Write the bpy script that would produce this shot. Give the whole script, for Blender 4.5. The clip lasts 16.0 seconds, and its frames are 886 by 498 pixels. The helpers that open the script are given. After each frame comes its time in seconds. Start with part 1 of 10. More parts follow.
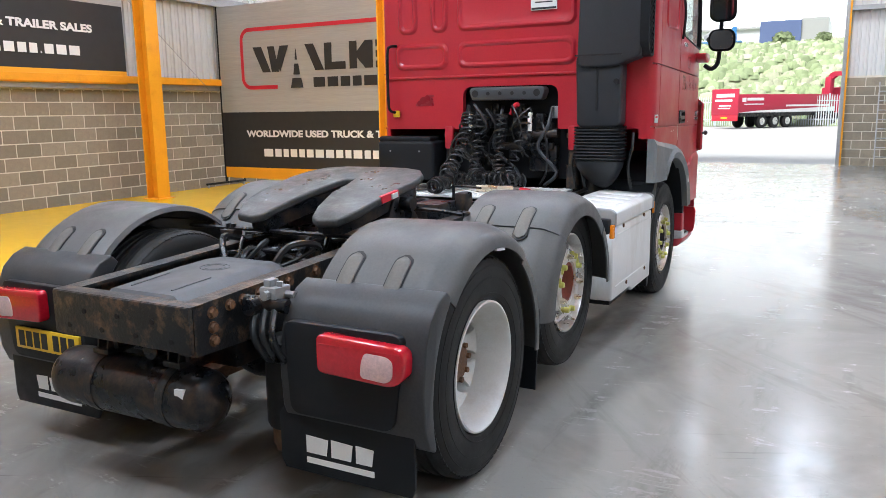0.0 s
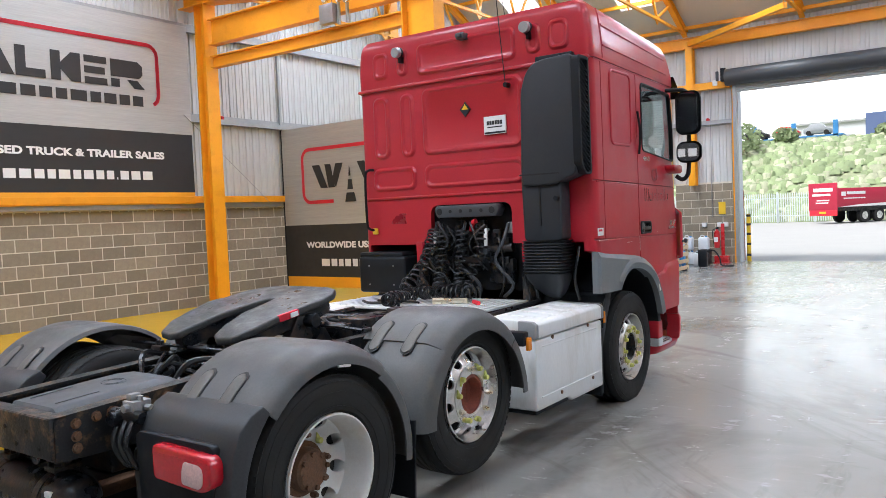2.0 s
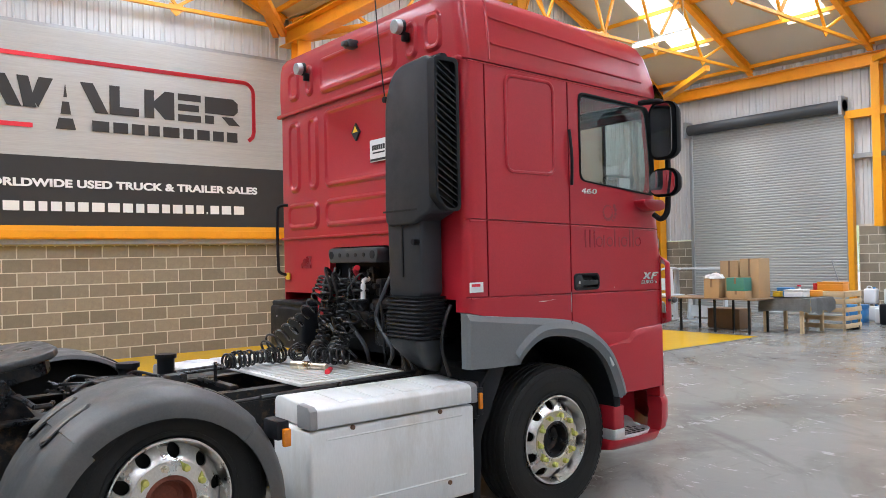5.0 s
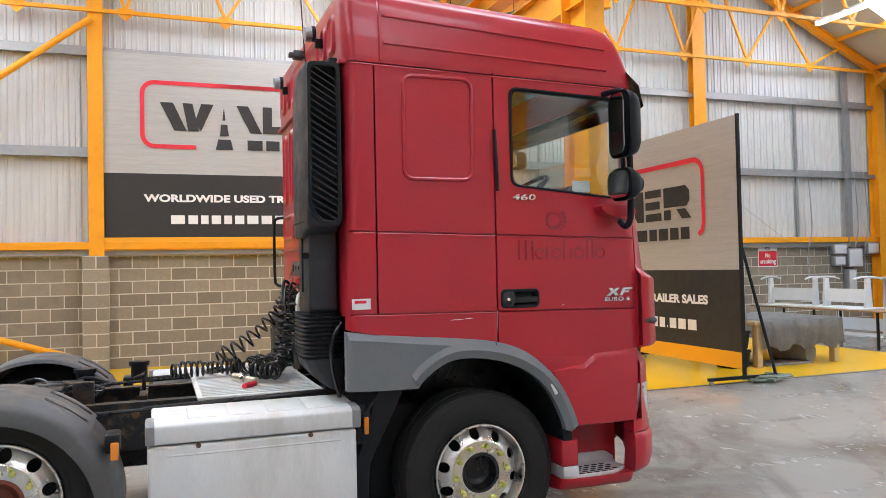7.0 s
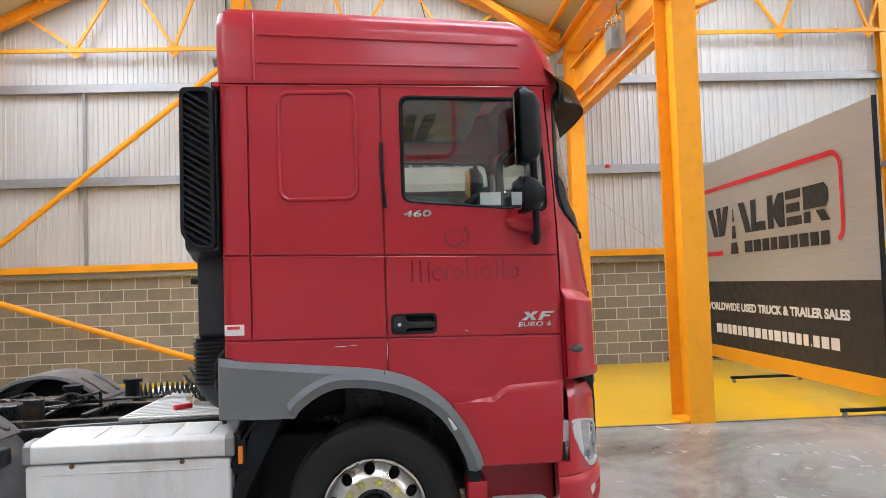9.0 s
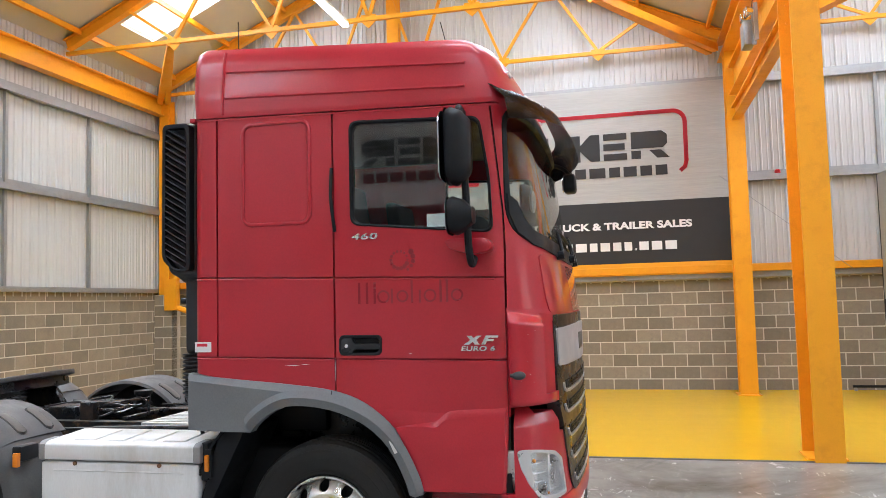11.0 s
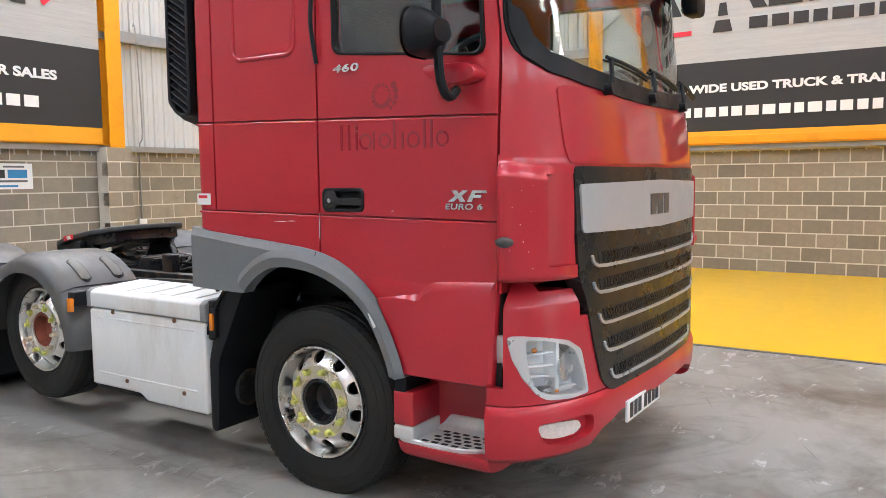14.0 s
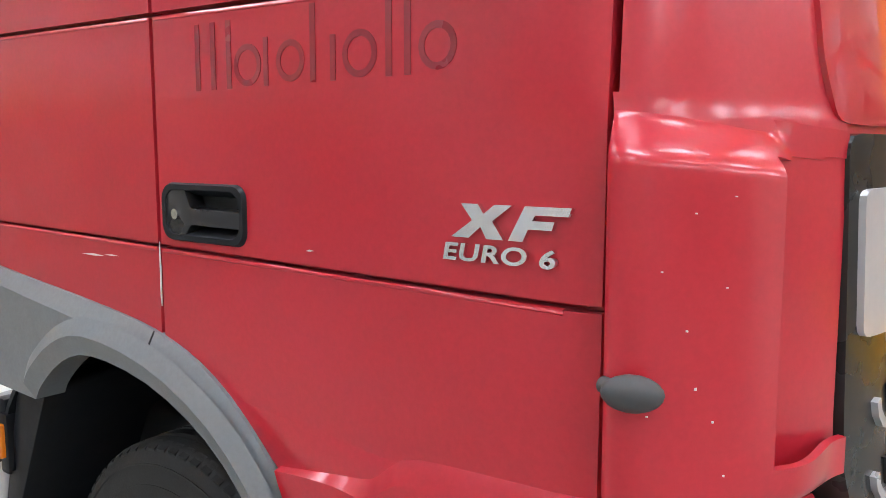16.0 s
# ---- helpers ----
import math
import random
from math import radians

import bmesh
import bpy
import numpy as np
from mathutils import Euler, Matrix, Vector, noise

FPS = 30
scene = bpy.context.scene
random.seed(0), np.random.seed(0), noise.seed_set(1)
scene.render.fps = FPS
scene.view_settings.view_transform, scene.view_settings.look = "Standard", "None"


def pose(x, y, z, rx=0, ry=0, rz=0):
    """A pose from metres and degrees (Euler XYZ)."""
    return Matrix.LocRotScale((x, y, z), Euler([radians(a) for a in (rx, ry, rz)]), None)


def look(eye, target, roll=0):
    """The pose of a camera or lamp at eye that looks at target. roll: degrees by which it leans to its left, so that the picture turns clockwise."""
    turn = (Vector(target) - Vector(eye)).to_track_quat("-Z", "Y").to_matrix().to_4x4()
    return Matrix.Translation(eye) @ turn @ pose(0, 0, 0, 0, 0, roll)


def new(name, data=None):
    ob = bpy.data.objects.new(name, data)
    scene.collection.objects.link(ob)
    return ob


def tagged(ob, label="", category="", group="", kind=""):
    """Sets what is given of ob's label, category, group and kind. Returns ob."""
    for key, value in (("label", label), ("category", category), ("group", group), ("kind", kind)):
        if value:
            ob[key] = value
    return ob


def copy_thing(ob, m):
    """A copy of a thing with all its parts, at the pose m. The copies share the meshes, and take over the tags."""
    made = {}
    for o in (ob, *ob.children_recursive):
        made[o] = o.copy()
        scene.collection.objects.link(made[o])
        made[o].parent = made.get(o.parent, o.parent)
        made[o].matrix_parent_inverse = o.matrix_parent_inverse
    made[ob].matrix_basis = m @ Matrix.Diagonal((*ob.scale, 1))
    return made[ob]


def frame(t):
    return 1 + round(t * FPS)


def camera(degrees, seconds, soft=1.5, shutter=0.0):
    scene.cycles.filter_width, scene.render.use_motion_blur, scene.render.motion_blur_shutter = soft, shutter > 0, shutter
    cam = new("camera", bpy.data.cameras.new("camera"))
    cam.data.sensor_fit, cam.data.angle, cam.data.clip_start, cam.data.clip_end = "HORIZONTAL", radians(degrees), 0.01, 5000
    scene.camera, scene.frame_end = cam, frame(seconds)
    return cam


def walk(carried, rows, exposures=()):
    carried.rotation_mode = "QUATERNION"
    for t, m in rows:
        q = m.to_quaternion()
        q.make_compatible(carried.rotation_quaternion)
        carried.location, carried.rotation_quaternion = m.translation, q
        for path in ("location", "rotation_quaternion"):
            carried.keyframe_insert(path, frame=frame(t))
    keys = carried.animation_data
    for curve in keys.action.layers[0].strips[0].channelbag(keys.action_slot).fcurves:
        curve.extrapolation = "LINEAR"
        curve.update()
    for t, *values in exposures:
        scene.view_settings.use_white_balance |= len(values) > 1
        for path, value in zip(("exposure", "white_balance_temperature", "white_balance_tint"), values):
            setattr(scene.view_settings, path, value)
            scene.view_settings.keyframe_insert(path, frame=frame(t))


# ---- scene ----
cam = camera(59.7, 16.0, soft=0.15)
METRES, EYE, TILT, LEAN, TURN = 14.4, 1.645, 0.0, 0.0, 27.8
ROWS = [
    (0.0, 0.0, 0.0, 0.0, -0.14, -10.25, 0.76),
    (0.5, 0.0306, -0.0054, 0.0012, 3.47, -8.41, 0.92),
    (1.0, 0.0574, -0.0105, 0.0036, 5.89, -6.29, 1.37),
    (1.5, 0.0767, -0.019, 0.0058, 7.02, -4.34, 1.92),
    (2.0, 0.0862, -0.0184, 0.0069, 7.47, -2.53, 2.42),
    (2.5, 0.0985, -0.006, 0.006, 8.14, -1.38, 2.59),
    (3.0, 0.1209, 0.0166, 0.0062, 9.59, -0.51, 2.51),
    (3.5, 0.1503, 0.0412, 0.0069, 12.51, -0.04, 2.27),
    (4.0, 0.1793, 0.0685, 0.0063, 15.91, 0.21, 1.95),
    (6.5, 0.324, 0.1904, 0.007, 37.21, 1.23, 0.84),
    (7.0, 0.3493, 0.2179, 0.0073, 41.85, 1.42, 1.19),
    (7.5, 0.3678, 0.2482, 0.0079, 46.17, 1.56, 1.51),
    (8.0, 0.3886, 0.2777, 0.0082, 50.52, 1.8, 1.76),
    (10.5, 0.4609, 0.4215, 0.0104, 71.48, 3.69, 1.6),
    (11.0, 0.4631, 0.4461, 0.0102, 75.91, 3.91, 1.44),
    (11.5, 0.466, 0.4702, 0.0104, 80.61, 3.85, 1.22),
    (12.0, 0.4662, 0.492, 0.0101, 85.28, 3.15, 0.9),
    (12.5, 0.4581, 0.5099, 0.0078, 88.94, 1.77, 0.58),
    (13.0, 0.4529, 0.5309, 0.0049, 91.94, -0.48, 0.4),
    (13.5, 0.4412, 0.5448, 0.0022, 93.74, -2.87, 0.4),
    (14.0, 0.4098, 0.5478, 0.0001, 95.25, -5.14, 0.58),
    (14.5, 0.3719, 0.5504, -0.0007, 96.75, -6.73, 0.75),
    (15.0, 0.3302, 0.5467, -0.0002, 97.89, -7.27, 0.72),
    (15.5, 0.2879, 0.5434, 0.0008, 98.71, -7.0, 0.35),
    (16.0, 0.2495, 0.5395, 0.0016, 99.45, -6.94, -0.13),
]
walk(cam, [(t, pose(0, 0, EYE, TILT, LEAN, TURN) @ pose(METRES * x, METRES * y, METRES * z, 90 + pitch, roll, yaw)) for t, x, y, z, yaw, pitch, roll in ROWS],
     [(0.0, 0.26, 5900, 10), (2.5, 0.02, 5850, 10), (4.0, 0.02, 5950, 10), (8.0, 0.16, 6200, 10), (11.0, 0.18, 6150, 10), (12.5, 0.22, 6150, 10), (14.0, 0.40, 6200, 10), (16.0, 0.72, 6250, 10)])

# ---- world, sun, exposure ----
scene.view_settings.exposure = 0.0
sky = bpy.data.worlds.new("sky")
sky.use_nodes = True
scene.world = sky
sky_nodes, sky_links = sky.node_tree.nodes, sky.node_tree.links
sky_tex = sky_nodes.new("ShaderNodeTexSky")
sky_tex.sky_type, sky_tex.sun_disc = "NISHITA", False
sky_tex.sun_elevation, sky_tex.sun_rotation = radians(52), radians(200)
sky_tex.air_density, sky_tex.dust_density = 1.0, 6.0
sky_nodes["Background"].inputs["Strength"].default_value = 0.14
sky_links.new(sky_tex.outputs["Color"], sky_nodes["Background"].inputs["Color"])

sun = new("sun", bpy.data.lights.new("sun", "SUN"))
sun.data.energy, sun.data.angle, sun.data.color = 5.0, radians(20), (1.0, 0.96, 0.9)
sun.matrix_world = look((0, 0, 40), (8, 20, 0))


def area_lamp(name, m, sx, sy, watts, color):
    lamp = new(name, bpy.data.lights.new(name, "AREA"))
    lamp.data.shape, lamp.data.size, lamp.data.size_y = "RECTANGLE", sx, sy
    lamp.data.energy, lamp.data.color = watts, color
    lamp.matrix_world = m
    return lamp


# skylights: (centre x, centre y) of each opening, long side down the slope
VALLEY, EAVE_S, EAVE_N, WEST, EAST = 10.72, -1.55, 23.75, -12.65, 9.0
RIDGES = ((EAVE_S + VALLEY) / 2, (VALLEY + EAVE_N) / 2)
EAVE_Z, SLOPE = 6.85, 0.46
# the row at x 7.4 is unseen, added to brighten the truck's east side
SKY_X = (-10.35, -7.05, -3.85, -0.6, 4.2, 7.4)
SKY_W, SKY_L = 1.05, 3.0


def roof_z(y):
    e0, e1 = (EAVE_S, VALLEY) if y < VALLEY else (VALLEY, EAVE_N)
    return EAVE_Z + SLOPE * min(y - e0, e1 - y)


SKY_Y = [(0.78, 1), (8.4, -1), (13.1, 1), (20.95, -1)]
ROOF_TILT = math.degrees(math.atan(SLOPE))
for sx in SKY_X:
    for sy, side in SKY_Y:
        area_lamp("skylight_lamp", pose(sx, sy, roof_z(sy) + 0.02, side * ROOF_TILT), SKY_W, SKY_L, 165, (0.84, 0.95, 1.09))
area_lamp("door_lamp", pose(-2.5, 23.95, 2.45, -90), 4.2, 4.7, 10, (0.88, 0.96, 1.0))

# ---- building tools ----
def finish(name, bm, mat, parent=None, smooth=30.0):
    bmesh.ops.recalc_face_normals(bm, faces=bm.faces)
    mesh = bpy.data.meshes.new(name)
    bm.to_mesh(mesh)
    bm.free()
    return place(name, mesh, mat, parent, smooth)


def place(name, mesh, mat, parent=None, smooth=30.0):
    mats = list(mat) if isinstance(mat, (list, tuple)) else [mat]
    if mesh.users and list(mesh.materials) != mats:
        mesh = mesh.copy()
    if list(mesh.materials) != mats:
        if len(mesh.materials):
            mesh.materials.clear()
        for m in mats:
            mesh.materials.append(m)
    if smooth:
        mesh.shade_smooth()
        mesh.set_sharp_from_angle(angle=radians(smooth))
    ob = new(name, mesh)
    ob.parent = parent
    return ob


def part(name, bm, material, parent, label="", smooth=30.0):
    ob = finish(name, bm, material, parent, smooth)
    return tagged(ob, label) if label else ob


def thing(name, loc, label, category, group="", kind="", turn=0.0):
    ob = new(name)
    ob.empty_display_size = 0.2
    ob.matrix_world = pose(*loc, 0, 0, turn)
    return tagged(ob, label, category, group, kind)


def structure(name, bm, mat, label, category="", smooth=30.0):
    return tagged(finish(name, bm, mat, None, smooth), label, category or name.split("_")[0], kind="structure")


def bevel_new(bm, faces, width, seg=2):
    if width <= 0:
        return
    edges = list({e for f in faces for e in f.edges if e.is_valid and len(e.link_faces) == 2 and e.calc_face_angle(0) > radians(25)})
    bmesh.ops.bevel(bm, geom=edges, offset=width, segments=seg, profile=0.5, affect="EDGES", clamp_overlap=True)


def add_box(bm, a, b, bevel=0.0, seg=2):
    vs = [bm.verts.new((x, y, z)) for x in (a[0], b[0]) for y in (a[1], b[1]) for z in (a[2], b[2])]
    quads = [(0, 1, 3, 2), (4, 6, 7, 5), (0, 4, 5, 1), (2, 3, 7, 6), (0, 2, 6, 4), (1, 5, 7, 3)]
    faces = [bm.faces.new([vs[i] for i in q]) for q in quads]
    bmesh.ops.recalc_face_normals(bm, faces=faces)
    bevel_new(bm, faces, bevel, seg)
    return vs


def to3(p, axis, d):
    return {"x": (d, p[0], p[1]), "y": (p[0], d, p[1]), "z": (p[0], p[1], d)}[axis]


def add_prism(bm, pts, axis, lo, hi, bevel=0.0, seg=2):
    a = [bm.verts.new(to3(p, axis, lo)) for p in pts]
    b = [bm.verts.new(to3(p, axis, hi)) for p in pts]
    n = len(pts)
    faces = [bm.faces.new(a), bm.faces.new(b[::-1])]
    faces += [bm.faces.new((a[i], a[(i + 1) % n], b[(i + 1) % n], b[i])) for i in range(n)]
    bmesh.ops.recalc_face_normals(bm, faces=faces)
    bevel_new(bm, faces, bevel, seg)


def basis(d):
    d = Vector(d).normalized()
    s = d.orthogonal().normalized()
    return d, s, d.cross(s)


def add_cyl(bm, c0, c1, r, seg=16, r2=None, bevel=0.0):
    c0, c1 = Vector(c0), Vector(c1)
    r2 = r if r2 is None else r2
    _, s, t = basis(c1 - c0)
    rings = []
    for c, rad in ((c0, r), (c1, r2)):
        rings.append([bm.verts.new(c + rad * (math.cos(k * math.tau / seg) * s + math.sin(k * math.tau / seg) * t)) for k in range(seg)])
    faces = [bm.faces.new(rings[0]), bm.faces.new(rings[1][::-1])]
    faces += [bm.faces.new((rings[0][k], rings[0][(k + 1) % seg], rings[1][(k + 1) % seg], rings[1][k])) for k in range(seg)]
    bmesh.ops.recalc_face_normals(bm, faces=faces)
    bevel_new(bm, faces, bevel)


def add_tube(bm, pts, r, seg=8, closed=False):
    pts = [Vector(p) for p in pts]
    n, rings, s = len(pts), [], None
    for i, p in enumerate(pts):
        d = (pts[(i + 1) % n] - pts[i - 1]) if closed else (pts[min(i + 1, n - 1)] - pts[max(i - 1, 0)])
        d.normalize()
        s = d.orthogonal().normalized() if s is None else (s - s.dot(d) * d).normalized()
        t = d.cross(s)
        rings.append([bm.verts.new(p + r * (math.cos(k * math.tau / seg) * s + math.sin(k * math.tau / seg) * t)) for k in range(seg)])
    for i in range(n if closed else n - 1):
        a, b = rings[i], rings[(i + 1) % n]
        for k in range(seg):
            bm.faces.new((a[k], a[(k + 1) % seg], b[(k + 1) % seg], b[k]))
    if not closed:
        bm.faces.new(rings[0])
        bm.faces.new(rings[-1][::-1])


def smooth_path(pts, per=6):
    pts = [Vector(p) for p in pts]
    out = []
    for i in range(len(pts) - 1):
        p0, p1, p2, p3 = pts[max(i - 1, 0)], pts[i], pts[i + 1], pts[min(i + 2, len(pts) - 1)]
        for k in range(per):
            t = k / per
            out.append(0.5 * (2 * p1 + (p2 - p0) * t + (2 * p0 - 5 * p1 + 4 * p2 - p3) * t * t + (3 * p1 - p0 - 3 * p2 + p3) * t ** 3))
    return out + [pts[-1]]


def add_lathe(bm, profile, axis, centre, seg=48, closed=False):
    """profile: (radius, distance along the axis)"""
    centre, rings = Vector(centre), []
    for r, d in profile:
        ring = []
        for k in range(seg):
            c, s = r * math.cos(k * math.tau / seg), r * math.sin(k * math.tau / seg)
            ring.append(bm.verts.new(centre + Vector({"x": (d, c, s), "y": (c, d, s), "z": (c, s, d)}[axis])))
        rings.append(ring)
    m = len(rings)
    for i in range(m if closed else m - 1):
        a, b = rings[i], rings[(i + 1) % m]
        for k in range(seg):
            bm.faces.new((a[k], a[(k + 1) % seg], b[(k + 1) % seg], b[k]))
    if not closed:
        if profile[0][0] > 1e-4:
            bm.faces.new(rings[0])
        if profile[-1][0] > 1e-4:
            bm.faces.new(rings[-1][::-1])


def rr_pts(x0, y0, x1, y1, r, n=5):
    """A rectangle with rounded corners, counter-clockwise."""
    out = []
    for cx, cy, a0 in ((x1 - r, y1 - r, 0), (x0 + r, y1 - r, 90), (x0 + r, y0 + r, 180), (x1 - r, y0 + r, 270)):
        for k in range(n + 1):
            a = radians(a0 + 90 * k / n)
            out.append((cx + r * math.cos(a), cy + r * math.sin(a)))
    return out


def round_poly(pts, r, n=4):
    """A polygon with its corners cut to smooth curves."""
    out, m = [], len(pts)
    for i in range(m):
        p, a, b = Vector(pts[i]), Vector(pts[i - 1]), Vector(pts[(i + 1) % m])
        ra = min(r, (a - p).length * 0.45)
        rb = min(r, (b - p).length * 0.45)
        s, e = p + (a - p).normalized() * ra, p + (b - p).normalized() * rb
        for k in range(n + 1):
            t = k / n
            out.append(tuple((1 - t) ** 2 * s + 2 * t * (1 - t) * p + t * t * e))
    return out


def add_loft(bm, rings, caps=True):
    vs = [[bm.verts.new(p) for p in ring] for ring in rings]
    n = len(vs[0])
    for a, b in zip(vs, vs[1:]):
        for k in range(n):
            bm.faces.new((a[k], a[(k + 1) % n], b[(k + 1) % n], b[k]))
    if caps:
        bm.faces.new(vs[0][::-1])
        bm.faces.new(vs[-1])


def bm_mesh(bm, name="temp"):
    bmesh.ops.recalc_face_normals(bm, faces=bm.faces)
    mesh = bpy.data.meshes.new(name)
    bm.to_mesh(mesh)
    bm.free()
    return mesh


def carve(base, tools):
    """base mesh with each tool (operation, mesh) applied; returns a new mesh."""
    ob = new("carve", base)
    temps = []
    for op, mesh in tools:
        t = new("tool", mesh)
        temps.append(t)
        mod = ob.modifiers.new("carve", "BOOLEAN")
        mod.operation, mod.solver, mod.object = op, "EXACT", t
    dg = bpy.context.evaluated_depsgraph_get()
    out = bpy.data.meshes.new_from_object(ob.evaluated_get(dg))
    for o in [ob] + temps:
        m = o.data
        bpy.data.objects.remove(o)
        if m.users == 0:
            bpy.data.meshes.remove(m)
    return out


def prism_mesh(pts, axis, lo, hi):
    bm = bmesh.new()
    add_prism(bm, pts, axis, lo, hi)
    return bm_mesh(bm)


def boxes_mesh(boxes, bevel=0.0):
    bm = bmesh.new()
    for a, b in boxes:
        add_box(bm, a, b, bevel)
    return bm_mesh(bm)


def letters(text, height, depth=0.004, weight=0.0, spacing=1.0, width=None):
    """Text as a mesh in the x-y plane, lower left at the origin, with capitals of that height."""
    cu = bpy.data.curves.new("text", "FONT")
    cu.body, cu.size, cu.extrude, cu.offset, cu.space_character = text, height / 0.73, depth / 2, weight, spacing
    ob = new("text", cu)
    mesh = bpy.data.meshes.new_from_object(ob.evaluated_get(bpy.context.evaluated_depsgraph_get()))
    bpy.data.objects.remove(ob)
    bpy.data.curves.remove(cu)
    if width:
        xs = [v.co.x for v in mesh.vertices]
        k = width / (max(xs) - min(xs))
        x0 = min(xs)
        for v in mesh.vertices:
            v.co.x = (v.co.x - x0) * k
    return mesh

# ---- materials ----
def material(name, color, rough=0.5, metal=0.0, var=0.12, scale=6.0, fine=90.0, bump=0.0, bump_scale=120.0, coat=0.0,
             spec=0.5, stain=None, stain_amount=0.0, stain_scale=2.5, rough_var=0.1, island=0.0, obj_random=0.0, stretch=None):
    m = bpy.data.materials.new(name)
    m.use_nodes = True
    nt = m.node_tree
    n, l = nt.nodes, nt.links
    b = n["Principled BSDF"]
    b.inputs["Roughness"].default_value, b.inputs["Metallic"].default_value = rough, metal
    b.inputs["Coat Weight"].default_value, b.inputs["Coat Roughness"].default_value = coat, 0.08
    b.inputs["Specular IOR Level"].default_value = spec
    co = n.new("ShaderNodeTexCoord")

    def tex(sc, detail=4.0, rgh=0.6):
        t = n.new("ShaderNodeTexNoise")
        t.inputs["Scale"].default_value, t.inputs["Detail"].default_value, t.inputs["Roughness"].default_value = sc, detail, rgh
        if stretch:
            mp = n.new("ShaderNodeMapping")
            mp.inputs["Scale"].default_value = stretch
            l.new(co.outputs["Object"], mp.inputs["Vector"])
            l.new(mp.outputs[0], t.inputs["Vector"])
        else:
            l.new(co.outputs["Object"], t.inputs["Vector"])
        return t

    big, small = tex(scale), tex(fine, 2.0)
    add = n.new("ShaderNodeMath")
    add.operation = "ADD"
    l.new(big.outputs["Fac"], add.inputs[0])
    l.new(small.outputs["Fac"], add.inputs[1])
    rng = n.new("ShaderNodeMapRange")
    rng.inputs["From Min"].default_value, rng.inputs["From Max"].default_value = 0.6, 1.4
    rng.inputs["To Min"].default_value, rng.inputs["To Max"].default_value = 1 - var, 1 + var
    l.new(add.outputs[0], rng.inputs["Value"])
    hsv = n.new("ShaderNodeHueSaturation")
    hsv.inputs["Color"].default_value = (*color, 1)
    value = rng.outputs[0]
    if island or obj_random:
        if island:
            src = n.new("ShaderNodeNewGeometry").outputs["Random Per Island"]
        else:
            src = n.new("ShaderNodeObjectInfo").outputs["Random"]
        k = island or obj_random
        r2 = n.new("ShaderNodeMapRange")
        r2.inputs["To Min"].default_value, r2.inputs["To Max"].default_value = 1 - k, 1 + k
        l.new(src, r2.inputs["Value"])
        mul = n.new("ShaderNodeMath")
        mul.operation = "MULTIPLY"
        l.new(value, mul.inputs[0])
        l.new(r2.outputs[0], mul.inputs[1])
        value = mul.outputs[0]
    l.new(value, hsv.inputs["Value"])
    out = hsv.outputs["Color"]
    if stain:
        st = tex(stain_scale, 8.0, 0.7)
        sr = n.new("ShaderNodeMapRange")
        sr.inputs["From Min"].default_value, sr.inputs["From Max"].default_value = 0.5, 0.72
        sr.inputs["To Max"].default_value = stain_amount
        l.new(st.outputs["Fac"], sr.inputs["Value"])
        mix = n.new("ShaderNodeMix")
        mix.data_type = "RGBA"
        l.new(sr.outputs[0], mix.inputs["Factor"])
        l.new(out, mix.inputs["A"])
        mix.inputs["B"].default_value = (*stain, 1)
        out = mix.outputs["Result"]
    l.new(out, b.inputs["Base Color"])
    if rough_var:
        rr = n.new("ShaderNodeMapRange")
        rr.inputs["From Min"].default_value, rr.inputs["From Max"].default_value = 0.35, 0.65
        rr.inputs["To Min"].default_value, rr.inputs["To Max"].default_value = max(rough - rough_var, 0.02), min(rough + rough_var, 1)
        l.new(big.outputs["Fac"], rr.inputs["Value"])
        l.new(rr.outputs[0], b.inputs["Roughness"])
    if bump:
        bt = tex(bump_scale, 3.0)
        bp = n.new("ShaderNodeBump")
        bp.inputs["Strength"].default_value, bp.inputs["Distance"].default_value = bump, 0.01
        l.new(bt.outputs["Fac"], bp.inputs["Height"])
        l.new(bp.outputs["Normal"], b.inputs["Normal"])
    return m


def glass_material(name, tint, rough=0.0):
    m = bpy.data.materials.new(name)
    m.use_nodes = True
    n, l = m.node_tree.nodes, m.node_tree.links
    n.remove(n["Principled BSDF"])
    tr, gl, mix, fr = n.new("ShaderNodeBsdfTransparent"), n.new("ShaderNodeBsdfGlossy"), n.new("ShaderNodeMixShader"), n.new("ShaderNodeLayerWeight")
    tr.inputs["Color"].default_value = (*tint, 1)
    gl.inputs["Roughness"].default_value = rough
    fr.inputs["Blend"].default_value = 0.5
    pw, sc = n.new("ShaderNodeMath"), n.new("ShaderNodeMath")
    pw.operation, sc.operation = "POWER", "MULTIPLY_ADD"
    pw.inputs[1].default_value, sc.inputs[1].default_value, sc.inputs[2].default_value = 5.0, 0.92, 0.085
    l.new(fr.outputs["Facing"], pw.inputs[0])
    l.new(pw.outputs[0], sc.inputs[0])
    l.new(sc.outputs[0], mix.inputs[0])
    l.new(tr.outputs[0], mix.inputs[1])
    l.new(gl.outputs[0], mix.inputs[2])
    l.new(mix.outputs[0], n["Material Output"].inputs["Surface"])
    return m


def glow_material(name, color, strength):
    m = bpy.data.materials.new(name)
    m.use_nodes = True
    b = m.node_tree.nodes["Principled BSDF"]
    b.inputs["Base Color"].default_value = (0.8, 0.8, 0.8, 1)
    b.inputs["Emission Color"].default_value, b.inputs["Emission Strength"].default_value = (*color, 1), strength
    return m


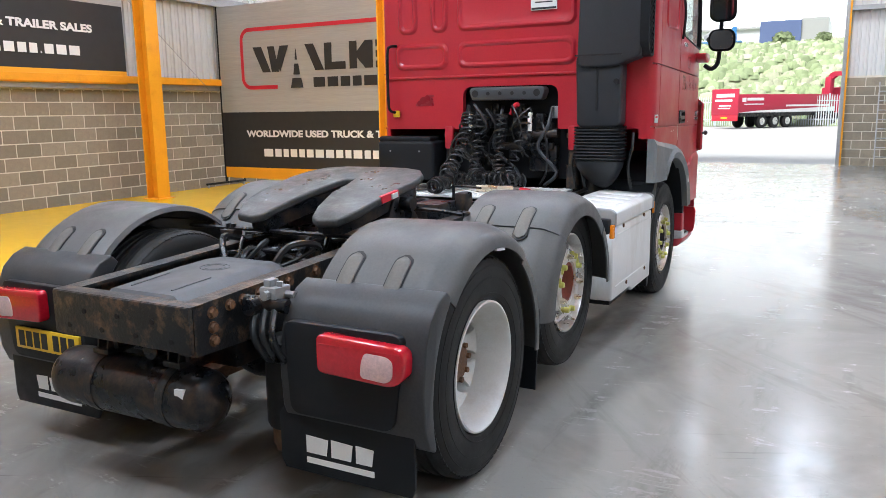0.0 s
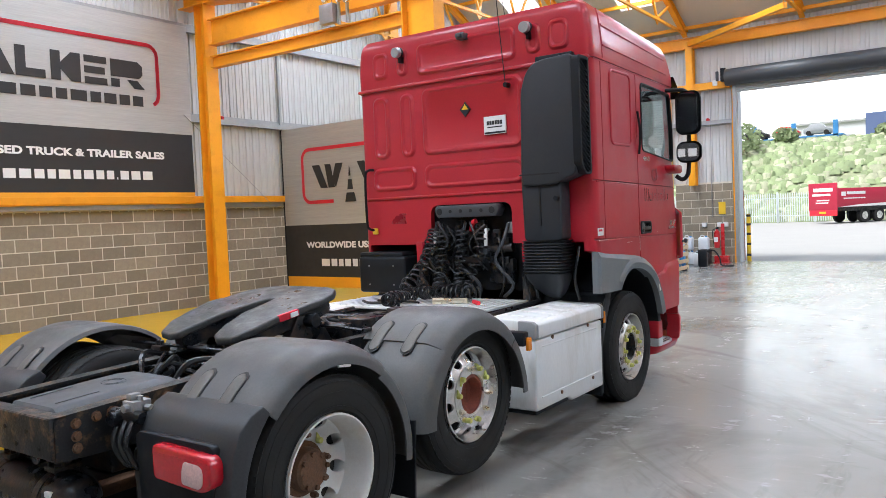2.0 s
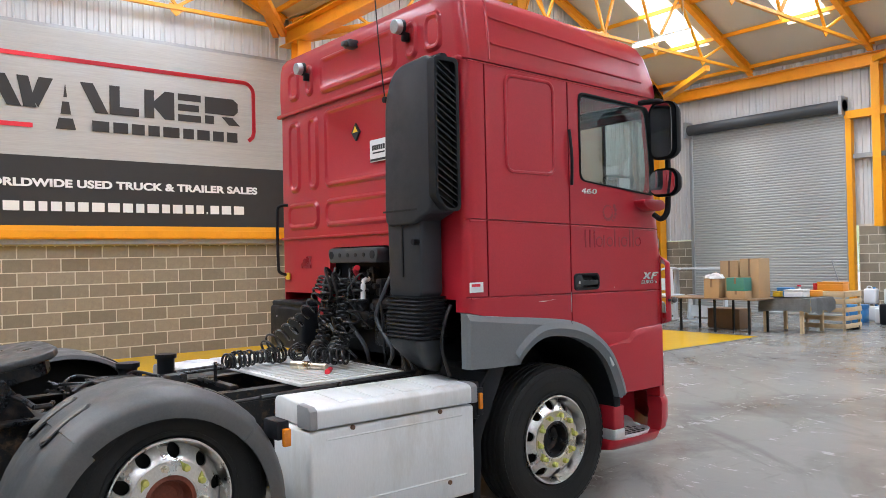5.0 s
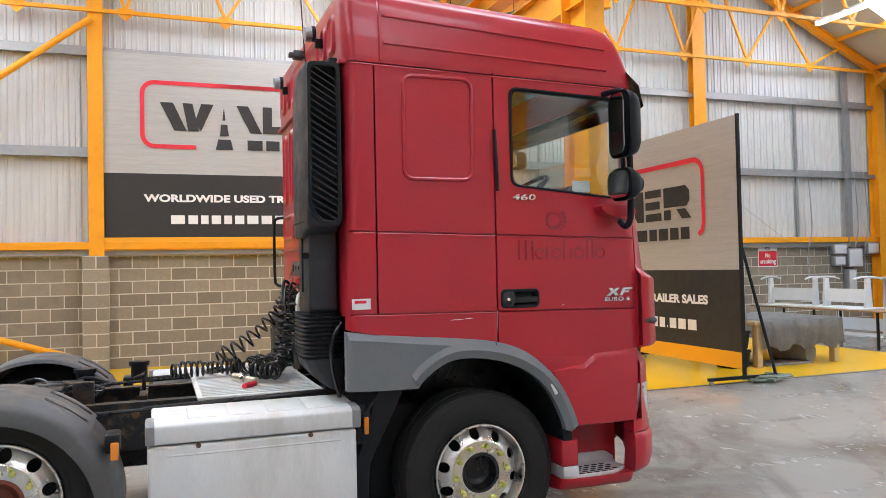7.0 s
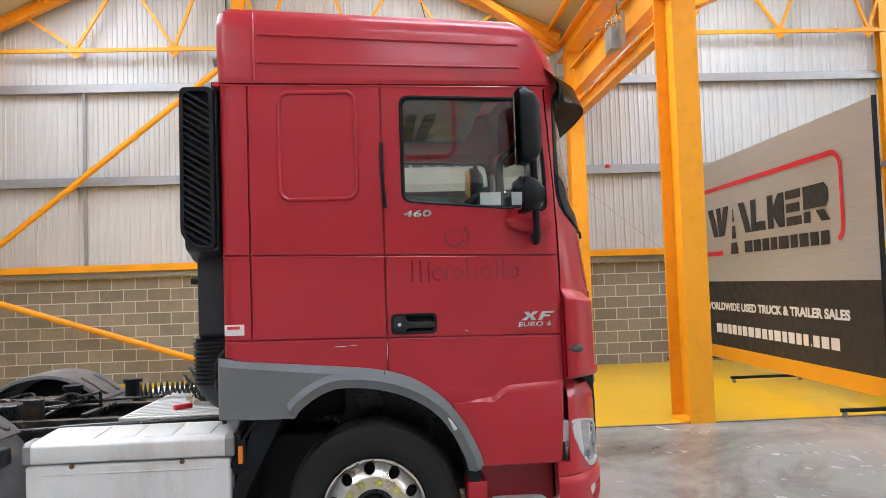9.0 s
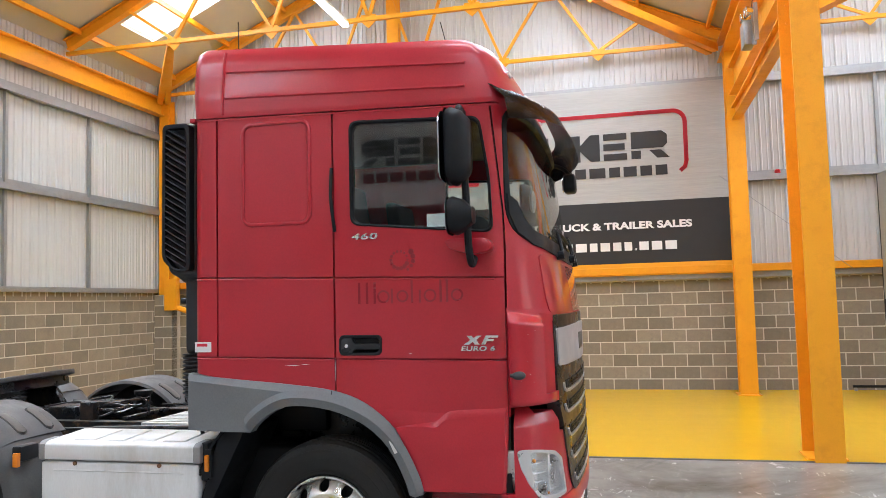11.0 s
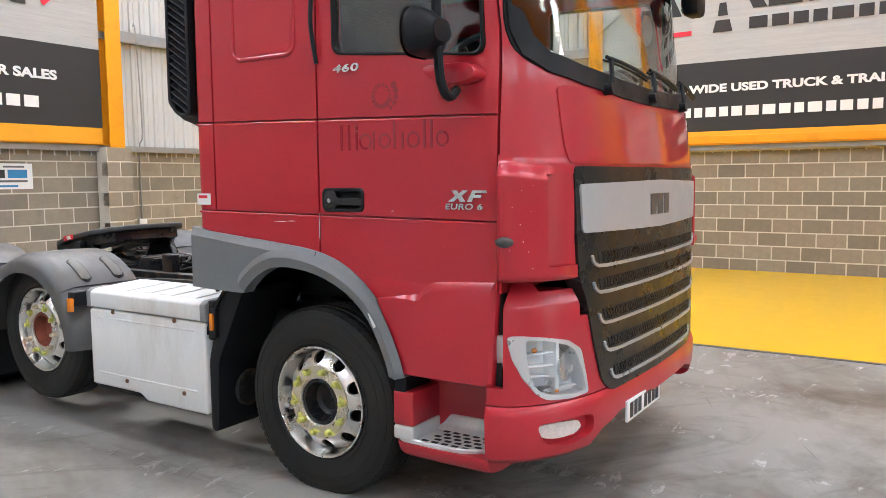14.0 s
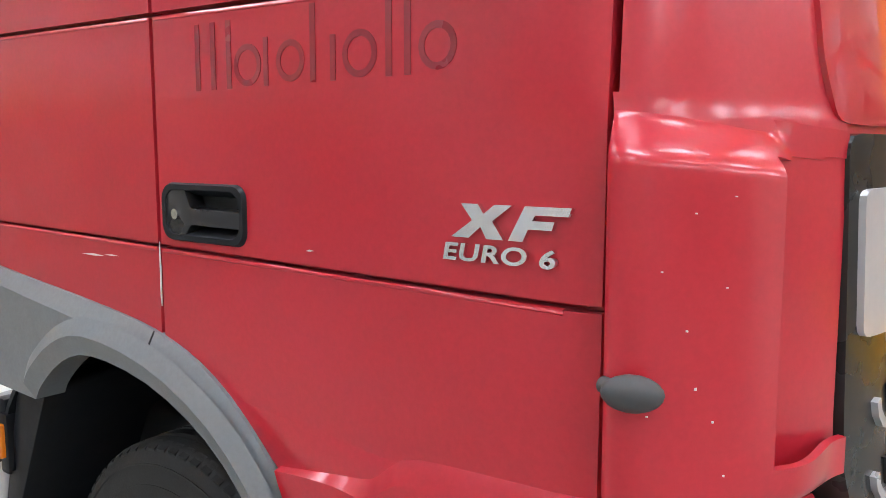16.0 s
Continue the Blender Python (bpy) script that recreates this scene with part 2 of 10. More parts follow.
def floor_material(name, color, dark, dark_amount, rough_lo, rough_hi, wear):
    """Sealed concrete: cloudy tone, drag marks, worn gloss."""
    m = bpy.data.materials.new(name)
    m.use_nodes = True
    n, l = m.node_tree.nodes, m.node_tree.links
    b = n["Principled BSDF"]
    co = n.new("ShaderNodeTexCoord")

    def tex(sc, detail, rgh, stretch=(1, 1, 1), distort=0.0, turn=0.0):
        mp = n.new("ShaderNodeMapping")
        mp.inputs["Scale"].default_value = stretch
        mp.inputs["Rotation"].default_value = (0, 0, turn)
        mp.vector_type = "TEXTURE" if turn else "POINT"
        l.new(co.outputs["Object"], mp.inputs["Vector"])
        t = n.new("ShaderNodeTexNoise")
        t.inputs["Scale"].default_value, t.inputs["Detail"].default_value, t.inputs["Roughness"].default_value = sc, detail, rgh
        t.inputs["Distortion"].default_value = distort
        l.new(mp.outputs[0], t.inputs["Vector"])
        return t.outputs["Fac"]

    def ranged(src, a, z, lo, hi):
        r = n.new("ShaderNodeMapRange")
        for k, v in (("From Min", a), ("From Max", z), ("To Min", lo), ("To Max", hi)):
            r.inputs[k].default_value = v
        l.new(src, r.inputs["Value"])
        return r.outputs[0]

    def mixed(fac, a, bb):
        x = n.new("ShaderNodeMix")
        x.data_type = "RGBA"
        l.new(fac, x.inputs["Factor"])
        if isinstance(a, tuple):
            x.inputs["A"].default_value = (*a, 1)
        else:
            l.new(a, x.inputs["A"])
        x.inputs["B"].default_value = (*bb, 1)
        return x.outputs["Result"]

    cloud = tex(0.35, 6, 0.65, distort=0.6)
    drag = tex(1.6, 8, 0.7, (2.2, 0.35, 1))
    scuff = tex(4.0, 10, 0.75, (0.6, 2.0, 1), 1.0)
    speck = tex(60, 3, 0.6)
    tracks = tex(0.9, 9, 0.7, (0.6, 2.4, 1), 1.2, 0.9)
    scratch = tex(7.0, 4, 0.6, (0.25, 6.0, 1), 0.2, 2.0)
    b.inputs["Specular IOR Level"].default_value = 0.16
    c = mixed(ranged(cloud, 0.50, 0.70, 0, dark_amount), color, dark)
    c = mixed(ranged(drag, 0.55, 0.75, 0, dark_amount * 0.8), c, tuple(d * 0.8 for d in dark))
    c = mixed(ranged(scuff, 0.56, 0.7, 0, wear), c, tuple(min(1, x * 1.35) for x in color))
    c = mixed(ranged(tracks, 0.54, 0.68, 0, dark_amount * 0.6), c, dark)
    c = mixed(ranged(scratch, 0.66, 0.73, 0, dark_amount * 0.5), c, tuple(d * 0.6 for d in dark))
    c = mixed(ranged(speck, 0.62, 0.75, 0, 0.25), c, dark)
    l.new(c, b.inputs["Base Color"])
    add = n.new("ShaderNodeMath")
    add.operation = "ADD"
    l.new(scuff, add.inputs[0])
    l.new(drag, add.inputs[1])
    l.new(ranged(add.outputs[0], 0.75, 1.25, rough_lo, rough_hi), b.inputs["Roughness"])
    bp = n.new("ShaderNodeBump")
    bp.inputs["Strength"].default_value, bp.inputs["Distance"].default_value = 0.12 if wear > 0.2 else 0.02, 0.004
    l.new(scuff, bp.inputs["Height"])
    l.new(bp.outputs["Normal"], b.inputs["Normal"])
    return m


RED = material("red_paint", (0.43, 0.017, 0.030), 0.40, var=0.10, scale=3, coat=0.6, rough_var=0.08, spec=0.26, stain=(0.40, 0.024, 0.048), stain_amount=0.4, stain_scale=1.4)
RED.node_tree.nodes["Principled BSDF"].inputs["Coat Roughness"].default_value = 0.17
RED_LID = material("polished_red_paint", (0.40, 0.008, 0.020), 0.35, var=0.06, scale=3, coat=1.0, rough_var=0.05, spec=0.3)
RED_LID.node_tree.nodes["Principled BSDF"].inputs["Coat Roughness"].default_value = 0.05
RED_FADED = material("red_paint_ghost", (0.235, 0.006, 0.017), 0.30, var=0.05, coat=0.4)
FENDER = material("grey_mudguard_plastic", (0.076, 0.076, 0.075), 0.47, spec=0.45, var=0.15, bump=0.08, bump_scale=400, rough_var=0.12, stain=(0.15, 0.138, 0.118), stain_amount=0.5)
STRAP_GREY = material("grey_strap_plastic", (0.052, 0.052, 0.052), 0.5, var=0.12)
STRAP_DUST = material("dusty_strap_plastic", (0.10, 0.092, 0.080), 0.55, var=0.2)
CHROME_MATT = material("matt_silver_bezel", (0.62, 0.63, 0.64), 0.32, 0.55, var=0.05)
HANDLE_BLK = material("satin_black_grip", (0.016, 0.016, 0.017), 0.32, spec=0.5, var=0.08)
VISOR = material("smoked_visor", (0.005, 0.005, 0.005), 0.2, var=0.1, rough_var=0.05, spec=0.35)
GUARD_BLK = material("black_guard_plastic", (0.043, 0.044, 0.046), 0.42, spec=0.3, var=0.2, bump=0.05, bump_scale=300)
BLACK_PL = material("black_plastic", (0.010, 0.011, 0.013), 0.5, spec=0.22, var=0.15, bump=0.05, bump_scale=300)
INTAKE_PL = material("intake_plastic", (0.024, 0.026, 0.030), 0.5, spec=0.4, var=0.1, bump=0.05, bump_scale=400)
ARCH_PL = material("grey_arch_plastic", (0.15, 0.16, 0.165), 0.45, var=0.12, scale=4, bump=0.05, bump_scale=400)
RUBBER = material("tyre_rubber", (0.016, 0.0155, 0.0148), 0.62, spec=0.3, var=0.25, scale=5, bump=0.1, stain=(0.045, 0.042, 0.037), stain_amount=0.3)
ALLOY = material("alloy_wheel", (0.76, 0.75, 0.73), 0.34, 1.0, var=0.15, rough_var=0.12, stain=(0.2, 0.15, 0.1), stain_amount=0.35, stain_scale=9)
# on the front hub rings this warm tint paints the yellow floor's reflection
WARM_METAL = material("warm_tinted_metal", (0.77, 0.71, 0.58), 0.32, 1.0, var=0.15, stain=(0.2, 0.13, 0.08), stain_amount=0.4, stain_scale=12)
WHITE_RIM = material("white_wheel_paint", (0.72, 0.71, 0.68), 0.4, var=0.06, stain=(0.35, 0.26, 0.18), stain_amount=0.3, stain_scale=6)
RUST = material("rusty_steel", (0.13, 0.065, 0.032), 0.8, var=0.4, scale=14, bump=0.4, bump_scale=60)
RUST_HUB = material("rust_red_hub", (0.22, 0.055, 0.03), 0.7, var=0.3, scale=14, bump=0.3, bump_scale=80)
FRAME_BLK = material("black_chassis_paint", (0.009, 0.010, 0.012), 0.32, spec=0.35, var=0.3, scale=8, stain=(0.13, 0.075, 0.040), stain_amount=0.5, stain_scale=8, bump=0.15, bump_scale=60)
FRAME_RUST = material("worn_chassis_paint", (0.012, 0.0125, 0.013), 0.45, var=0.3, scale=8, stain=(0.20, 0.115, 0.055), stain_amount=0.9, stain_scale=11, bump=0.3, bump_scale=60)
GREASY = material("greased_steel_plate", (0.060, 0.060, 0.058), 0.45, 0.2, var=0.4, scale=7, bump=0.35, bump_scale=26, rough_var=0.18, stain=(0.02, 0.02, 0.02), stain_amount=0.7)
COVER_PL = material("grey_cover_plastic", (0.055, 0.060, 0.066), 0.5, var=0.15, scale=5, stain=(0.13, 0.11, 0.09), stain_amount=0.4)
WHITE_PNL = material("white_painted_panel", (0.68, 0.69, 0.68), 0.4, var=0.06, stain=(0.42, 0.38, 0.31), stain_amount=0.5, stain_scale=3.5, stretch=(1, 1, 0.3))
BRACKET_GREY = material("dark_grey_bracket_plastic", (0.048, 0.052, 0.058), 0.5, var=0.12)
GREY_CORNER = material("grey_corner_plastic", (0.24, 0.24, 0.24), 0.5, var=0.1)
TREADPLATE = material("pale_tread_plate", (0.62, 0.63, 0.62), 0.4, 0.3, var=0.12, stain=(0.3, 0.28, 0.24), stain_amount=0.5)
STRIP = material("satin_grey_strip", (0.42, 0.43, 0.44), 0.35, 0.4, var=0.06)
CHROME = material("satin_chrome", (0.75, 0.76, 0.77), 0.22, 1.0, var=0.05)
SILVER_PNL = material("silver_badge_panel", (0.44, 0.45, 0.46), 0.38, 0.3, var=0.04)
BADGE_GREY = material("grey_badge", (0.16, 0.165, 0.17), 0.35, 0.7, var=0.05)
GRILLE_BLK = material("grille_black", (0.018, 0.018, 0.017), 0.32, var=0.1, spec=0.35)
# for grille mesh and joints, and for shade painted in gaps, recesses, holes
MESH_GAP_BLK = material("mesh_and_gap_black", (0.008, 0.008, 0.008), 0.7, var=0.2)
LENS_RED = material("red_lens", (0.50, 0.008, 0.02), 0.12, var=0.15, scale=40, coat=0.6)
LENS_PINK = material("pinkish_lens", (0.70, 0.47, 0.45), 0.15, var=0.2, scale=30, coat=0.6)
LENS_CLEAR = material("pale_lens", (0.74, 0.66, 0.61), 0.15, var=0.15, scale=40, coat=0.6)
AMBER = material("amber_lens", (0.75, 0.22, 0.01), 0.2, var=0.1, coat=0.5)
YELLOW_NUT = material("yellow_nut_cover", (0.62, 0.62, 0.16), 0.5, var=0.15)
PLATE_Y = material("yellow_plate", (0.75, 0.48, 0.02), 0.4, var=0.04)
PLATE_W = material("white_plate", (0.75, 0.75, 0.73), 0.4, var=0.04)
INK = material("black_ink", (0.015, 0.015, 0.016), 0.5, var=0.05)
WHITE_INK = material("white_ink", (0.78, 0.78, 0.76), 0.5, var=0.04)
RED_INK = material("red_ink", (0.65, 0.02, 0.04), 0.5, var=0.04)
RUBBER_SEAL = material("window_rubber", (0.006, 0.006, 0.007), 0.5, spec=0.2)
GLASS = glass_material("window_glass", (0.90, 0.935, 0.92))
LENS_GLASS = glass_material("lamp_glass", (0.92, 0.93, 0.94))
MIRROR = material("mirror_glass", (0.85, 0.86, 0.87), 0.02, 1.0, var=0.0, rough_var=0)
# the main mirrors' dark reflection is put into the glass colour
MIRROR_DARKENED = material("darkened_mirror_glass", (0.32, 0.33, 0.35), 0.05, 1.0, var=0.0, rough_var=0)
TRIM_DARK = material("cab_trim_dark", (0.035, 0.035, 0.037), 0.6, var=0.15)
TRIM_GREY = material("cab_trim_grey", (0.20, 0.20, 0.19), 0.7, var=0.12)
SEAT_CLOTH = material("seat_cloth", (0.045, 0.05, 0.06), 0.85, var=0.2, bump=0.2)
COIL = material("black_coil_hose", (0.012, 0.012, 0.013), 0.32, var=0.1)

ORANGE = material("orange_steel_paint", (0.80, 0.34, 0.010), 0.42, var=0.10, scale=2.0, stain=(0.45, 0.15, 0.01), stain_amount=0.35, stain_scale=4, spec=0.35)
CLADDING = material("white_cladding", (0.535, 0.54, 0.53), 0.5, var=0.05, scale=1.2, stain=(0.50, 0.48, 0.42), stain_amount=0.3, stain_scale=0.9)
ROOF_BOARD = material("cream_roof_board", (0.55, 0.535, 0.465), 0.7, var=0.08, scale=1.0)
GALV = material("galvanised_steel", (0.34, 0.35, 0.35), 0.45, 0.6, var=0.2, scale=8)
BLOCK = material("concrete_block", (0.255, 0.221, 0.165), 0.9, var=0.22, scale=5, stain=(0.135, 0.122, 0.10), stain_amount=0.5, stain_scale=3.0, fine=140, bump=0.5, bump_scale=160, obj_random=0.20)
BLOCK_I = material("concrete_block_far", (0.255, 0.221, 0.165), 0.9, var=0.22, scale=5, stain=(0.135, 0.122, 0.10), stain_amount=0.5, stain_scale=3.0, fine=140, bump=0.5, bump_scale=160, island=0.20)
MORTAR = material("mortar", (0.60, 0.555, 0.455), 0.95, var=0.18, bump=0.3)
FLOOR = floor_material("sealed_concrete_floor", (0.262, 0.250, 0.228), (0.092, 0.079, 0.060), 0.9, 0.11, 0.31, 0.30)
YELLOW_FLOOR = floor_material("yellow_floor_paint", (0.66, 0.385, 0.012), (0.60, 0.34, 0.012), 0.12, 0.17, 0.25, 0.05)
BANNER_GREY = material("brushed_grey_banner", (0.41, 0.41, 0.39), 0.42, var=0.13, scale=1.6, fine=9, spec=0.4, stretch=(0.35, 1, 9))
BANNER_BLK = material("charcoal_banner", (0.035, 0.034, 0.033), 0.55, var=0.08, spec=0.3, bump=0.25, bump_scale=2.2)
SHUTTER = material("grey_shutter_steel", (0.42, 0.43, 0.42), 0.45, 0.3, var=0.08)
SHUTTER_DK = material("dark_shutter_housing", (0.045, 0.05, 0.055), 0.5, var=0.1)
DIFFUSER = glow_material("lamp_tube", (1.0, 0.97, 0.9), 9.0)
# the panes' own glow stands in for daylight coming through them
SKYLIGHT = glow_material("glowing_rooflight_sheet", (0.93, 0.97, 1.0), 1.5)
WOOD = material("pale_timber", (0.58, 0.43, 0.25), 0.65, var=0.2, scale=10)
BOARD = material("brown_board", (0.22, 0.13, 0.07), 0.5, var=0.2, scale=6)
CARD = material("cardboard", (0.42, 0.27, 0.14), 0.8, var=0.1)
STEEL_GREY = material("grey_steel", (0.32, 0.34, 0.36), 0.4, 0.5, var=0.1)
CLOTH_GREY = material("grey_felt_cloth", (0.27, 0.265, 0.255), 0.95, var=0.35, fine=60, bump=0.4)
TARMAC = material("pale_yard_concrete", (0.36, 0.355, 0.335), 0.9, var=0.12, scale=0.6)
LEAF = material("hedge_leaf", (0.24, 0.30, 0.15), 0.8, var=0.2, scale=2, island=0.2)
EARTH = material("grass_bank", (0.25, 0.285, 0.16), 0.95, var=0.3, scale=1.6, stain=(0.27, 0.27, 0.18), stain_amount=0.6, stain_scale=0.5)
LEAF_PALE = material("pale_dry_grass", (0.36, 0.38, 0.25), 0.85, var=0.2, scale=3, island=0.2)
FENCE = material("pale_grey_fence", (0.50, 0.55, 0.56), 0.5, 0.0, var=0.1)
TRAILER_RED = material("trailer_red", (0.42, 0.02, 0.05), 0.4, var=0.1)
BRICK_RED = material("red_brick_pier", (0.36, 0.13, 0.075), 0.9, var=0.15, island=0.2)
LAMP_BOWL = material("lamp_bowl_silver", (0.93, 0.94, 0.94), 0.14, 0.3, var=0.04)
BOX_YELLOW = material("yellow_banner_strip", (0.80, 0.36, 0.01), 0.5, var=0.06)
BLUE = material("blue_plastic", (0.05, 0.22, 0.50), 0.4, var=0.1)
ORANGE_PL = material("orange_plastic", (0.75, 0.28, 0.02), 0.45, var=0.1)
WHITE_PL = material("white_plastic", (0.72, 0.73, 0.73), 0.4, var=0.06)
EXT_RED = material("extinguisher_red", (0.50, 0.015, 0.02), 0.3, var=0.05)
GREEN_CARD = material("green_striped_card", (0.06, 0.22, 0.17), 0.7, var=0.1)
FILM = material("crumpled_film", (0.62, 0.62, 0.60), 0.3, var=0.2, bump=0.6, bump_scale=20)
DESK_GREY = material("pale_grey_desk", (0.58, 0.61, 0.63), 0.45, var=0.08)
STRAP = material("grey_green_webbing", (0.20, 0.24, 0.20), 0.9, var=0.2)
SIGN_BLUE = material("sign_blue", (0.03, 0.22, 0.45), 0.5)
HAZE = glow_material("pale_sky", (0.96, 0.98, 1.0), 1.15)
FAR_WALL = material("pale_far_wall", (0.62, 0.64, 0.66), 0.8, var=0.06)
FAR_BLUE = material("dark_blue_far_wall", (0.10, 0.14, 0.28), 0.6, var=0.05)

# ---- the hall ----
BLK_TOP = 2.12
bm = bmesh.new()
add_box(bm, (WEST - 0.25, EAVE_S - 0.25, -0.2), (EAST + 0.25, EAVE_N + 0.25, 0.0))
structure("floor", bm, FLOOR, "grey sealed concrete floor, worn and glossy with tyre scuffs")
bm = bmesh.new()
add_box(bm, (WEST, EAVE_S, -0.002), (-6.12, 17.9, 0.004))
structure("floor_yellow_zone", bm, YELLOW_FLOOR, "glossy yellow painted walkway on the concrete floor", "floor marking")
bm = bmesh.new()
add_box(bm, (-6.12, EAVE_S, -0.002), (-6.06, 17.95, 0.0045))
add_box(bm, (WEST, 17.9, -0.002), (-6.12, 17.95, 0.0045))
structure("trim_floor_edge", bm, material("dark_floor_line", (0.06, 0.055, 0.05), 0.6, var=0.3), "dark dirty edge line of the yellow floor paint", "floor line")
bm = bmesh.new()
for y in (20.6,):
    add_box(bm, (-6.05, y, -0.002), (EAST, y + 0.008, 0.0025))
structure("trim_floor_joint", bm, material("floor_joint", (0.12, 0.115, 0.10), 0.8), "thin dark sawn joints in the concrete floor", "floor joint")


def ribbed(bm, a, b, z0, top, inward, pitch=0.2, depth=0.028):
    """Profiled sheet along the line a-b; top gives the height at a point; inward is the way into the hall."""
    a, b, inw = Vector(a), Vector(b), Vector(inward)
    length = (b - a).length
    d = (b - a) / length
    stops = []
    s = 0.0
    while s < length:
        for ds, h in ((0.0, 0), (0.07, 0), (0.078, 0.35), (0.092, 0.35), (0.10, 0), (0.148, 0), (0.160, 1), (0.182, 1), (0.194, 0)):
            if s + ds < length:
                stops.append((s + ds, h))
        s += pitch
    stops.append((length, 0))
    lo, hi = [], []
    for s, h in stops:
        p = a + d * s + inw * depth * h
        lo.append(bm.verts.new((p.x, p.y, z0)))
        hi.append(bm.verts.new((p.x, p.y, top(p))))
    for i in range(len(lo) - 1):
        bm.faces.new((lo[i], lo[i + 1], hi[i + 1], hi[i]))
    back = [bm.verts.new((p.x, p.y, z)) for p, z in ((a - inw * 0.05, z0), (b - inw * 0.05, z0))]
    back += [bm.verts.new((p.x, p.y, top(p))) for p in (b - inw * 0.05, a - inw * 0.05)]
    bm.faces.new(back)


gable = lambda p: roof_z(min(max(p.y, EAVE_S), EAVE_N)) + 0.1
flat = lambda z: (lambda p: z)
DOOR_X = (-4.72, -0.36)
SHUT_X = (-11.3, -6.85)
DOOR_H = 5.35

bm = bmesh.new()
ribbed(bm, (WEST - 0.02, EAVE_S, 0), (WEST - 0.02, VALLEY, 0), BLK_TOP - 0.05, gable, (1, 0, 0))
ribbed(bm, (WEST - 0.02, VALLEY, 0), (WEST - 0.02, EAVE_N, 0), BLK_TOP - 0.05, gable, (1, 0, 0))
structure("wall_west", bm, CLADDING, "white profiled steel cladding above a block wall", "wall", 0)
bm = bmesh.new()
ribbed(bm, (WEST, EAVE_S - 0.02, 0), (EAST, EAVE_S - 0.02, 0), BLK_TOP - 0.05, flat(EAVE_Z + 0.1), (0, 1, 0))
structure("wall_south", bm, CLADDING, "white profiled steel cladding above a block wall", "wall", 0)
bm = bmesh.new()
NT = flat(EAVE_Z + 0.1)
ribbed(bm, (WEST, EAVE_N + 0.02, 0), (SHUT_X[0], EAVE_N + 0.02, 0), BLK_TOP, NT, (0, -1, 0))
ribbed(bm, (SHUT_X[0], EAVE_N + 0.02, 0), (SHUT_X[1], EAVE_N + 0.02, 0), DOOR_H, NT, (0, -1, 0))
ribbed(bm, (SHUT_X[1], EAVE_N + 0.02, 0), (DOOR_X[0], EAVE_N + 0.02, 0), 2.36, NT, (0, -1, 0))
ribbed(bm, (DOOR_X[0], EAVE_N + 0.02, 0), (DOOR_X[1], EAVE_N + 0.02, 0), DOOR_H, NT, (0, -1, 0))
ribbed(bm, (DOOR_X[1], EAVE_N + 0.02, 0), (EAST, EAVE_N + 0.02, 0), 2.36, NT, (0, -1, 0))
structure("wall_north", bm, CLADDING, "off-white profiled cladding round two tall roller doors", "wall", 0)
bm = bmesh.new()
ribbed(bm, (EAST + 0.02, EAVE_S, 0), (EAST + 0.02, VALLEY, 0), 0, gable, (-1, 0, 0))
ribbed(bm, (EAST + 0.02, VALLEY, 0), (EAST + 0.02, EAVE_N, 0), 0, gable, (-1, 0, 0))
structure("wall_east", bm, CLADDING, "white profiled steel cladding of the far side", "wall", 0)

# roof boards, with the skylight openings left free
bm = bmesh.new()
sky_bm = bmesh.new()
half_x, half_l = SKY_W / 2, SKY_L / 2 * math.cos(radians(ROOF_TILT))
xs = [WEST - 0.3]
for sx in SKY_X:
    xs += [sx - half_x, sx + half_x]
xs.append(EAST + 0.3)
slopes = [(EAVE_S, RIDGES[0], 0.78), (RIDGES[0], VALLEY, 8.4), (VALLEY, RIDGES[1], 13.1), (RIDGES[1], EAVE_N, 20.95)]


def slab(bm, x0, x1, y0, y1, lift=0.0, t=0.08):
    e = 1e-4
    z0, z1 = roof_z(y0 + e), roof_z(y1 - e)
    vs = [bm.verts.new(p) for p in ((x0, y0, z0 + lift), (x1, y0, z0 + lift), (x1, y1, z1 + lift), (x0, y1, z1 + lift))]
    us = [bm.verts.new(v.co + Vector((0, 0, t))) for v in vs]
    bm.faces.new(vs)
    bm.faces.new(us[::-1])
    for i in range(4):
        bm.faces.new((vs[i], us[i], us[(i + 1) % 4], vs[(i + 1) % 4]))


for y0, y1, yc in slopes:
    ys = [y0, yc - half_l, yc + half_l, y1]
    for i in range(len(xs) - 1):
        for j in range(3):
            if i % 2 == 1 and j == 1:
                slab(sky_bm, xs[i], xs[i + 1], ys[j], ys[j + 1], 0.06, 0.01)
            else:
                n = max(1, round((xs[i + 1] - xs[i]) / 1.2)) if i % 2 == 0 else 1
                for k in range(n):
                    a = xs[i] + (xs[i + 1] - xs[i]) * k / n
                    z = xs[i] + (xs[i + 1] - xs[i]) * (k + 1) / n
                    slab(bm, a, z, ys[j], ys[j + 1])
structure("ceiling", bm, ROOF_BOARD, "cream insulated roof boards between orange steel purlins", "ceiling")
sky_ob = structure("window_skylight", sky_bm, SKYLIGHT, "bright translucent skylight panes in the pitched roof", "skylight")
sky_ob.visible_shadow = False

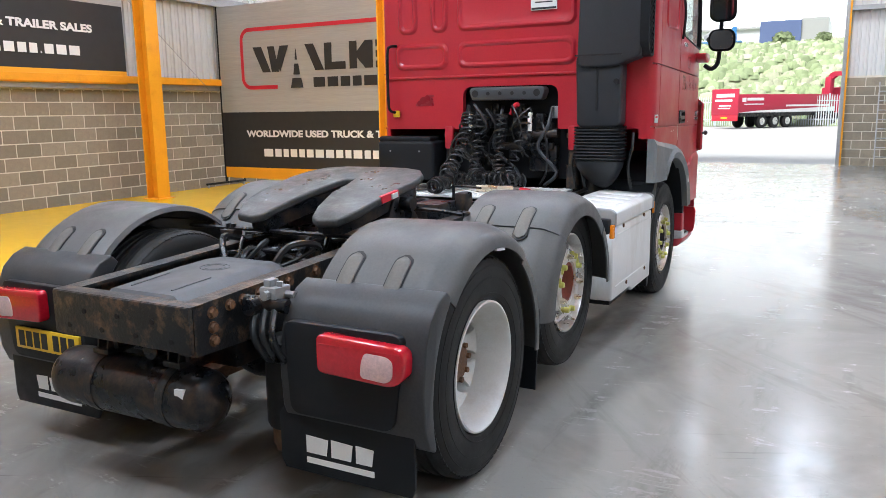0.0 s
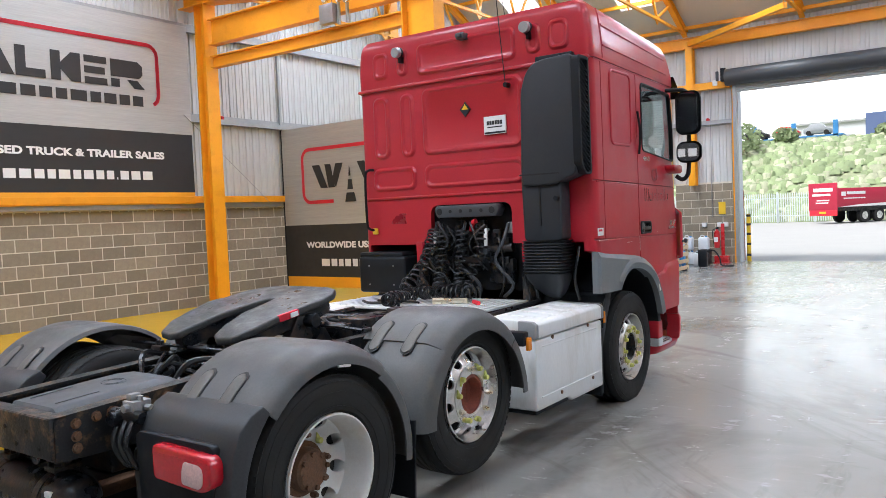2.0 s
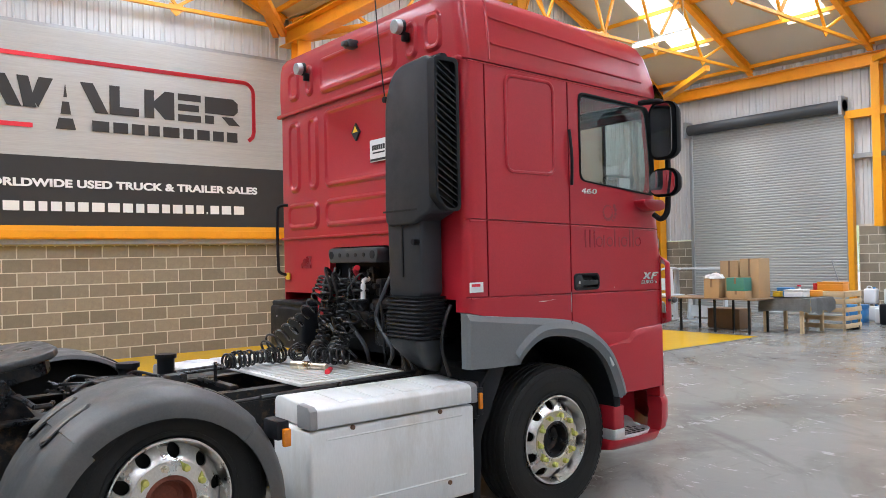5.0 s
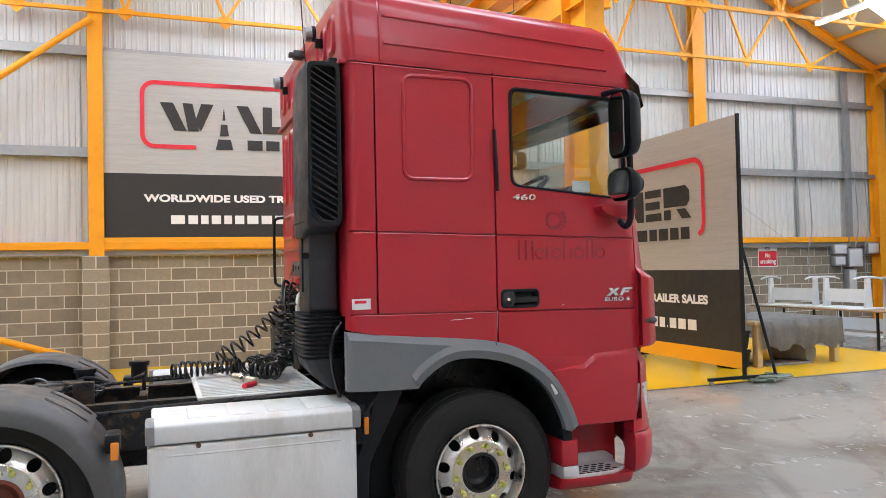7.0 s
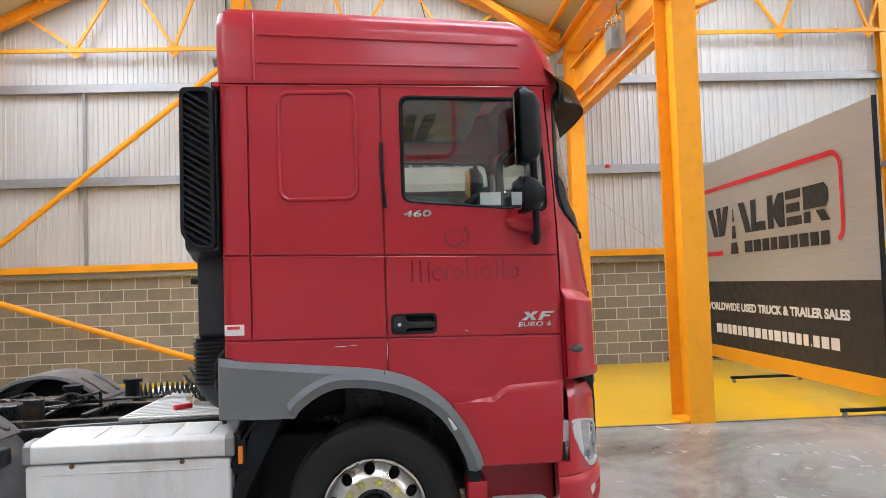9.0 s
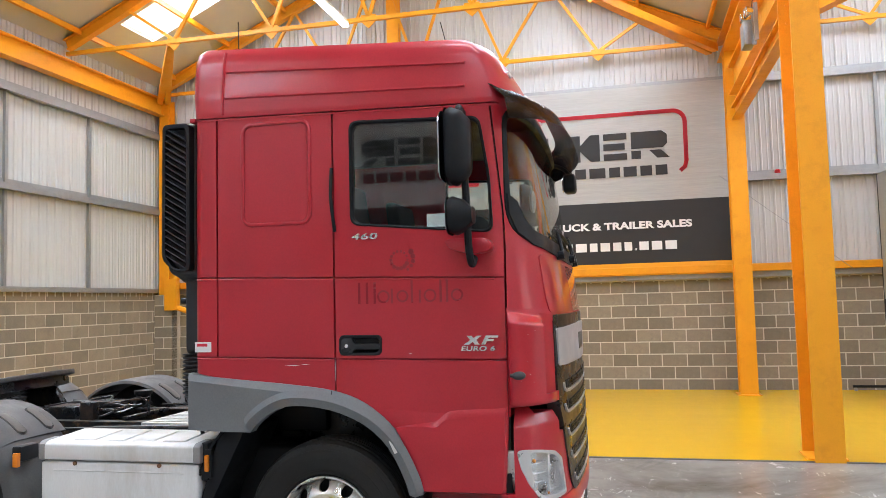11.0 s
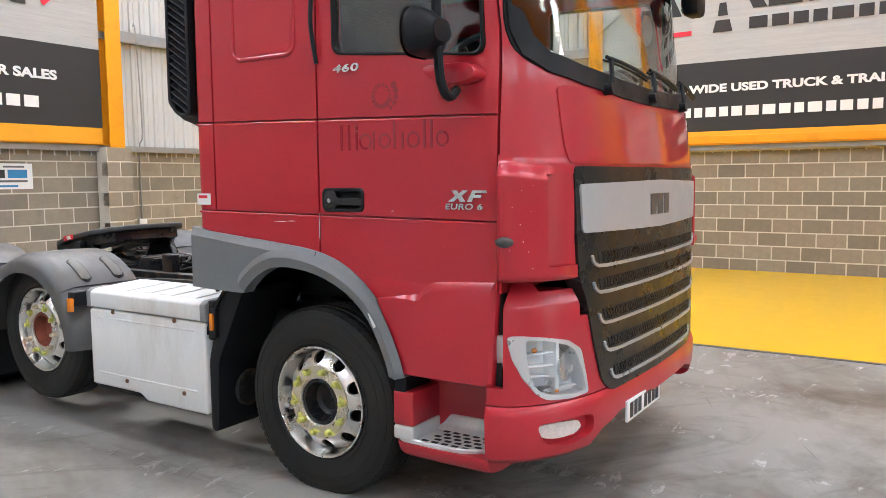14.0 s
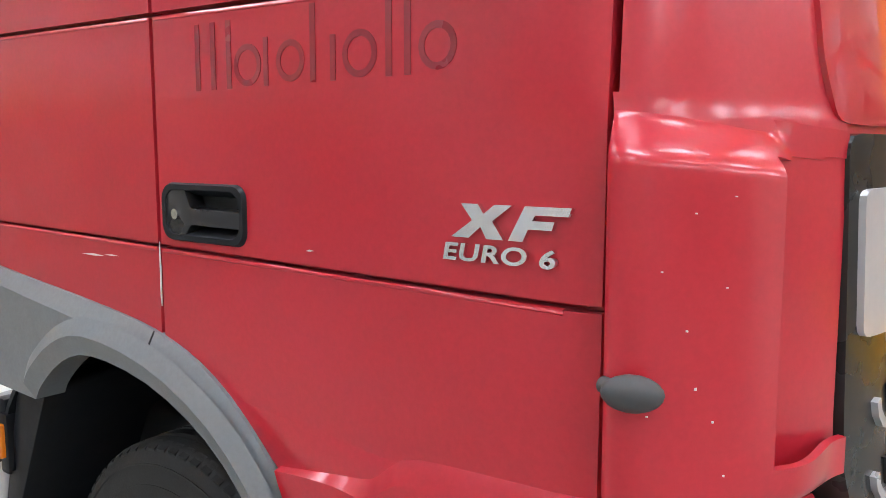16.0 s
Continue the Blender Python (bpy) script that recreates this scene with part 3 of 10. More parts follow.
def i_beam(bm, p, q, width, depth, up=(0, 0, 1), web=0.014, flange=0.022):
    """A rolled steel joist from p to q."""
    p, q = Vector(p), Vector(q)
    d = (q - p).normalized()
    s = d.cross(Vector(up)).normalized()
    t = s.cross(d)
    w, h, a, f = width / 2, depth / 2, web / 2, flange
    prof = [(-w, -h), (w, -h), (w, -h + f), (a, -h + f), (a, h - f), (w, h - f), (w, h), (-w, h), (-w, h - f), (-a, h - f), (-a, -h + f), (-w, -h + f)]
    va = [bm.verts.new(p + s * x + t * y) for x, y in prof]
    vb = [bm.verts.new(q + s * x + t * y) for x, y in prof]
    bm.faces.new(va)
    bm.faces.new(vb[::-1])
    for i in range(12):
        bm.faces.new((va[i], va[(i + 1) % 12], vb[(i + 1) % 12], vb[i]))


def bar(bm, p, q, w, h=None):
    p, q = Vector(p), Vector(q)
    h = h or w
    d = (q - p).normalized()
    s = d.cross(Vector((0, 0, 1)))
    s = s.normalized() if s.length > 1e-3 else Vector((1, 0, 0))
    t = s.cross(d)
    va = [bm.verts.new(p + s * x * w / 2 + t * y * h / 2) for x, y in ((-1, -1), (1, -1), (1, 1), (-1, 1))]
    vb = [bm.verts.new(q + s * x * w / 2 + t * y * h / 2) for x, y in ((-1, -1), (1, -1), (1, 1), (-1, 1))]
    bm.faces.new(va)
    bm.faces.new(vb[::-1])
    for i in range(4):
        bm.faces.new((va[i], va[(i + 1) % 4], vb[(i + 1) % 4], vb[i]))


def steel(name, bm, label, category, group="", mat=None):
    return tagged(finish(name, bm, mat or ORANGE, None, 0), label, category, group, "structure")


# columns
def column(x, y, z1, w, d, along="x", label="orange painted steel column standing against the wall", foot=True, z0=0.0):
    bm = bmesh.new()
    i_beam(bm, (x, y, z0), (x, y, z1), w, d, (1, 0, 0) if along == "x" else (0, 1, 0))
    if foot:
        add_box(bm, (x - 0.22, y - 0.2, 0), (x + 0.22, y + 0.2, 0.02))
    return steel("column", bm, label, "column", "steel columns of the hall")


column(WEST + 0.15, 4.1, 9.4, 0.26, 0.17, foot=False, z0=BLK_TOP - 0.02)
column(WEST + 0.15, 17.62, 9.4, 0.36, 0.2, foot=False, z0=BLK_TOP - 0.02)
column(WEST + 0.2, -1.3, 6.5, 0.24, 0.25, foot=False, z0=BLK_TOP - 0.02)
column(WEST + 0.2, 23.45, 6.8, 0.3, 0.3)
column(-11.95, 10.76, 6.3, 0.30, 0.30)
column(-6.385, 10.755, 6.6, 0.30, 0.66, label="free-standing orange steel column on the edge of the yellow floor")
column(6.0, 10.76, 6.6, 0.34, 0.52, label="free-standing orange steel column in the middle of the hall")
for x in (-5.97, 0.43, 6.8):
    column(x, -1.38, 6.2, 0.26, 0.2, "y", foot=False, z0=2.2)
column(-5.99, EAVE_N - 0.2, 6.5, 0.20, 0.25, "y", foot=False, z0=2.30)
column(2.6, EAVE_N - 0.2, 6.5, 0.28, 0.25, "y")

# valley beam, strut, gutter beam
bm = bmesh.new()
i_beam(bm, (-11.75, 10.76, 5.66), (EAST, 10.76, 5.66), 0.2, 0.52)
steel("beam", bm, "deep orange steel beam between the columns", "beam")
bm = bmesh.new()
i_beam(bm, (-11.75, 10.76, 5.06), (-6.68, 10.76, 5.06), 0.16, 0.24)
steel("beam", bm, "slim orange steel strut below the deep beam", "beam")
bm = bmesh.new()
i_beam(bm, (WEST + 0.1, 10.72, 6.42), (EAST, 10.72, 6.42), 0.3, 0.36)
steel("beam", bm, "orange valley gutter beam under the roof", "beam")
for y, z, d, lab in ((EAVE_S + 0.18, 6.32, 0.38, "orange eaves beam along the south wall"), (EAVE_N - 0.18, 6.5, 0.32, "orange eaves beam along the door wall")):
    bm = bmesh.new()
    i_beam(bm, (WEST + 0.1, y, z), (EAST, y, z), 0.2, d)
    steel("beam", bm, lab, "beam")

# trusses
for fx in (-12.4, -9.3, -6.1, -2.9, 0.3, 3.5, 6.7):
    for e0, e1, rz in ((EAVE_S + 0.2, VALLEY - 0.1, RIDGES[0]), (VALLEY + 0.1, EAVE_N - 0.2, RIDGES[1])):
        bm = bmesh.new()
        off = 0.16
        zc = 6.62 if rz < VALLEY else 6.8
        apex = roof_z(rz) - off
        i_beam(bm, (fx, e0, roof_z(e0) - off), (fx, rz, apex), 0.14, 0.22)
        i_beam(bm, (fx, e1, roof_z(e1) - off), (fx, rz, apex), 0.14, 0.22)
        bar(bm, (fx, e0, zc), (fx, e1, zc), 0.07, 0.07)
        span = e1 - e0
        nodes = [e0 + span * k for k in (0.19, 0.35, 0.5, 0.65, 0.81)]
        tops = [e0 + span * k for k in (0.11, 0.27, 0.43, 0.57, 0.73, 0.89)]
        for k, y in enumerate(nodes):
            for ty in (tops[k], tops[k + 1]):
                bar(bm, (fx, y, zc + 0.03), (fx, ty, roof_z(ty) - off - 0.08), 0.055, 0.055)
            add_prism(bm, [(y - 0.13, zc + 0.08), (y + 0.13, zc + 0.08), (y + 0.15, zc - 0.02), (y, zc - 0.16), (y - 0.15, zc - 0.02)], "x", fx - 0.008, fx + 0.008)
        steel("truss", bm, "orange lattice roof truss with thin diagonal members", "roof truss", "roof trusses")
# knee braces from the eaves and across the first bay
bm = bmesh.new()
for y0, sgn in ((EAVE_S + 0.2, 1), (VALLEY - 0.2, -1), (VALLEY + 0.2, 1), (EAVE_N - 0.2, -1)):
    bar(bm, (WEST + 0.4, y0, 6.45), (-9.3, y0 + sgn * 2.2, 6.62), 0.12, 0.14)
    for fx in (-9.3, -2.9, 3.5):
        bar(bm, (fx - 3.1, y0 + sgn * 0.1, 6.45), (fx, y0 + sgn * 2.2, 6.62), 0.12, 0.14)
steel("brace", bm, "orange diagonal wind braces at eaves height", "brace")
bm = bmesh.new()
for p, q in (((4.05, 6.45), (-1.1, 2.35)), ((3.8, 0.25), (-1.1, 1.85))):
    add_cyl(bm, (WEST + 0.32, p[0], p[1]), (WEST + 0.32, q[0], q[1]), 0.06, 12)
add_box(bm, (WEST + 0.25, -1.25, 1.75), (WEST + 0.4, -0.95, 2.45), 0.01)
steel("brace", bm, "orange tubular cross brace on the gable wall", "brace")

# purlins
bm = bmesh.new()
for y0, y1, yc in slopes:
    for k in (0.08, 0.3, 0.52, 0.74, 0.95):
        y = y0 + (y1 - y0) * k
        z = roof_z(y) - 0.05
        if y0 + 0.01 < y:
            add_box(bm, (WEST, y - 0.03, z - 0.07), (EAST, y + 0.03, z + 0.03))
steel("purlin", bm, "thin orange purlins under the roof boards", "purlin")

# girts, mullions, orange sill rails
bm = bmesh.new()
for z in (4.02, 5.9):
    add_box(bm, (WEST + 0.02, EAVE_S + 0.1, z - 0.09), (WEST + 0.14, EAVE_N - 0.1, z + 0.02))
    add_box(bm, (WEST + 0.02, EAVE_S + 0.1, z + 0.02), (WEST + 0.05, EAVE_N - 0.1, z + 0.1))
for y in (1.0, 7.5, 13.3, 20.75, 22.6):
    add_box(bm, (WEST + 0.03, y - 0.03, 2.2), (WEST + 0.09, y + 0.03, 5.9))
steel("trim_girt_west", bm, "grey galvanised wall rails behind the cladding face", "wall rail", mat=GALV)
bm = bmesh.new()
for z in (3.98, 5.68):
    add_box(bm, (WEST + 0.15, EAVE_S + 0.02, z - 0.09), (EAST, EAVE_S + 0.14, z + 0.02))
    add_box(bm, (WEST + 0.15, EAVE_S + 0.02, z + 0.02), (EAST, EAVE_S + 0.05, z + 0.1))
for x in (-10.1, -8.0, -2.6, 3.6):
    add_box(bm, (x - 0.03, EAVE_S + 0.03, 2.2), (x + 0.03, EAVE_S + 0.09, 5.7))
steel("trim_girt_south", bm, "grey galvanised wall rails behind the cladding face", "wall rail", mat=GALV)
bm = bmesh.new()
add_box(bm, (-6.7, EAVE_N - 0.14, 4.06), (DOOR_X[0] - 0.1, EAVE_N - 0.02, 4.18))
add_box(bm, (DOOR_X[1] + 0.1, EAVE_N - 0.14, 4.06), (EAST, EAVE_N - 0.02, 4.18))
steel("trim_girt_north", bm, "grey galvanised wall rail beside the roller doors", "wall rail", mat=GALV)
bm = bmesh.new()
add_box(bm, (WEST + 0.02, EAVE_S + 0.3, 2.22), (WEST + 0.2, EAVE_N - 0.3, 2.36), 0.01)
steel("trim_sill_west", bm, "orange steel sill rail above the block wall", "sill rail")
bm = bmesh.new()
add_box(bm, (-5.8, EAVE_S + 0.02, 2.24), (EAST, EAVE_S + 0.16, 2.44), 0.01)
steel("trim_sill_south", bm, "orange steel sill rail above the block wall", "sill rail")
bm = bmesh.new()
add_box(bm, (WEST, EAVE_S, BLK_TOP - 0.005), (WEST + 0.12, EAVE_N, 2.218))
add_box(bm, (WEST + 0.13, EAVE_S, 2.145), (EAST, EAVE_S + 0.10, 2.238))
steel("trim_flashing", bm, "grey flashing strip on top of the block wall", "flashing", mat=GALV)

# block walls: a mortar core with single blocks proud of it
BL, BH, JT = 0.443, 0.217, 0.0195


def block_mesh(length, height, depth, c=0.004):
    bm = bmesh.new()
    add_box(bm, (0, 0, 0), (length, depth, height), c, 1)
    mesh = bm_mesh(bm, "block")
    mesh.materials.append(BLOCK)
    return mesh


def block_wall(name, origin, turn, length, height, label, keep=None, depth=0.03, lo=0.0, start=-0.03):
    """A wall face along local x, blocks facing local -y."""
    bm = bmesh.new()
    add_box(bm, (0, 0.0025, lo), (length, depth + 0.12, height))
    core = structure(name, bm, MORTAR, label, "wall")
    core.matrix_world = pose(*origin, 0, 0, turn)
    rest = bmesh.new()
    full = {}
    z, row = start + JT / 2, 0
    while z < height - 0.05:
        h = min(BH, height - z)
        x = JT / 2 - (0 if row % 2 else (BL + JT) / 2)
        while x < length - 0.02:
            a, b = max(x, 0.0), min(x + BL, length)
            if b - a > 0.03:
                off = random.uniform(0, 0.003)
                if keep and keep[0] <= a and b <= keep[1]:
                    key = (round(b - a, 3), round(h, 3))
                    if key not in full:
                        full[key] = block_mesh(b - a, h, depth)
                    ob = new("block", full[key])
                    ob.parent = core
                    ob.location = (a, -off, z)
                else:
                    add_box(rest, (a, -off, z), (b, depth, z + h))
            x += BL + JT
        z += h + JT
        row += 1
    if rest.verts:
        ob = finish("blockwork", rest, BLOCK_I, core, 0)
        tagged(ob, kind="stuff")
    else:
        rest.free()
    return core

# ---- the tractor unit: u to its right, v forward, from the front axle on the ground ----
truck = thing("tractor_unit", (-2.61, 6.99, 0), "dark red three-axle tractor unit with a high-roof sleeper cab", "truck")

Z_KEYS = (0.26, 0.32, 0.5, 0.9, 1.14, 1.72, 2.08, 2.22, 2.94, 3.0, 3.12, 3.24, 3.33, 3.39, 3.43, 3.455)
F_KEYS = (1.36, 1.41, 1.44, 1.43, 1.425, 1.42, 1.375, 1.35, 1.24, 1.235, 1.21, 1.168, 1.13, 1.09, 1.02, 0.86)
W_KEYS = (1.20, 1.235, 1.2375, 1.2375, 1.2375, 1.2375, 1.2375, 1.2375, 1.235, 1.24, 1.234, 1.222, 1.210, 1.190, 1.150, 1.06)
R_KEYS = (-0.83, -0.83, -0.83, -0.83, -0.83, -0.83, -0.83, -0.83, -0.83, -0.835, -0.845, -0.848, -0.848, -0.842, -0.82, -0.745)


def nose(z):
    return float(np.interp(z, Z_KEYS, F_KEYS))


def roof_dip(v, z):
    """The roof falls gently towards the windscreen."""
    k = min(max((z - 2.90) / 0.07, 0.0), 1.0)
    return -(v + 0.7) * (0.027 + 0.035 * min(max((z - 2.967) / 0.4, 0.0), 1.0)) * k


def cab_ring(z, off=0.0, rear=None):
    F, w = nose(z) - off, float(np.interp(z, Z_KEYS, W_KEYS)) - off
    vr = (float(np.interp(z, Z_KEYS, R_KEYS)) if rear is None else rear) + off
    k, rr = 0.72 * w / 1.24, 0.07
    c1, c2 = float(np.interp(z, (2.2, 2.84, 3.02), (0.10, 0.06, 0.05))), float(np.interp(z, (2.2, 2.84, 3.02), (0.27, 0.16, 0.11)))
    k = k + float(np.interp(z, (2.9, 3.02), (0.0, 0.24)))
    half = []
    for t in np.linspace(0, 1, 7)[:-1]:
        half.append((t * (w - rr), vr))
    for a in np.linspace(0, 90, 6):
        half.append((w - rr + rr * math.sin(radians(a)), vr + rr * (1 - math.cos(radians(a)))))
    v0 = F - c1 - c2
    for t in np.linspace(0, 1, 8)[1:-1]:
        half.append((w, vr + rr + t * (v0 - vr - rr)))
    for a in np.linspace(90, 0, 15):
        u = k + (w - k) * math.sin(radians(a))
        half.append((u, F - c1 * (u / w) ** 2 - c2 * (1 - math.cos(radians(a)))))
    for t in np.linspace(1, 0, 9)[1:]:
        half.append((t * k, F - c1 * (t * k / w) ** 2))
    full = half + [(-u, v) for u, v in half[-2:0:-1]]
    return [(u, v, z + roof_dip(v, z)) for u, v in full]


def cab_loft(z0, z1, off=0.0, rear=None, step=0.06):
    zs = sorted({z0, z1} | {z for z in Z_KEYS if z0 < z < z1} | set(np.arange(z0 + step, z1 - 0.02, step).tolist()))
    bm = bmesh.new()
    add_loft(bm, [cab_ring(z, off, rear) for z in zs])
    return bm_mesh(bm)


def skin(z0, z1, out, inn, pts, axis, lo, hi, holes=()):
    """A curved sheet that follows the cab's surface, cut to an outline."""
    tools = [("DIFFERENCE", cab_loft(z0 - 0.02, z1 + 0.02, inn, rear=0.0)), ("INTERSECT", prism_mesh(pts, axis, lo, hi))]
    tools += [("DIFFERENCE", prism_mesh(h, axis, lo - 0.1, hi + 0.1)) for h in holes]
    return carve(cab_loft(z0, z1, out, rear=-0.05), tools)


ARCH_OUT = [(-0.47, 1.350), (-0.21, 1.328), (0.08, 1.292), (0.284, 1.219), (0.458, 1.076), (0.555, 0.902), (0.606, 0.765), (0.622, 0.712)]
ARCH_OUT = [tuple(p) for p in smooth_path([(v, z, 0) for v, z in ARCH_OUT], 4)]
ARCH_OUT = [p[:2] for p in ARCH_OUT]
ARCH_IN = smooth_path([(0.545, 0.712, 0), (0.515, 0.805, 0), (0.425, 0.972, 0), (0.285, 1.098, 0), (0.08, 1.180, 0), (-0.15, 1.204, 0), (-0.285, 1.168, 0), (-0.395, 1.090, 0), (-0.43, 1.045, 0)], 3)
ARCH_IN = [(p[0], p[1]) for p in ARCH_IN]
SCREEN = [(1.16, 2.87), (1.163, 2.30), (1.125, 2.185), (1.02, 2.125), (0.80, 2.085), (0.4, 2.055), (0, 2.045)]
SCREEN = [(-u, z) for u, z in SCREEN] + [(u, z) for u, z in SCREEN[-2::-1]] + [(0.95, 2.935), (0.5, 2.95), (-0.5, 2.95), (-0.95, 2.935)]
SCREEN = round_poly(SCREEN, 0.08, 3)
SIDE_WIN = round_poly([(0.215, 2.872), (0.215, 2.258), (0.62, 2.220), (1.055, 2.178), (1.045, 2.50), (0.995, 2.842)], 0.06, 5)


def shrink(pts, d):
    c = Vector((sum(p[0] for p in pts) / len(pts), sum(p[1] for p in pts) / len(pts)))
    xs, ys = [p[0] for p in pts], [p[1] for p in pts]
    kx, ky = 1 - 2 * d / (max(xs) - min(xs)), 1 - 2 * d / (max(ys) - min(ys))
    return [(c.x + (p[0] - c.x) * kx, c.y + (p[1] - c.y) * ky) for p in pts]


# cab shell
under = [(-1.2, 0.2), (-1.2, 1.40)] + [(-0.84, 1.40), (-0.70, 1.372)] + ARCH_OUT + [(0.622, 0.2)]
grooves = []
# the panel gaps along the side: height at the back and at the front
SEAMS = ((1.490, 1.461), (1.975, 1.921), (2.967, 2.917))


def seam_z(k, v):
    a, b = SEAMS[k]
    return a + (b - a) * (v + 0.83) / 1.95


def seam_cut(k, v0, v1, lo, hi, h=0.0053):
    return prism_mesh([(v0, seam_z(k, v0) - h), (v1, seam_z(k, v1) - h), (v1, seam_z(k, v1) + h), (v0, seam_z(k, v0) + h)], "x", lo, hi)


for s in (-1, 1):
    o, i = s * 1.30, s * 1.205
    for v0, v1, z0, z1 in ((0.096, 0.108, 1.28, 2.955), (1.112, 1.124, 0.7, 1.70), (-0.667, -0.655, 1.48, 2.96)):
        grooves.append(((min(o, i), v0, z0), (max(o, i), v1, z1)))
POST_GAP = [(1.112, 1.695), (1.110, 2.10), (1.104, 2.30), (1.055, 2.90), (1.065, 2.90), (1.114, 2.30), (1.121, 2.10), (1.124, 1.695)]
rear_cut = round_poly([(-0.42, 1.2), (0.45, 1.2), (0.45, 1.835), (-0.42, 1.835)], 0.09, 5)
shell = carve(cab_loft(1.145, 3.455), [
    ("DIFFERENCE", cab_loft(1.52, 3.36, 0.055)),
    ("DIFFERENCE", prism_mesh(under, "x", -1.5, 1.5)),
    ("DIFFERENCE", prism_mesh(SCREEN, "y", 0.9, 2.0)),
    ("DIFFERENCE", prism_mesh(SIDE_WIN, "x", -1.5, 1.5)),
    ("DIFFERENCE", prism_mesh(rear_cut, "y", -1.2, -0.55)),
    ("DIFFERENCE", boxes_mesh([((-1.17, -1.2, 1.0), (1.12, 0.3, 1.475))])),
    ("DIFFERENCE", boxes_mesh([((-1.4, 1.124, 1.0), (1.4, 2.0, 1.215))])),
    ("DIFFERENCE", prism_mesh(rr_pts(0.13, 1.497, 0.387, 1.607, 0.028), "x", 1.19, 1.4)), ("DIFFERENCE", prism_mesh(rr_pts(0.13, 1.497, 0.387, 1.607, 0.028), "x", -1.4, -1.19)),
    ("DIFFERENCE", boxes_mesh(grooves[0::3] + grooves[2::3])),
    ("DIFFERENCE", boxes_mesh(grooves[1::3])), ("DIFFERENCE", prism_mesh(POST_GAP, "x", 1.10, 1.4)), ("DIFFERENCE", prism_mesh(POST_GAP, "x", -1.4, -1.10)),
] + [("DIFFERENCE", seam_cut(k, -0.9, 1.20 if k == 2 else 1.118, *sorted((s * 1.205, s * 1.30)))) for k in range(3) for s in (-1, 1)])
tagged(place("cab_shell", shell, RED, truck, 28), "dark red painted cab shell with a few chips")

def ease(x):
    x = min(max(x, 0.0), 1.0)
    return x * x * (3 - 2 * x)


# lower doors and step housings
for s in (-1, 1):
    bm = bmesh.new()
    pts = [(0.30, 1.2), (0.458, 1.076), (0.555, 0.902), (0.606, 0.765), (0.622, 0.722), (1.085, 0.722), (1.105, 0.98), (1.112, 1.15), (0.9, 1.16)]
    add_prism(bm, pts, "x", *sorted((s * 1.15, s * 1.238)), 0.008)
    part("door_skirt", bm, RED, truck)
    bm = bmesh.new()
    line = smooth_path([(0.47, 1.085, 0), (0.62, 1.108, 0), (0.70, 1.122, 0), (0.745, 1.156, 0), (0.80, 1.180, 0), (0.95, 1.190, 0), (1.106, 1.196, 0)], 4)
    edge = [(1.104, 0.98), (1.088, 0.745), (1.075, 0.724), (0.622, 0.724), (0.606, 0.765), (0.565, 0.89), (0.48, 1.055)]
    drop = [0.034 * ease(k / 10) + 0.004 for k in range(len(line))]
    foot = [(p.x, p.y) for p in line] + edge
    rim = [(p.x - (0.010 if k == len(line) - 1 else 0), p.y - d) for k, (p, d) in enumerate(zip(line, drop))] + [(v - (0.012 if v > 1.07 else 0), max(z, 0.733)) for v, z in edge]
    rings = [[(s * 1.225, *p) for p in foot], [(s * 1.2372, *p) for p in foot], [(s * 1.254, *p) for p in rim]]
    add_loft(bm, rings)
    part("door_crease", bm, RED, truck, smooth=25)

# pressed panels of the rear wall and the side
def pressing(bm, pts, axis, base, top, slope=0.020):
    small = shrink(pts, slope)
    inner = shrink(pts, slope + 0.012)
    mid = base + (top - base) * 0.35
    rings = [[to3(p, axis, base) for p in pts], [to3(p, axis, top) for p in small], [to3(p, axis, top) for p in inner], [to3(p, axis, mid) for p in shrink(pts, slope + 0.03)]]
    vs = [[bm.verts.new(p) for p in r] for r in rings]
    n = len(pts)
    for a, b in zip(vs, vs[1:]):
        for k in range(n):
            bm.faces.new((a[k], a[(k + 1) % n], b[(k + 1) % n], b[k]))
    bm.faces.new(vs[-1])


bm = bmesh.new()
for x0, z0, x1, z1 in ((-0.47, 2.30, 0.60, 2.92), (-0.47, 1.99, 0.60, 2.22), (-1.06, 2.30, -0.86, 2.90), (-0.73, 2.30, -0.56, 2.90), (-1.09, 1.99, -0.56, 2.22)):
    pressing(bm, rr_pts(x0, z0, x1, z1, 0.07), "y", -0.829, -0.849)
for x0, x1 in ((-1.03, -0.83), (-0.74, -0.60), (0.65, 0.80), (0.86, 1.06)):
    pressing(bm, rr_pts(x0, 3.06, x1, 3.32, 0.065), "y", -0.842, -0.861)
pressing(bm, rr_pts(-0.50, 3.04, 0.56, 3.33, 0.06), "y", -0.842, -0.861)
pressing(bm, rr_pts(-1.02, 1.58, -0.66, 1.80, 0.08), "y", -0.829, -0.815)
add_box(bm, (-1.2, -0.847, 1.915), (0.62, -0.825, 1.935), 0.005)
add_box(bm, (-1.22, -0.862, 2.955), (1.22, -0.82, 2.985), 0.01)
part("rear_pressing", bm, RED, truck)
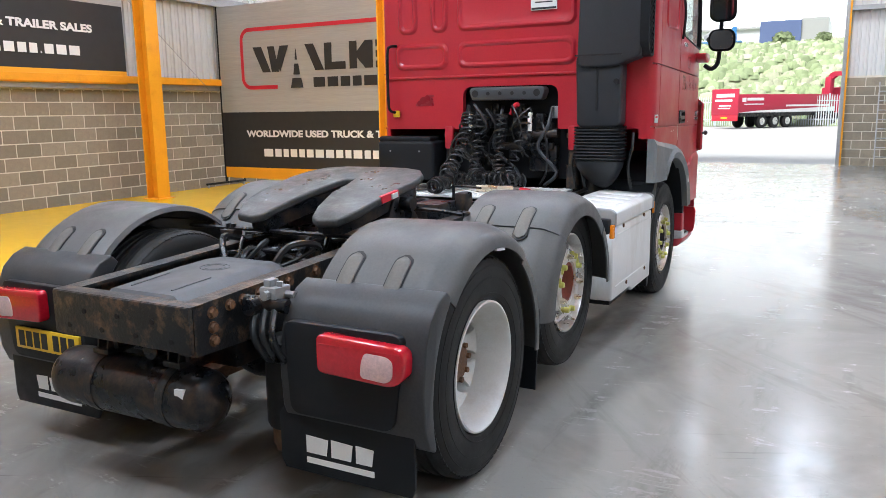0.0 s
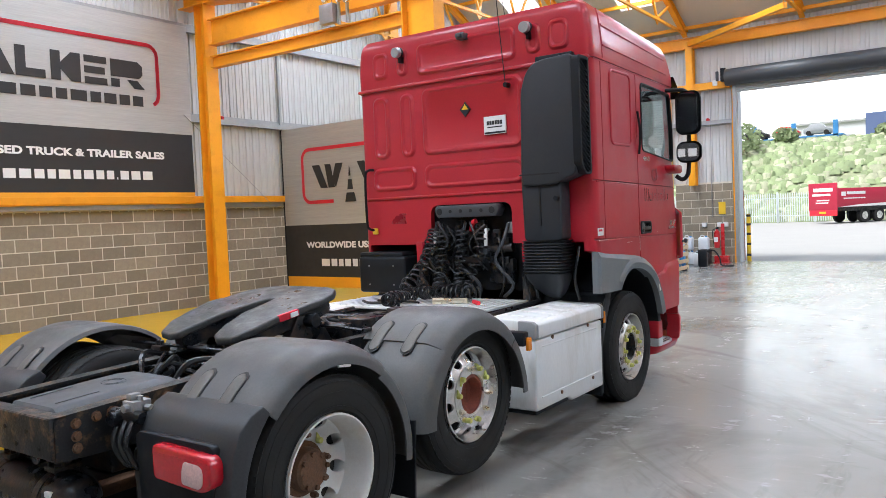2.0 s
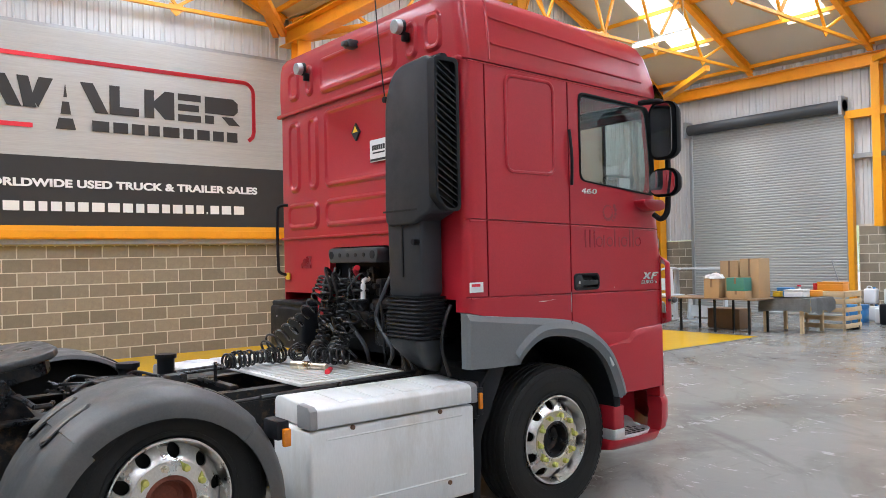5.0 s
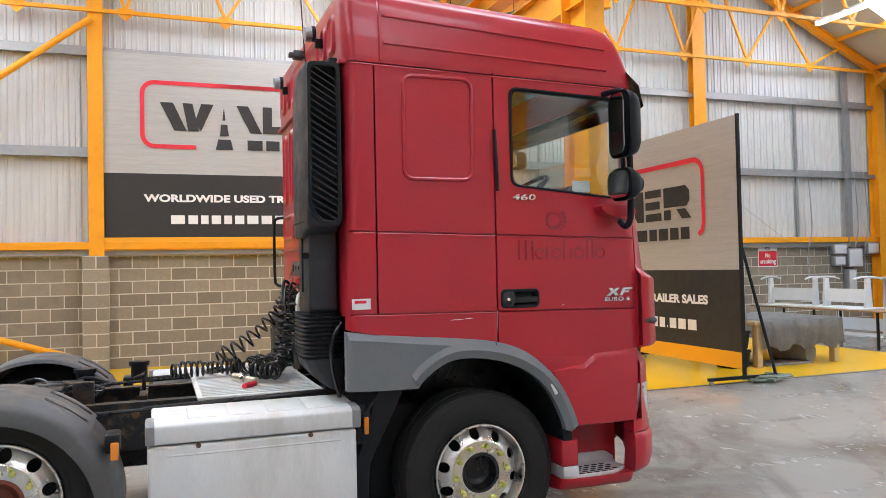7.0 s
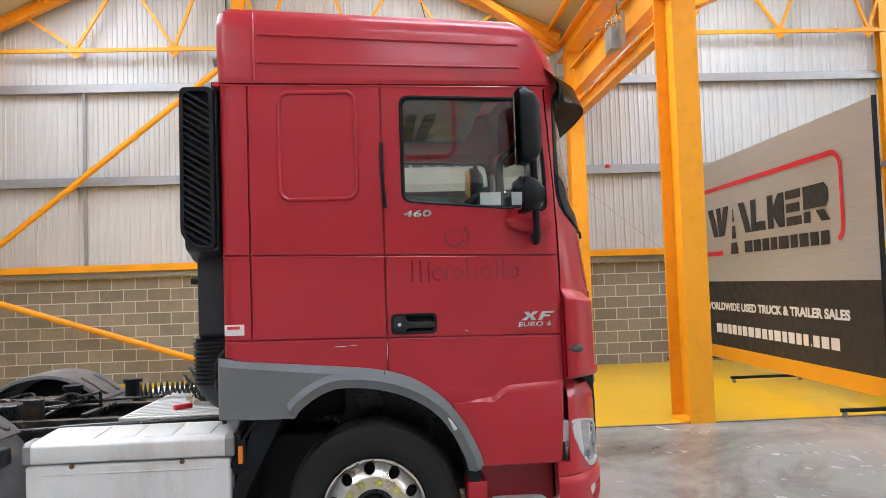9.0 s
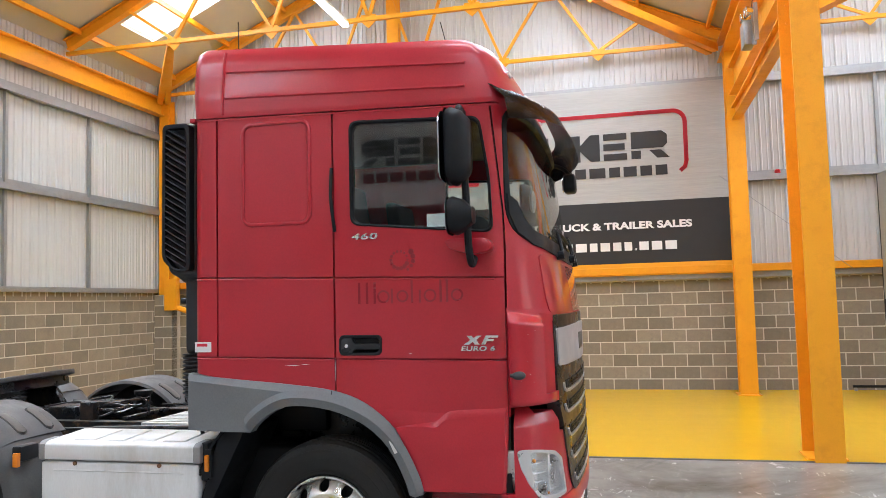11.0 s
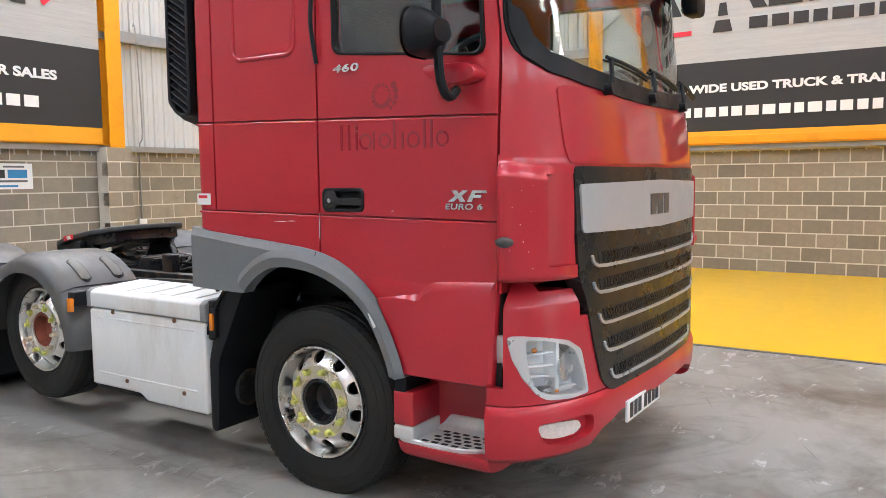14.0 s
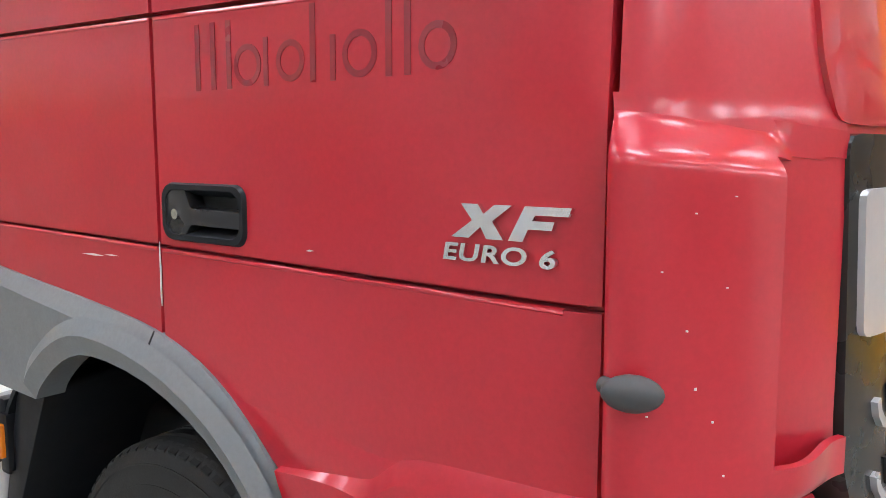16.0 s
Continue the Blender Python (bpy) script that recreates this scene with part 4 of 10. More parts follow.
for s in (-1, 1):
    bm = bmesh.new()
    add_tube(bm, [(s * 1.236, v, z) for v, z in rr_pts(-0.485, 2.285, -0.045, 2.905, 0.06)], 0.013, 8, True)
    add_prism(bm, rr_pts(-0.47, 2.30, -0.06, 2.89, 0.05), "x", *sorted((s * 1.236, s * 1.2395)))
    part("side_pressing", bm, RED, truck)
    bm = bmesh.new()
    for za, zb in ((3.257, 3.165), (3.088, 3.027)):
        line = []
        for v in np.linspace(-0.60, 0.92, 9):
            z = za + (zb - za) * (v + 0.6) / 1.6
            flat_z = z
            for _ in range(4):
                flat_z = z - roof_dip(v, flat_z)
            line.append((s * (float(np.interp(flat_z, Z_KEYS, W_KEYS)) + 0.001), v, z))
        add_tube(bm, line, 0.010, 6)
    add_tube(bm, [(s * (float(np.interp(z, Z_KEYS, W_KEYS)) - 0.001), -0.62, z) for z in (2.98, 3.12, 3.24, 3.33, 3.39)], 0.010, 6)
    part("roof_bead", bm, RED, truck)

# rolled edges below the panel gaps
for s in (-1, 1):
    for k, v0, v1 in ((0, -0.80, 0.092), (0, 0.112, 1.06), (1, -0.65, 0.092), (1, 0.112, 1.06), (1, -0.80, -0.67), (2, -0.80, 1.00)):
        bm = bmesh.new()
        add_tube(bm, [(s * 1.2335, v, seam_z(k, v) - 0.0088) for v in np.linspace(v0, v1, 6)], 0.0062, 6)
        part("panel_bead", bm, RED, truck, smooth=60)

# wheel arch trims
for s in (-1, 1):
    outer = [(-0.855, 1.055), (-0.855, 1.395), (-0.70, 1.37)] + ARCH_OUT[1:]
    inner = ARCH_IN + [(-0.68, 1.048)]
    inset = []
    for k, (v, z) in enumerate(outer):
        d = Vector((-0.14 - v, 0.53 - z)).normalized() * 0.045
        inset.append((v + 0.012, z) if k == 0 else ((v + 0.012, z - 0.045) if k == 1 else (v + d.x, z + d.y)))
    bm = bmesh.new()
    lines = [[bm.verts.new((s * x, *p)) for p in pts] for x, pts in ((1.195, outer), (1.246, outer), (1.270, inset))]
    for a, b in zip(lines, lines[1:]):
        for k in range(len(a) - 1):
            bm.faces.new((a[k], a[k + 1], b[k + 1], b[k]))
    edge = [bm.verts.new((s * 1.270, *p)) for p in inner]
    back = [bm.verts.new((s * 1.195, *p)) for p in inner]
    for k in range(len(edge) - 1):
        bm.faces.new((edge[k], edge[k + 1], back[k + 1], back[k]))
    bm.faces.new(lines[2] + edge)
    bm.faces.new((lines[0][0], lines[1][0], lines[2][0], edge[-1], back[-1]))
    bm.faces.new((lines[0][-1], lines[1][-1], lines[2][-1], edge[0], back[0]))
    trim = part("arch_trim", bm, ARCH_PL, truck, "grey plastic wheel arch trim", 22)
    bm = bmesh.new()
    add_prism(bm, [(s * 1.20, 1.288), (s * 1.2475, 1.2915), (s * 1.2712, 1.2475), (s * 1.2712, 1.215), (s * 1.20, 1.215)], "y", 0.079, 0.083)
    part("trim_joint", bm, MESH_GAP_BLK, trim, smooth=0)
    bm = bmesh.new()
    add_box(bm, (min(s * 1.0, s * 1.225), 0.545, 0.56), (max(s * 1.0, s * 1.225), 0.612, 0.735), 0.006)
    part("arch_foot", bm, BLACK_PL, trim)
    bm = bmesh.new()
    lip = [(p[0], p[1]) for p in ARCH_IN]
    for a, b in zip(lip, lip[1:]):
        n = Vector((a[0] + 0.14, a[1] - 0.53)).normalized() * 0.09
        m = Vector((b[0] + 0.14, b[1] - 0.53)).normalized() * 0.09
        q = [(s * 1.269, *a), (s * 1.288, a[0] + n.x * 0.55, a[1] + n.y * 0.55), (s * 1.269, a[0] + n.x, a[1] + n.y)]
        r = [(s * 1.269, *b), (s * 1.288, b[0] + m.x * 0.55, b[1] + m.y * 0.55), (s * 1.269, b[0] + m.x, b[1] + m.y)]
        vq, vr = [bm.verts.new(p) for p in q], [bm.verts.new(p) for p in r]
        bm.faces.new((vq[0], vr[0], vr[1], vq[1]))
        bm.faces.new((vq[1], vr[1], vr[2], vq[2]))
    bmesh.ops.remove_doubles(bm, verts=bm.verts, dist=0.0005)
    part("arch_lip", bm, ARCH_PL, truck)
    # black wheelhouse lining
    bm = bmesh.new()
    arc = [(-0.14 + 0.70 * math.cos(radians(a)), 0.53 + 0.72 * math.sin(radians(a))) for a in np.linspace(5, 170, 20)]
    for a, b in zip(arc, arc[1:]):
        q = [bm.verts.new((s * u, *p)) for u, p in ((0.62, a), (1.22, a), (1.22, b), (0.62, b))]
        bm.faces.new(q)
    bmesh.ops.remove_doubles(bm, verts=bm.verts, dist=0.0005)
    bmesh.ops.solidify(bm, geom=bm.faces[:], thickness=0.015)
    part("wheelhouse", bm, BLACK_PL, truck)
    bm = bmesh.new()
    flap = round_poly([(-0.50, 1.05), (-0.66, 1.06), (-0.80, 0.62), (-0.80, 0.20), (-0.74, 0.20), (-0.72, 0.62)], 0.04)
    add_prism(bm, flap, "x", *sorted((s * 0.72, s * 1.21)), 0.01)
    part("mud_flap", bm, BLACK_PL, truck)
    bm = bmesh.new()
    add_prism(bm, [(0.432, 1.012), (0.458, 1.024), (0.492, 0.952), (0.466, 0.940)], "x", *sorted((s * 1.265, s * 1.284)), 0.004)
    part("reflector", bm, PLATE_W, truck, "small pale stick-on reflector")

# windows
tint = skin(2.03, 2.975, -0.012 + 0.022, 0.028, SCREEN, "y", 0.85, 2.0)
place("windscreen", tint, GLASS, truck, 40).visible_shadow = False
rim_mesh = skin(2.0, 2.99, -0.004, 0.03, shrink(SCREEN, -0.014), "y", 0.85, 2.0, [shrink(SCREEN, 0.014)])
place("windscreen_seal", rim_mesh, RUBBER_SEAL, truck, 40)
for s in (-1, 1):
    lo, hi = sorted((s * 1.05, s * 1.4))
    bm = bmesh.new()
    add_prism(bm, shrink(SIDE_WIN, 0.012), "x", s * 1.221, s * 1.226)
    ob = part("door_window", bm, GLASS, truck, "clear side window of the door", 0)
    ob.visible_shadow = False
    bm = bmesh.new()
    a, b = shrink(SIDE_WIN, -0.006), shrink(SIDE_WIN, 0.014)
    rings = [[(s * 1.243, *p) for p in a], [(s * 1.246, *p) for p in shrink(SIDE_WIN, 0.003)], [(s * 1.236, *p) for p in b], [(s * 1.205, *p) for p in b], [(s * 1.205, *p) for p in a]]
    vs = [[bm.verts.new(p) for p in r] for r in rings]
    n = len(a)
    for ra, rb in zip(vs, vs[1:] + vs[:1]):
        for k in range(n):
            bm.faces.new((ra[k], ra[(k + 1) % n], rb[(k + 1) % n], rb[k]))
    part("window_seal", bm, RUBBER_SEAL, truck)
    bm = bmesh.new()
    add_tube(bm, smooth_path([(s * 1.25, 0.10, 2.60), (s * 1.269, 0.10, 2.42), (s * 1.25, 0.115, 2.22)]), 0.011, 8)
    part("door_strip", bm, BLACK_PL, truck)

# corner air deflectors beside the nose: a proud scoop with an open front channel
def bulge(x):
    x = min(max(x, 0.0), 1.0)
    return math.sqrt(1 - (1 - x) ** 2)


def corner_point(z, a, off):
    """A point of the cab's front corner, a from 90 at the side to 0 at the front, off proud of the skin."""
    c, t = math.cos(radians(a)), math.sin(radians(a))
    k = 0.72 * 1.2375 / 1.24
    u = k + (1.2375 - k) * t
    return u + off * t, nose(z) - 0.10 * (u / 1.2375) ** 2 - 0.27 * (1 - c) + off * c


def scoop_top(a):
    return float(np.interp(a, (24, 36, 48, 62, 75), (1.698, 1.706, 1.716, 1.728, 1.736)))


def scoop_depth(z, a):
    d = 0.078 * ease((scoop_top(a) - z) / 0.075) * bulge((z - 1.196) / 0.030)
    d *= 0.55 + 0.45 * bulge((75.5 - a) / 9)
    if z > 1.645:
        d += (0.010 - d) * ease((46 - a) / 8)
    elif d > 0.030:
        d += (0.030 - d) * ease((42 - a) / 16)
    return d


for s in (-1, 1):
    angles = np.arange(75.5, 23.9, -0.75)
    steps = [k / 46 for k in range(37)] + [36 / 46 + (k + 1) / 92 for k in range(20)]
    for name, depth, thick, label in (("corner_panel", lambda z, a: 0.0006 + 0.0074 * ease((1.745 - z) / 0.06), 0.02, ""), ("corner_deflector", scoop_depth, 0.012, "red scoop-shaped air deflector on the cab corner")):
        bm = bmesh.new()
        grid, heights = [], []
        for q in steps:
            heights.append([1.196 + q * ((1.75 if name == "corner_panel" else scoop_top(a) + 0.004) - 1.196) for a in angles])
            grid.append([bm.verts.new((s * u, v, z)) for (u, v), z in [(corner_point(z, a, depth(z, a)), z) for a, z in zip(angles, heights[-1])]])
        for j in range(len(grid) - 1):
            for k in range(len(angles) - 1):
                open_front = name == "corner_deflector" and angles[k] < 46.0 and 1.255 < heights[j][k] < 1.662
                if not open_front:
                    bm.faces.new((grid[j][k], grid[j][k + 1], grid[j + 1][k + 1], grid[j + 1][k]))
        bmesh.ops.delete(bm, geom=[v for v in bm.verts if not v.link_faces], context="VERTS")
        bmesh.ops.recalc_face_normals(bm, faces=bm.faces)
        out = sum((f.normal.x * s + f.normal.y) for f in bm.faces)
        bmesh.ops.solidify(bm, geom=bm.faces[:], thickness=thick if out > 0 else -thick)
        part(name, bm, RED, truck, label, 60)
    # side marker lamp on the deflector
    bm = bmesh.new()
    bmesh.ops.create_uvsphere(bm, u_segments=16, v_segments=10, radius=0.025, matrix=Matrix.Translation((s * 1.300, 1.190, 1.380)) @ Matrix.Rotation(radians(s * 22), 4, "Z") @ Matrix.Diagonal((0.8, 1.55, 0.95, 1)))
    add_cyl(bm, (s * 1.282, 1.142, 1.379), (s * 1.288, 1.158, 1.379), 0.011, 12)
    part("marker_lamp", bm, STRAP_GREY, truck, "dark grey teardrop side marker lamp", 40)
    # black sheet stands in for the shade between door and bumper
    bm = bmesh.new()
    add_box(bm, (min(s * 0.90, s * 1.195), 1.085, 0.72), (max(s * 0.90, s * 1.195), 1.118, 1.20))
    part("gap_liner", bm, MESH_GAP_BLK, truck, smooth=0)
    # stone chips on the scoop
    random.seed(31)
    for k in range(9):
        z, a = random.uniform(1.26, 1.62), random.uniform(52, 72)
        (x0, y0), (x1, y1) = corner_point(z, a, scoop_depth(z, a) + 0.0005), corner_point(z, a - 0.4, scoop_depth(z, a - 0.4) + 0.0005)
        bm = bmesh.new()
        r = random.uniform(0.0006, 0.0018)
        add_box(bm, (min(s * x0, s * x1) - 0.001, min(y0, y1), z - r), (max(s * x0, s * x1), max(y0, y1), z + r))
        part("paint_chip", bm, WHITE_INK, truck, smooth=0)

# nose: black grille surround, badge panel, strips
GRILLE = [(0.945, 1.70), (0.915, 1.20), (0.862, 1.083), (0.812, 0.889), (0.765, 0.74), (0.735, 0.682), (0.66, 0.632), (0.49, 0.600), (0, 0.588)]
GRILLE = [(-u, z) for u, z in GRILLE] + [(u, z) for u, z in GRILLE[-2::-1]] + [(0.5, 1.70), (-0.5, 1.70)]
place("grille_surround", skin(0.5, 1.72, -0.012, 0.05, round_poly(GRILLE, 0.03, 3), "y", 0.8, 2.0), GRILLE_BLK, truck, 35)
BADGE = round_poly([(-0.915, 1.62), (-0.90, 1.40), (0, 1.385), (0.90, 1.40), (0.915, 1.62), (0, 1.635)], 0.02, 3)
place("badge_panel", skin(1.3, 1.7, -0.020, -0.005, BADGE, "y", 0.8, 2.0), SILVER_PNL, truck, 35)
for x0 in (-0.155, -0.045, 0.065):
    pts = [(0.012, 0), (0.09, 0), (0.095, 0.11), (0.0, 0.11)]
    m = skin(1.4, 1.65, -0.024, -0.018, [(x0 + px, 1.452 + py) for px, py in pts], "y", 0.8, 2.0)
    place("badge_mark", m, BADGE_GREY, truck, 30)
for zc, w in ((1.24, 0.85), (1.115, 0.835), (0.965, 0.79), (0.825, 0.745), (0.68, 0.68)):
    path = [(w - 0.018, zc + 0.052), (w - 0.026, zc + 0.03), (w - 0.044, zc + 0.011), (w - 0.075, zc + 0.001)]
    path += [(w * t, zc - 0.003) for t in (0.8, 0.6, 0.4, 0.2)]
    path = path + [(0, zc - 0.004)] + [(-x, z) for x, z in path[::-1]]
    upper, lower = [], []
    for k, (x, z) in enumerate(path):
        a, b = path[max(k - 1, 0)], path[min(k + 1, len(path) - 1)]
        d = math.hypot(b[0] - a[0], b[1] - a[1])
        nx, nz = (b[1] - a[1]) / d * 0.0075, -(b[0] - a[0]) / d * 0.0075
        upper.append((x + nx, z + nz))
        lower.append((x - nx, z - nz))
    band = upper + lower[::-1]
    place("grille_strip", skin(0.5, 1.4, -0.021, 0.0, band, "y", 0.8, 2.0), STRIP, truck, 35)
    slot = [(-w * 0.90, zc + 0.016), (w * 0.90, zc + 0.016), (w * 0.92, zc + 0.066), (-w * 0.92, zc + 0.066)]
    place("grille_mesh", skin(0.5, 1.4, -0.016, 0.0, slot, "y", 0.8, 2.0), MESH_GAP_BLK, truck, 35)
    bm = bmesh.new()
    for x in np.arange(-w * 0.89, w * 0.87, 0.03):
        z0, z1 = zc + 0.018, zc + 0.064
        uu = abs(x)
        kk = 0.72
        dv = 0.10 * (uu / 1.24) ** 2 + (0.27 * (1 - math.sqrt(max(0, 1 - ((uu - kk) / 0.52) ** 2))) if uu > kk else 0)
        add_tube(bm, [(x, nose(z0) + 0.017 - dv, z0), (x + 0.03, nose(z1) + 0.017 - dv, z1)], 0.0035, 4)
        add_tube(bm, [(x + 0.03, nose(z0) + 0.017 - dv, z0), (x, nose(z1) + 0.017 - dv, z1)], 0.0035, 4)
    part("grille_wire", bm, GRILLE_BLK, truck, smooth=0)
hood = [(-0.9, 1.712), (0.9, 1.712), (0.96, 1.716), (0.98, 1.80), (0.985, 2.045), (0.93, 2.062), (0.45, 2.010), (0, 2.00), (-0.45, 2.010), (-0.93, 2.062), (-0.985, 2.045), (-0.98, 1.80), (-0.96, 1.716)]
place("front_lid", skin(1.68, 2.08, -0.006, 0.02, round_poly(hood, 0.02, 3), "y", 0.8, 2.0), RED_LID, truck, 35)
header = [(-1.10, 2.87), (-0.5, 2.90), (0.5, 2.90), (1.10, 2.87), (1.06, 2.99), (0.5, 3.03), (-0.5, 3.03), (-1.06, 2.99)]
place("screen_header", skin(2.84, 3.06, -0.007, 0.02, header, "y", 0.8, 2.0), RUBBER_SEAL, truck, 35)
cowl_strip = [(0, 2.030), (0.4, 2.040), (0.8, 2.070), (1.02, 2.112), (1.125, 2.178), (1.168, 2.290), (1.172, 2.40), (1.112, 2.36), (1.075, 2.265), (1.0, 2.200), (0.8, 2.160), (0.4, 2.130)]
cowl_strip = cowl_strip + [(0, 2.120)] + [(-u, z) for u, z in cowl_strip[:0:-1]]
place("scuttle", skin(2.00, 2.44, -0.010, 0.02, cowl_strip, "y", 0.8, 2.0), BLACK_PL, truck, 35)
for x in (-0.62, 0.02, 0.60):
    bm = bmesh.new()
    v = nose(2.06) - 0.10 * (x / 1.24) ** 2
    add_cyl(bm, (x, v - 0.03, 2.06), (x, v + 0.045, 2.07), 0.028, 12)
    face = lambda u, z: nose(z) + 0.022 - 0.10 * (u / 1.24) ** 2
    add_tube(bm, [(x, v + 0.035, 2.07), (x - 0.03, face(x - 0.03, 2.13) + 0.012, 2.13), (x - 0.075, face(x - 0.075, 2.215), 2.215)], 0.012, 6)
    add_tube(bm, [(x - u, face(x - u, z), z) for u, z in ((0.03, 2.222), (0.20, 2.215), (0.38, 2.20), (0.55, 2.175))], 0.010, 6)
    add_tube(bm, [(x - u, face(x - u, z) - 0.014, z) for u, z in ((0.02, 2.208), (0.20, 2.201), (0.38, 2.186), (0.56, 2.161))], 0.007, 5)
    part("wiper", bm, BLACK_PL, truck)

# bumper with lamps
LAMP = round_poly([(1.211, 0.961), (1.17, 0.959), (1.08, 0.944), (0.975, 0.921), (0.897, 0.87), (0.863, 0.741), (0.849, 0.660), (0.962, 0.652), (1.084, 0.662), (1.127, 0.690), (1.173, 0.766), (1.201, 0.85), (1.213, 0.935)], 0.018, 3)
LENS = round_poly([(1.165, 0.942), (1.08, 0.929), (0.985, 0.902), (0.935, 0.868), (0.893, 0.775), (0.866, 0.672), (0.962, 0.672), (1.07, 0.685), (1.12, 0.707), (1.146, 0.755), (1.16, 0.84)], 0.02, 3)
LAMP_M = [(-x, z) for x, z in LAMP]
FOG = round_poly([(1.150, 0.562), (0.927, 0.566), (0.83, 0.554), (0.834, 0.470), (0.986, 0.438), (1.115, 0.470)], 0.035, 4)
FOG_LENS = round_poly([(1.125, 0.545), (1.03, 0.550), (0.907, 0.539), (0.885, 0.507), (0.923, 0.477), (1.027, 0.474), (1.095, 0.488)], 0.02, 3)
UNDER_NOSE = [(-0.83, 0.2), (0.83, 0.2), (0.81, 0.415), (0.74, 0.464), (0.55, 0.506), (-0.55, 0.506), (-0.74, 0.464), (-0.81, 0.415)]
FOG_M = [(-x, z) for x, z in FOG]
bm = bmesh.new()
add_loft(bm, [cab_ring(z, off, 0.93) for z, off in ((0.370, 0.035), (0.380, 0.012), (0.405, -0.010), (0.48, -0.018), (0.600, -0.019), (0.632, -0.010), (0.646, -0.003), (0.70, -0.003), (0.90, -0.003), (1.075, -0.003), (1.095, 0.002), (1.145, 0.026), (1.180, 0.044), (1.20, 0.060))])
hollow = carve(bm_mesh(bm), [
    ("DIFFERENCE", boxes_mesh([((-1.5, 0.5, 0.1), (1.5, 1.062, 0.74))])),
    ("DIFFERENCE", cab_loft(0.2, 1.08, 0.09, rear=0.80)),
    ("DIFFERENCE", boxes_mesh([((-1.4, 0.5, 0.725), (1.4, 1.138, 1.3))])),
    ("DIFFERENCE", prism_mesh(LAMP, "y", 0.6, 2.0)), ("DIFFERENCE", prism_mesh(LAMP_M, "y", 0.6, 2.0)),
    ("DIFFERENCE", prism_mesh(FOG, "y", 1.0, 2.0)), ("DIFFERENCE", prism_mesh(FOG_M, "y", 1.0, 2.0)),
    ("DIFFERENCE", prism_mesh(UNDER_NOSE, "y", 0.6, 2.0)),
    ("DIFFERENCE", boxes_mesh([((0.84, 1.1, 1.145), (1.07, 1.6, 1.205)), ((-1.07, 1.1, 1.145), (-0.84, 1.6, 1.205))])),
    ("DIFFERENCE", boxes_mesh([((-1.3, 1.0, 0.6425), (1.3, 1.6, 0.6475)), ((-0.90, 0.9, 1.02), (0.90, 1.7, 1.3))]))])
bumper = place("bumper", hollow, RED, truck, 35)
mod = bumper.modifiers.new("soft", "BEVEL")
mod.width, mod.segments, mod.limit_method = 0.010, 2, "ANGLE"
bm = bmesh.new()
add_box(bm, (-0.84, 0.75, 0.42), (0.84, 1.12, 1.22))
add_box(bm, (-0.6, 1.1, 0.45), (0.6, 1.345, 0.58), 0.02)
part("front_core", bm, BLACK_PL, truck)
def corner_v(u, z):
    """How far forward the nose reaches at a place across the front."""
    u = abs(u)
    return nose(z) - 0.10 * (u / 1.24) ** 2 - (0.27 * (1 - math.sqrt(1 - ((u - 0.72) / 0.52) ** 2)) if u > 0.72 else 0)


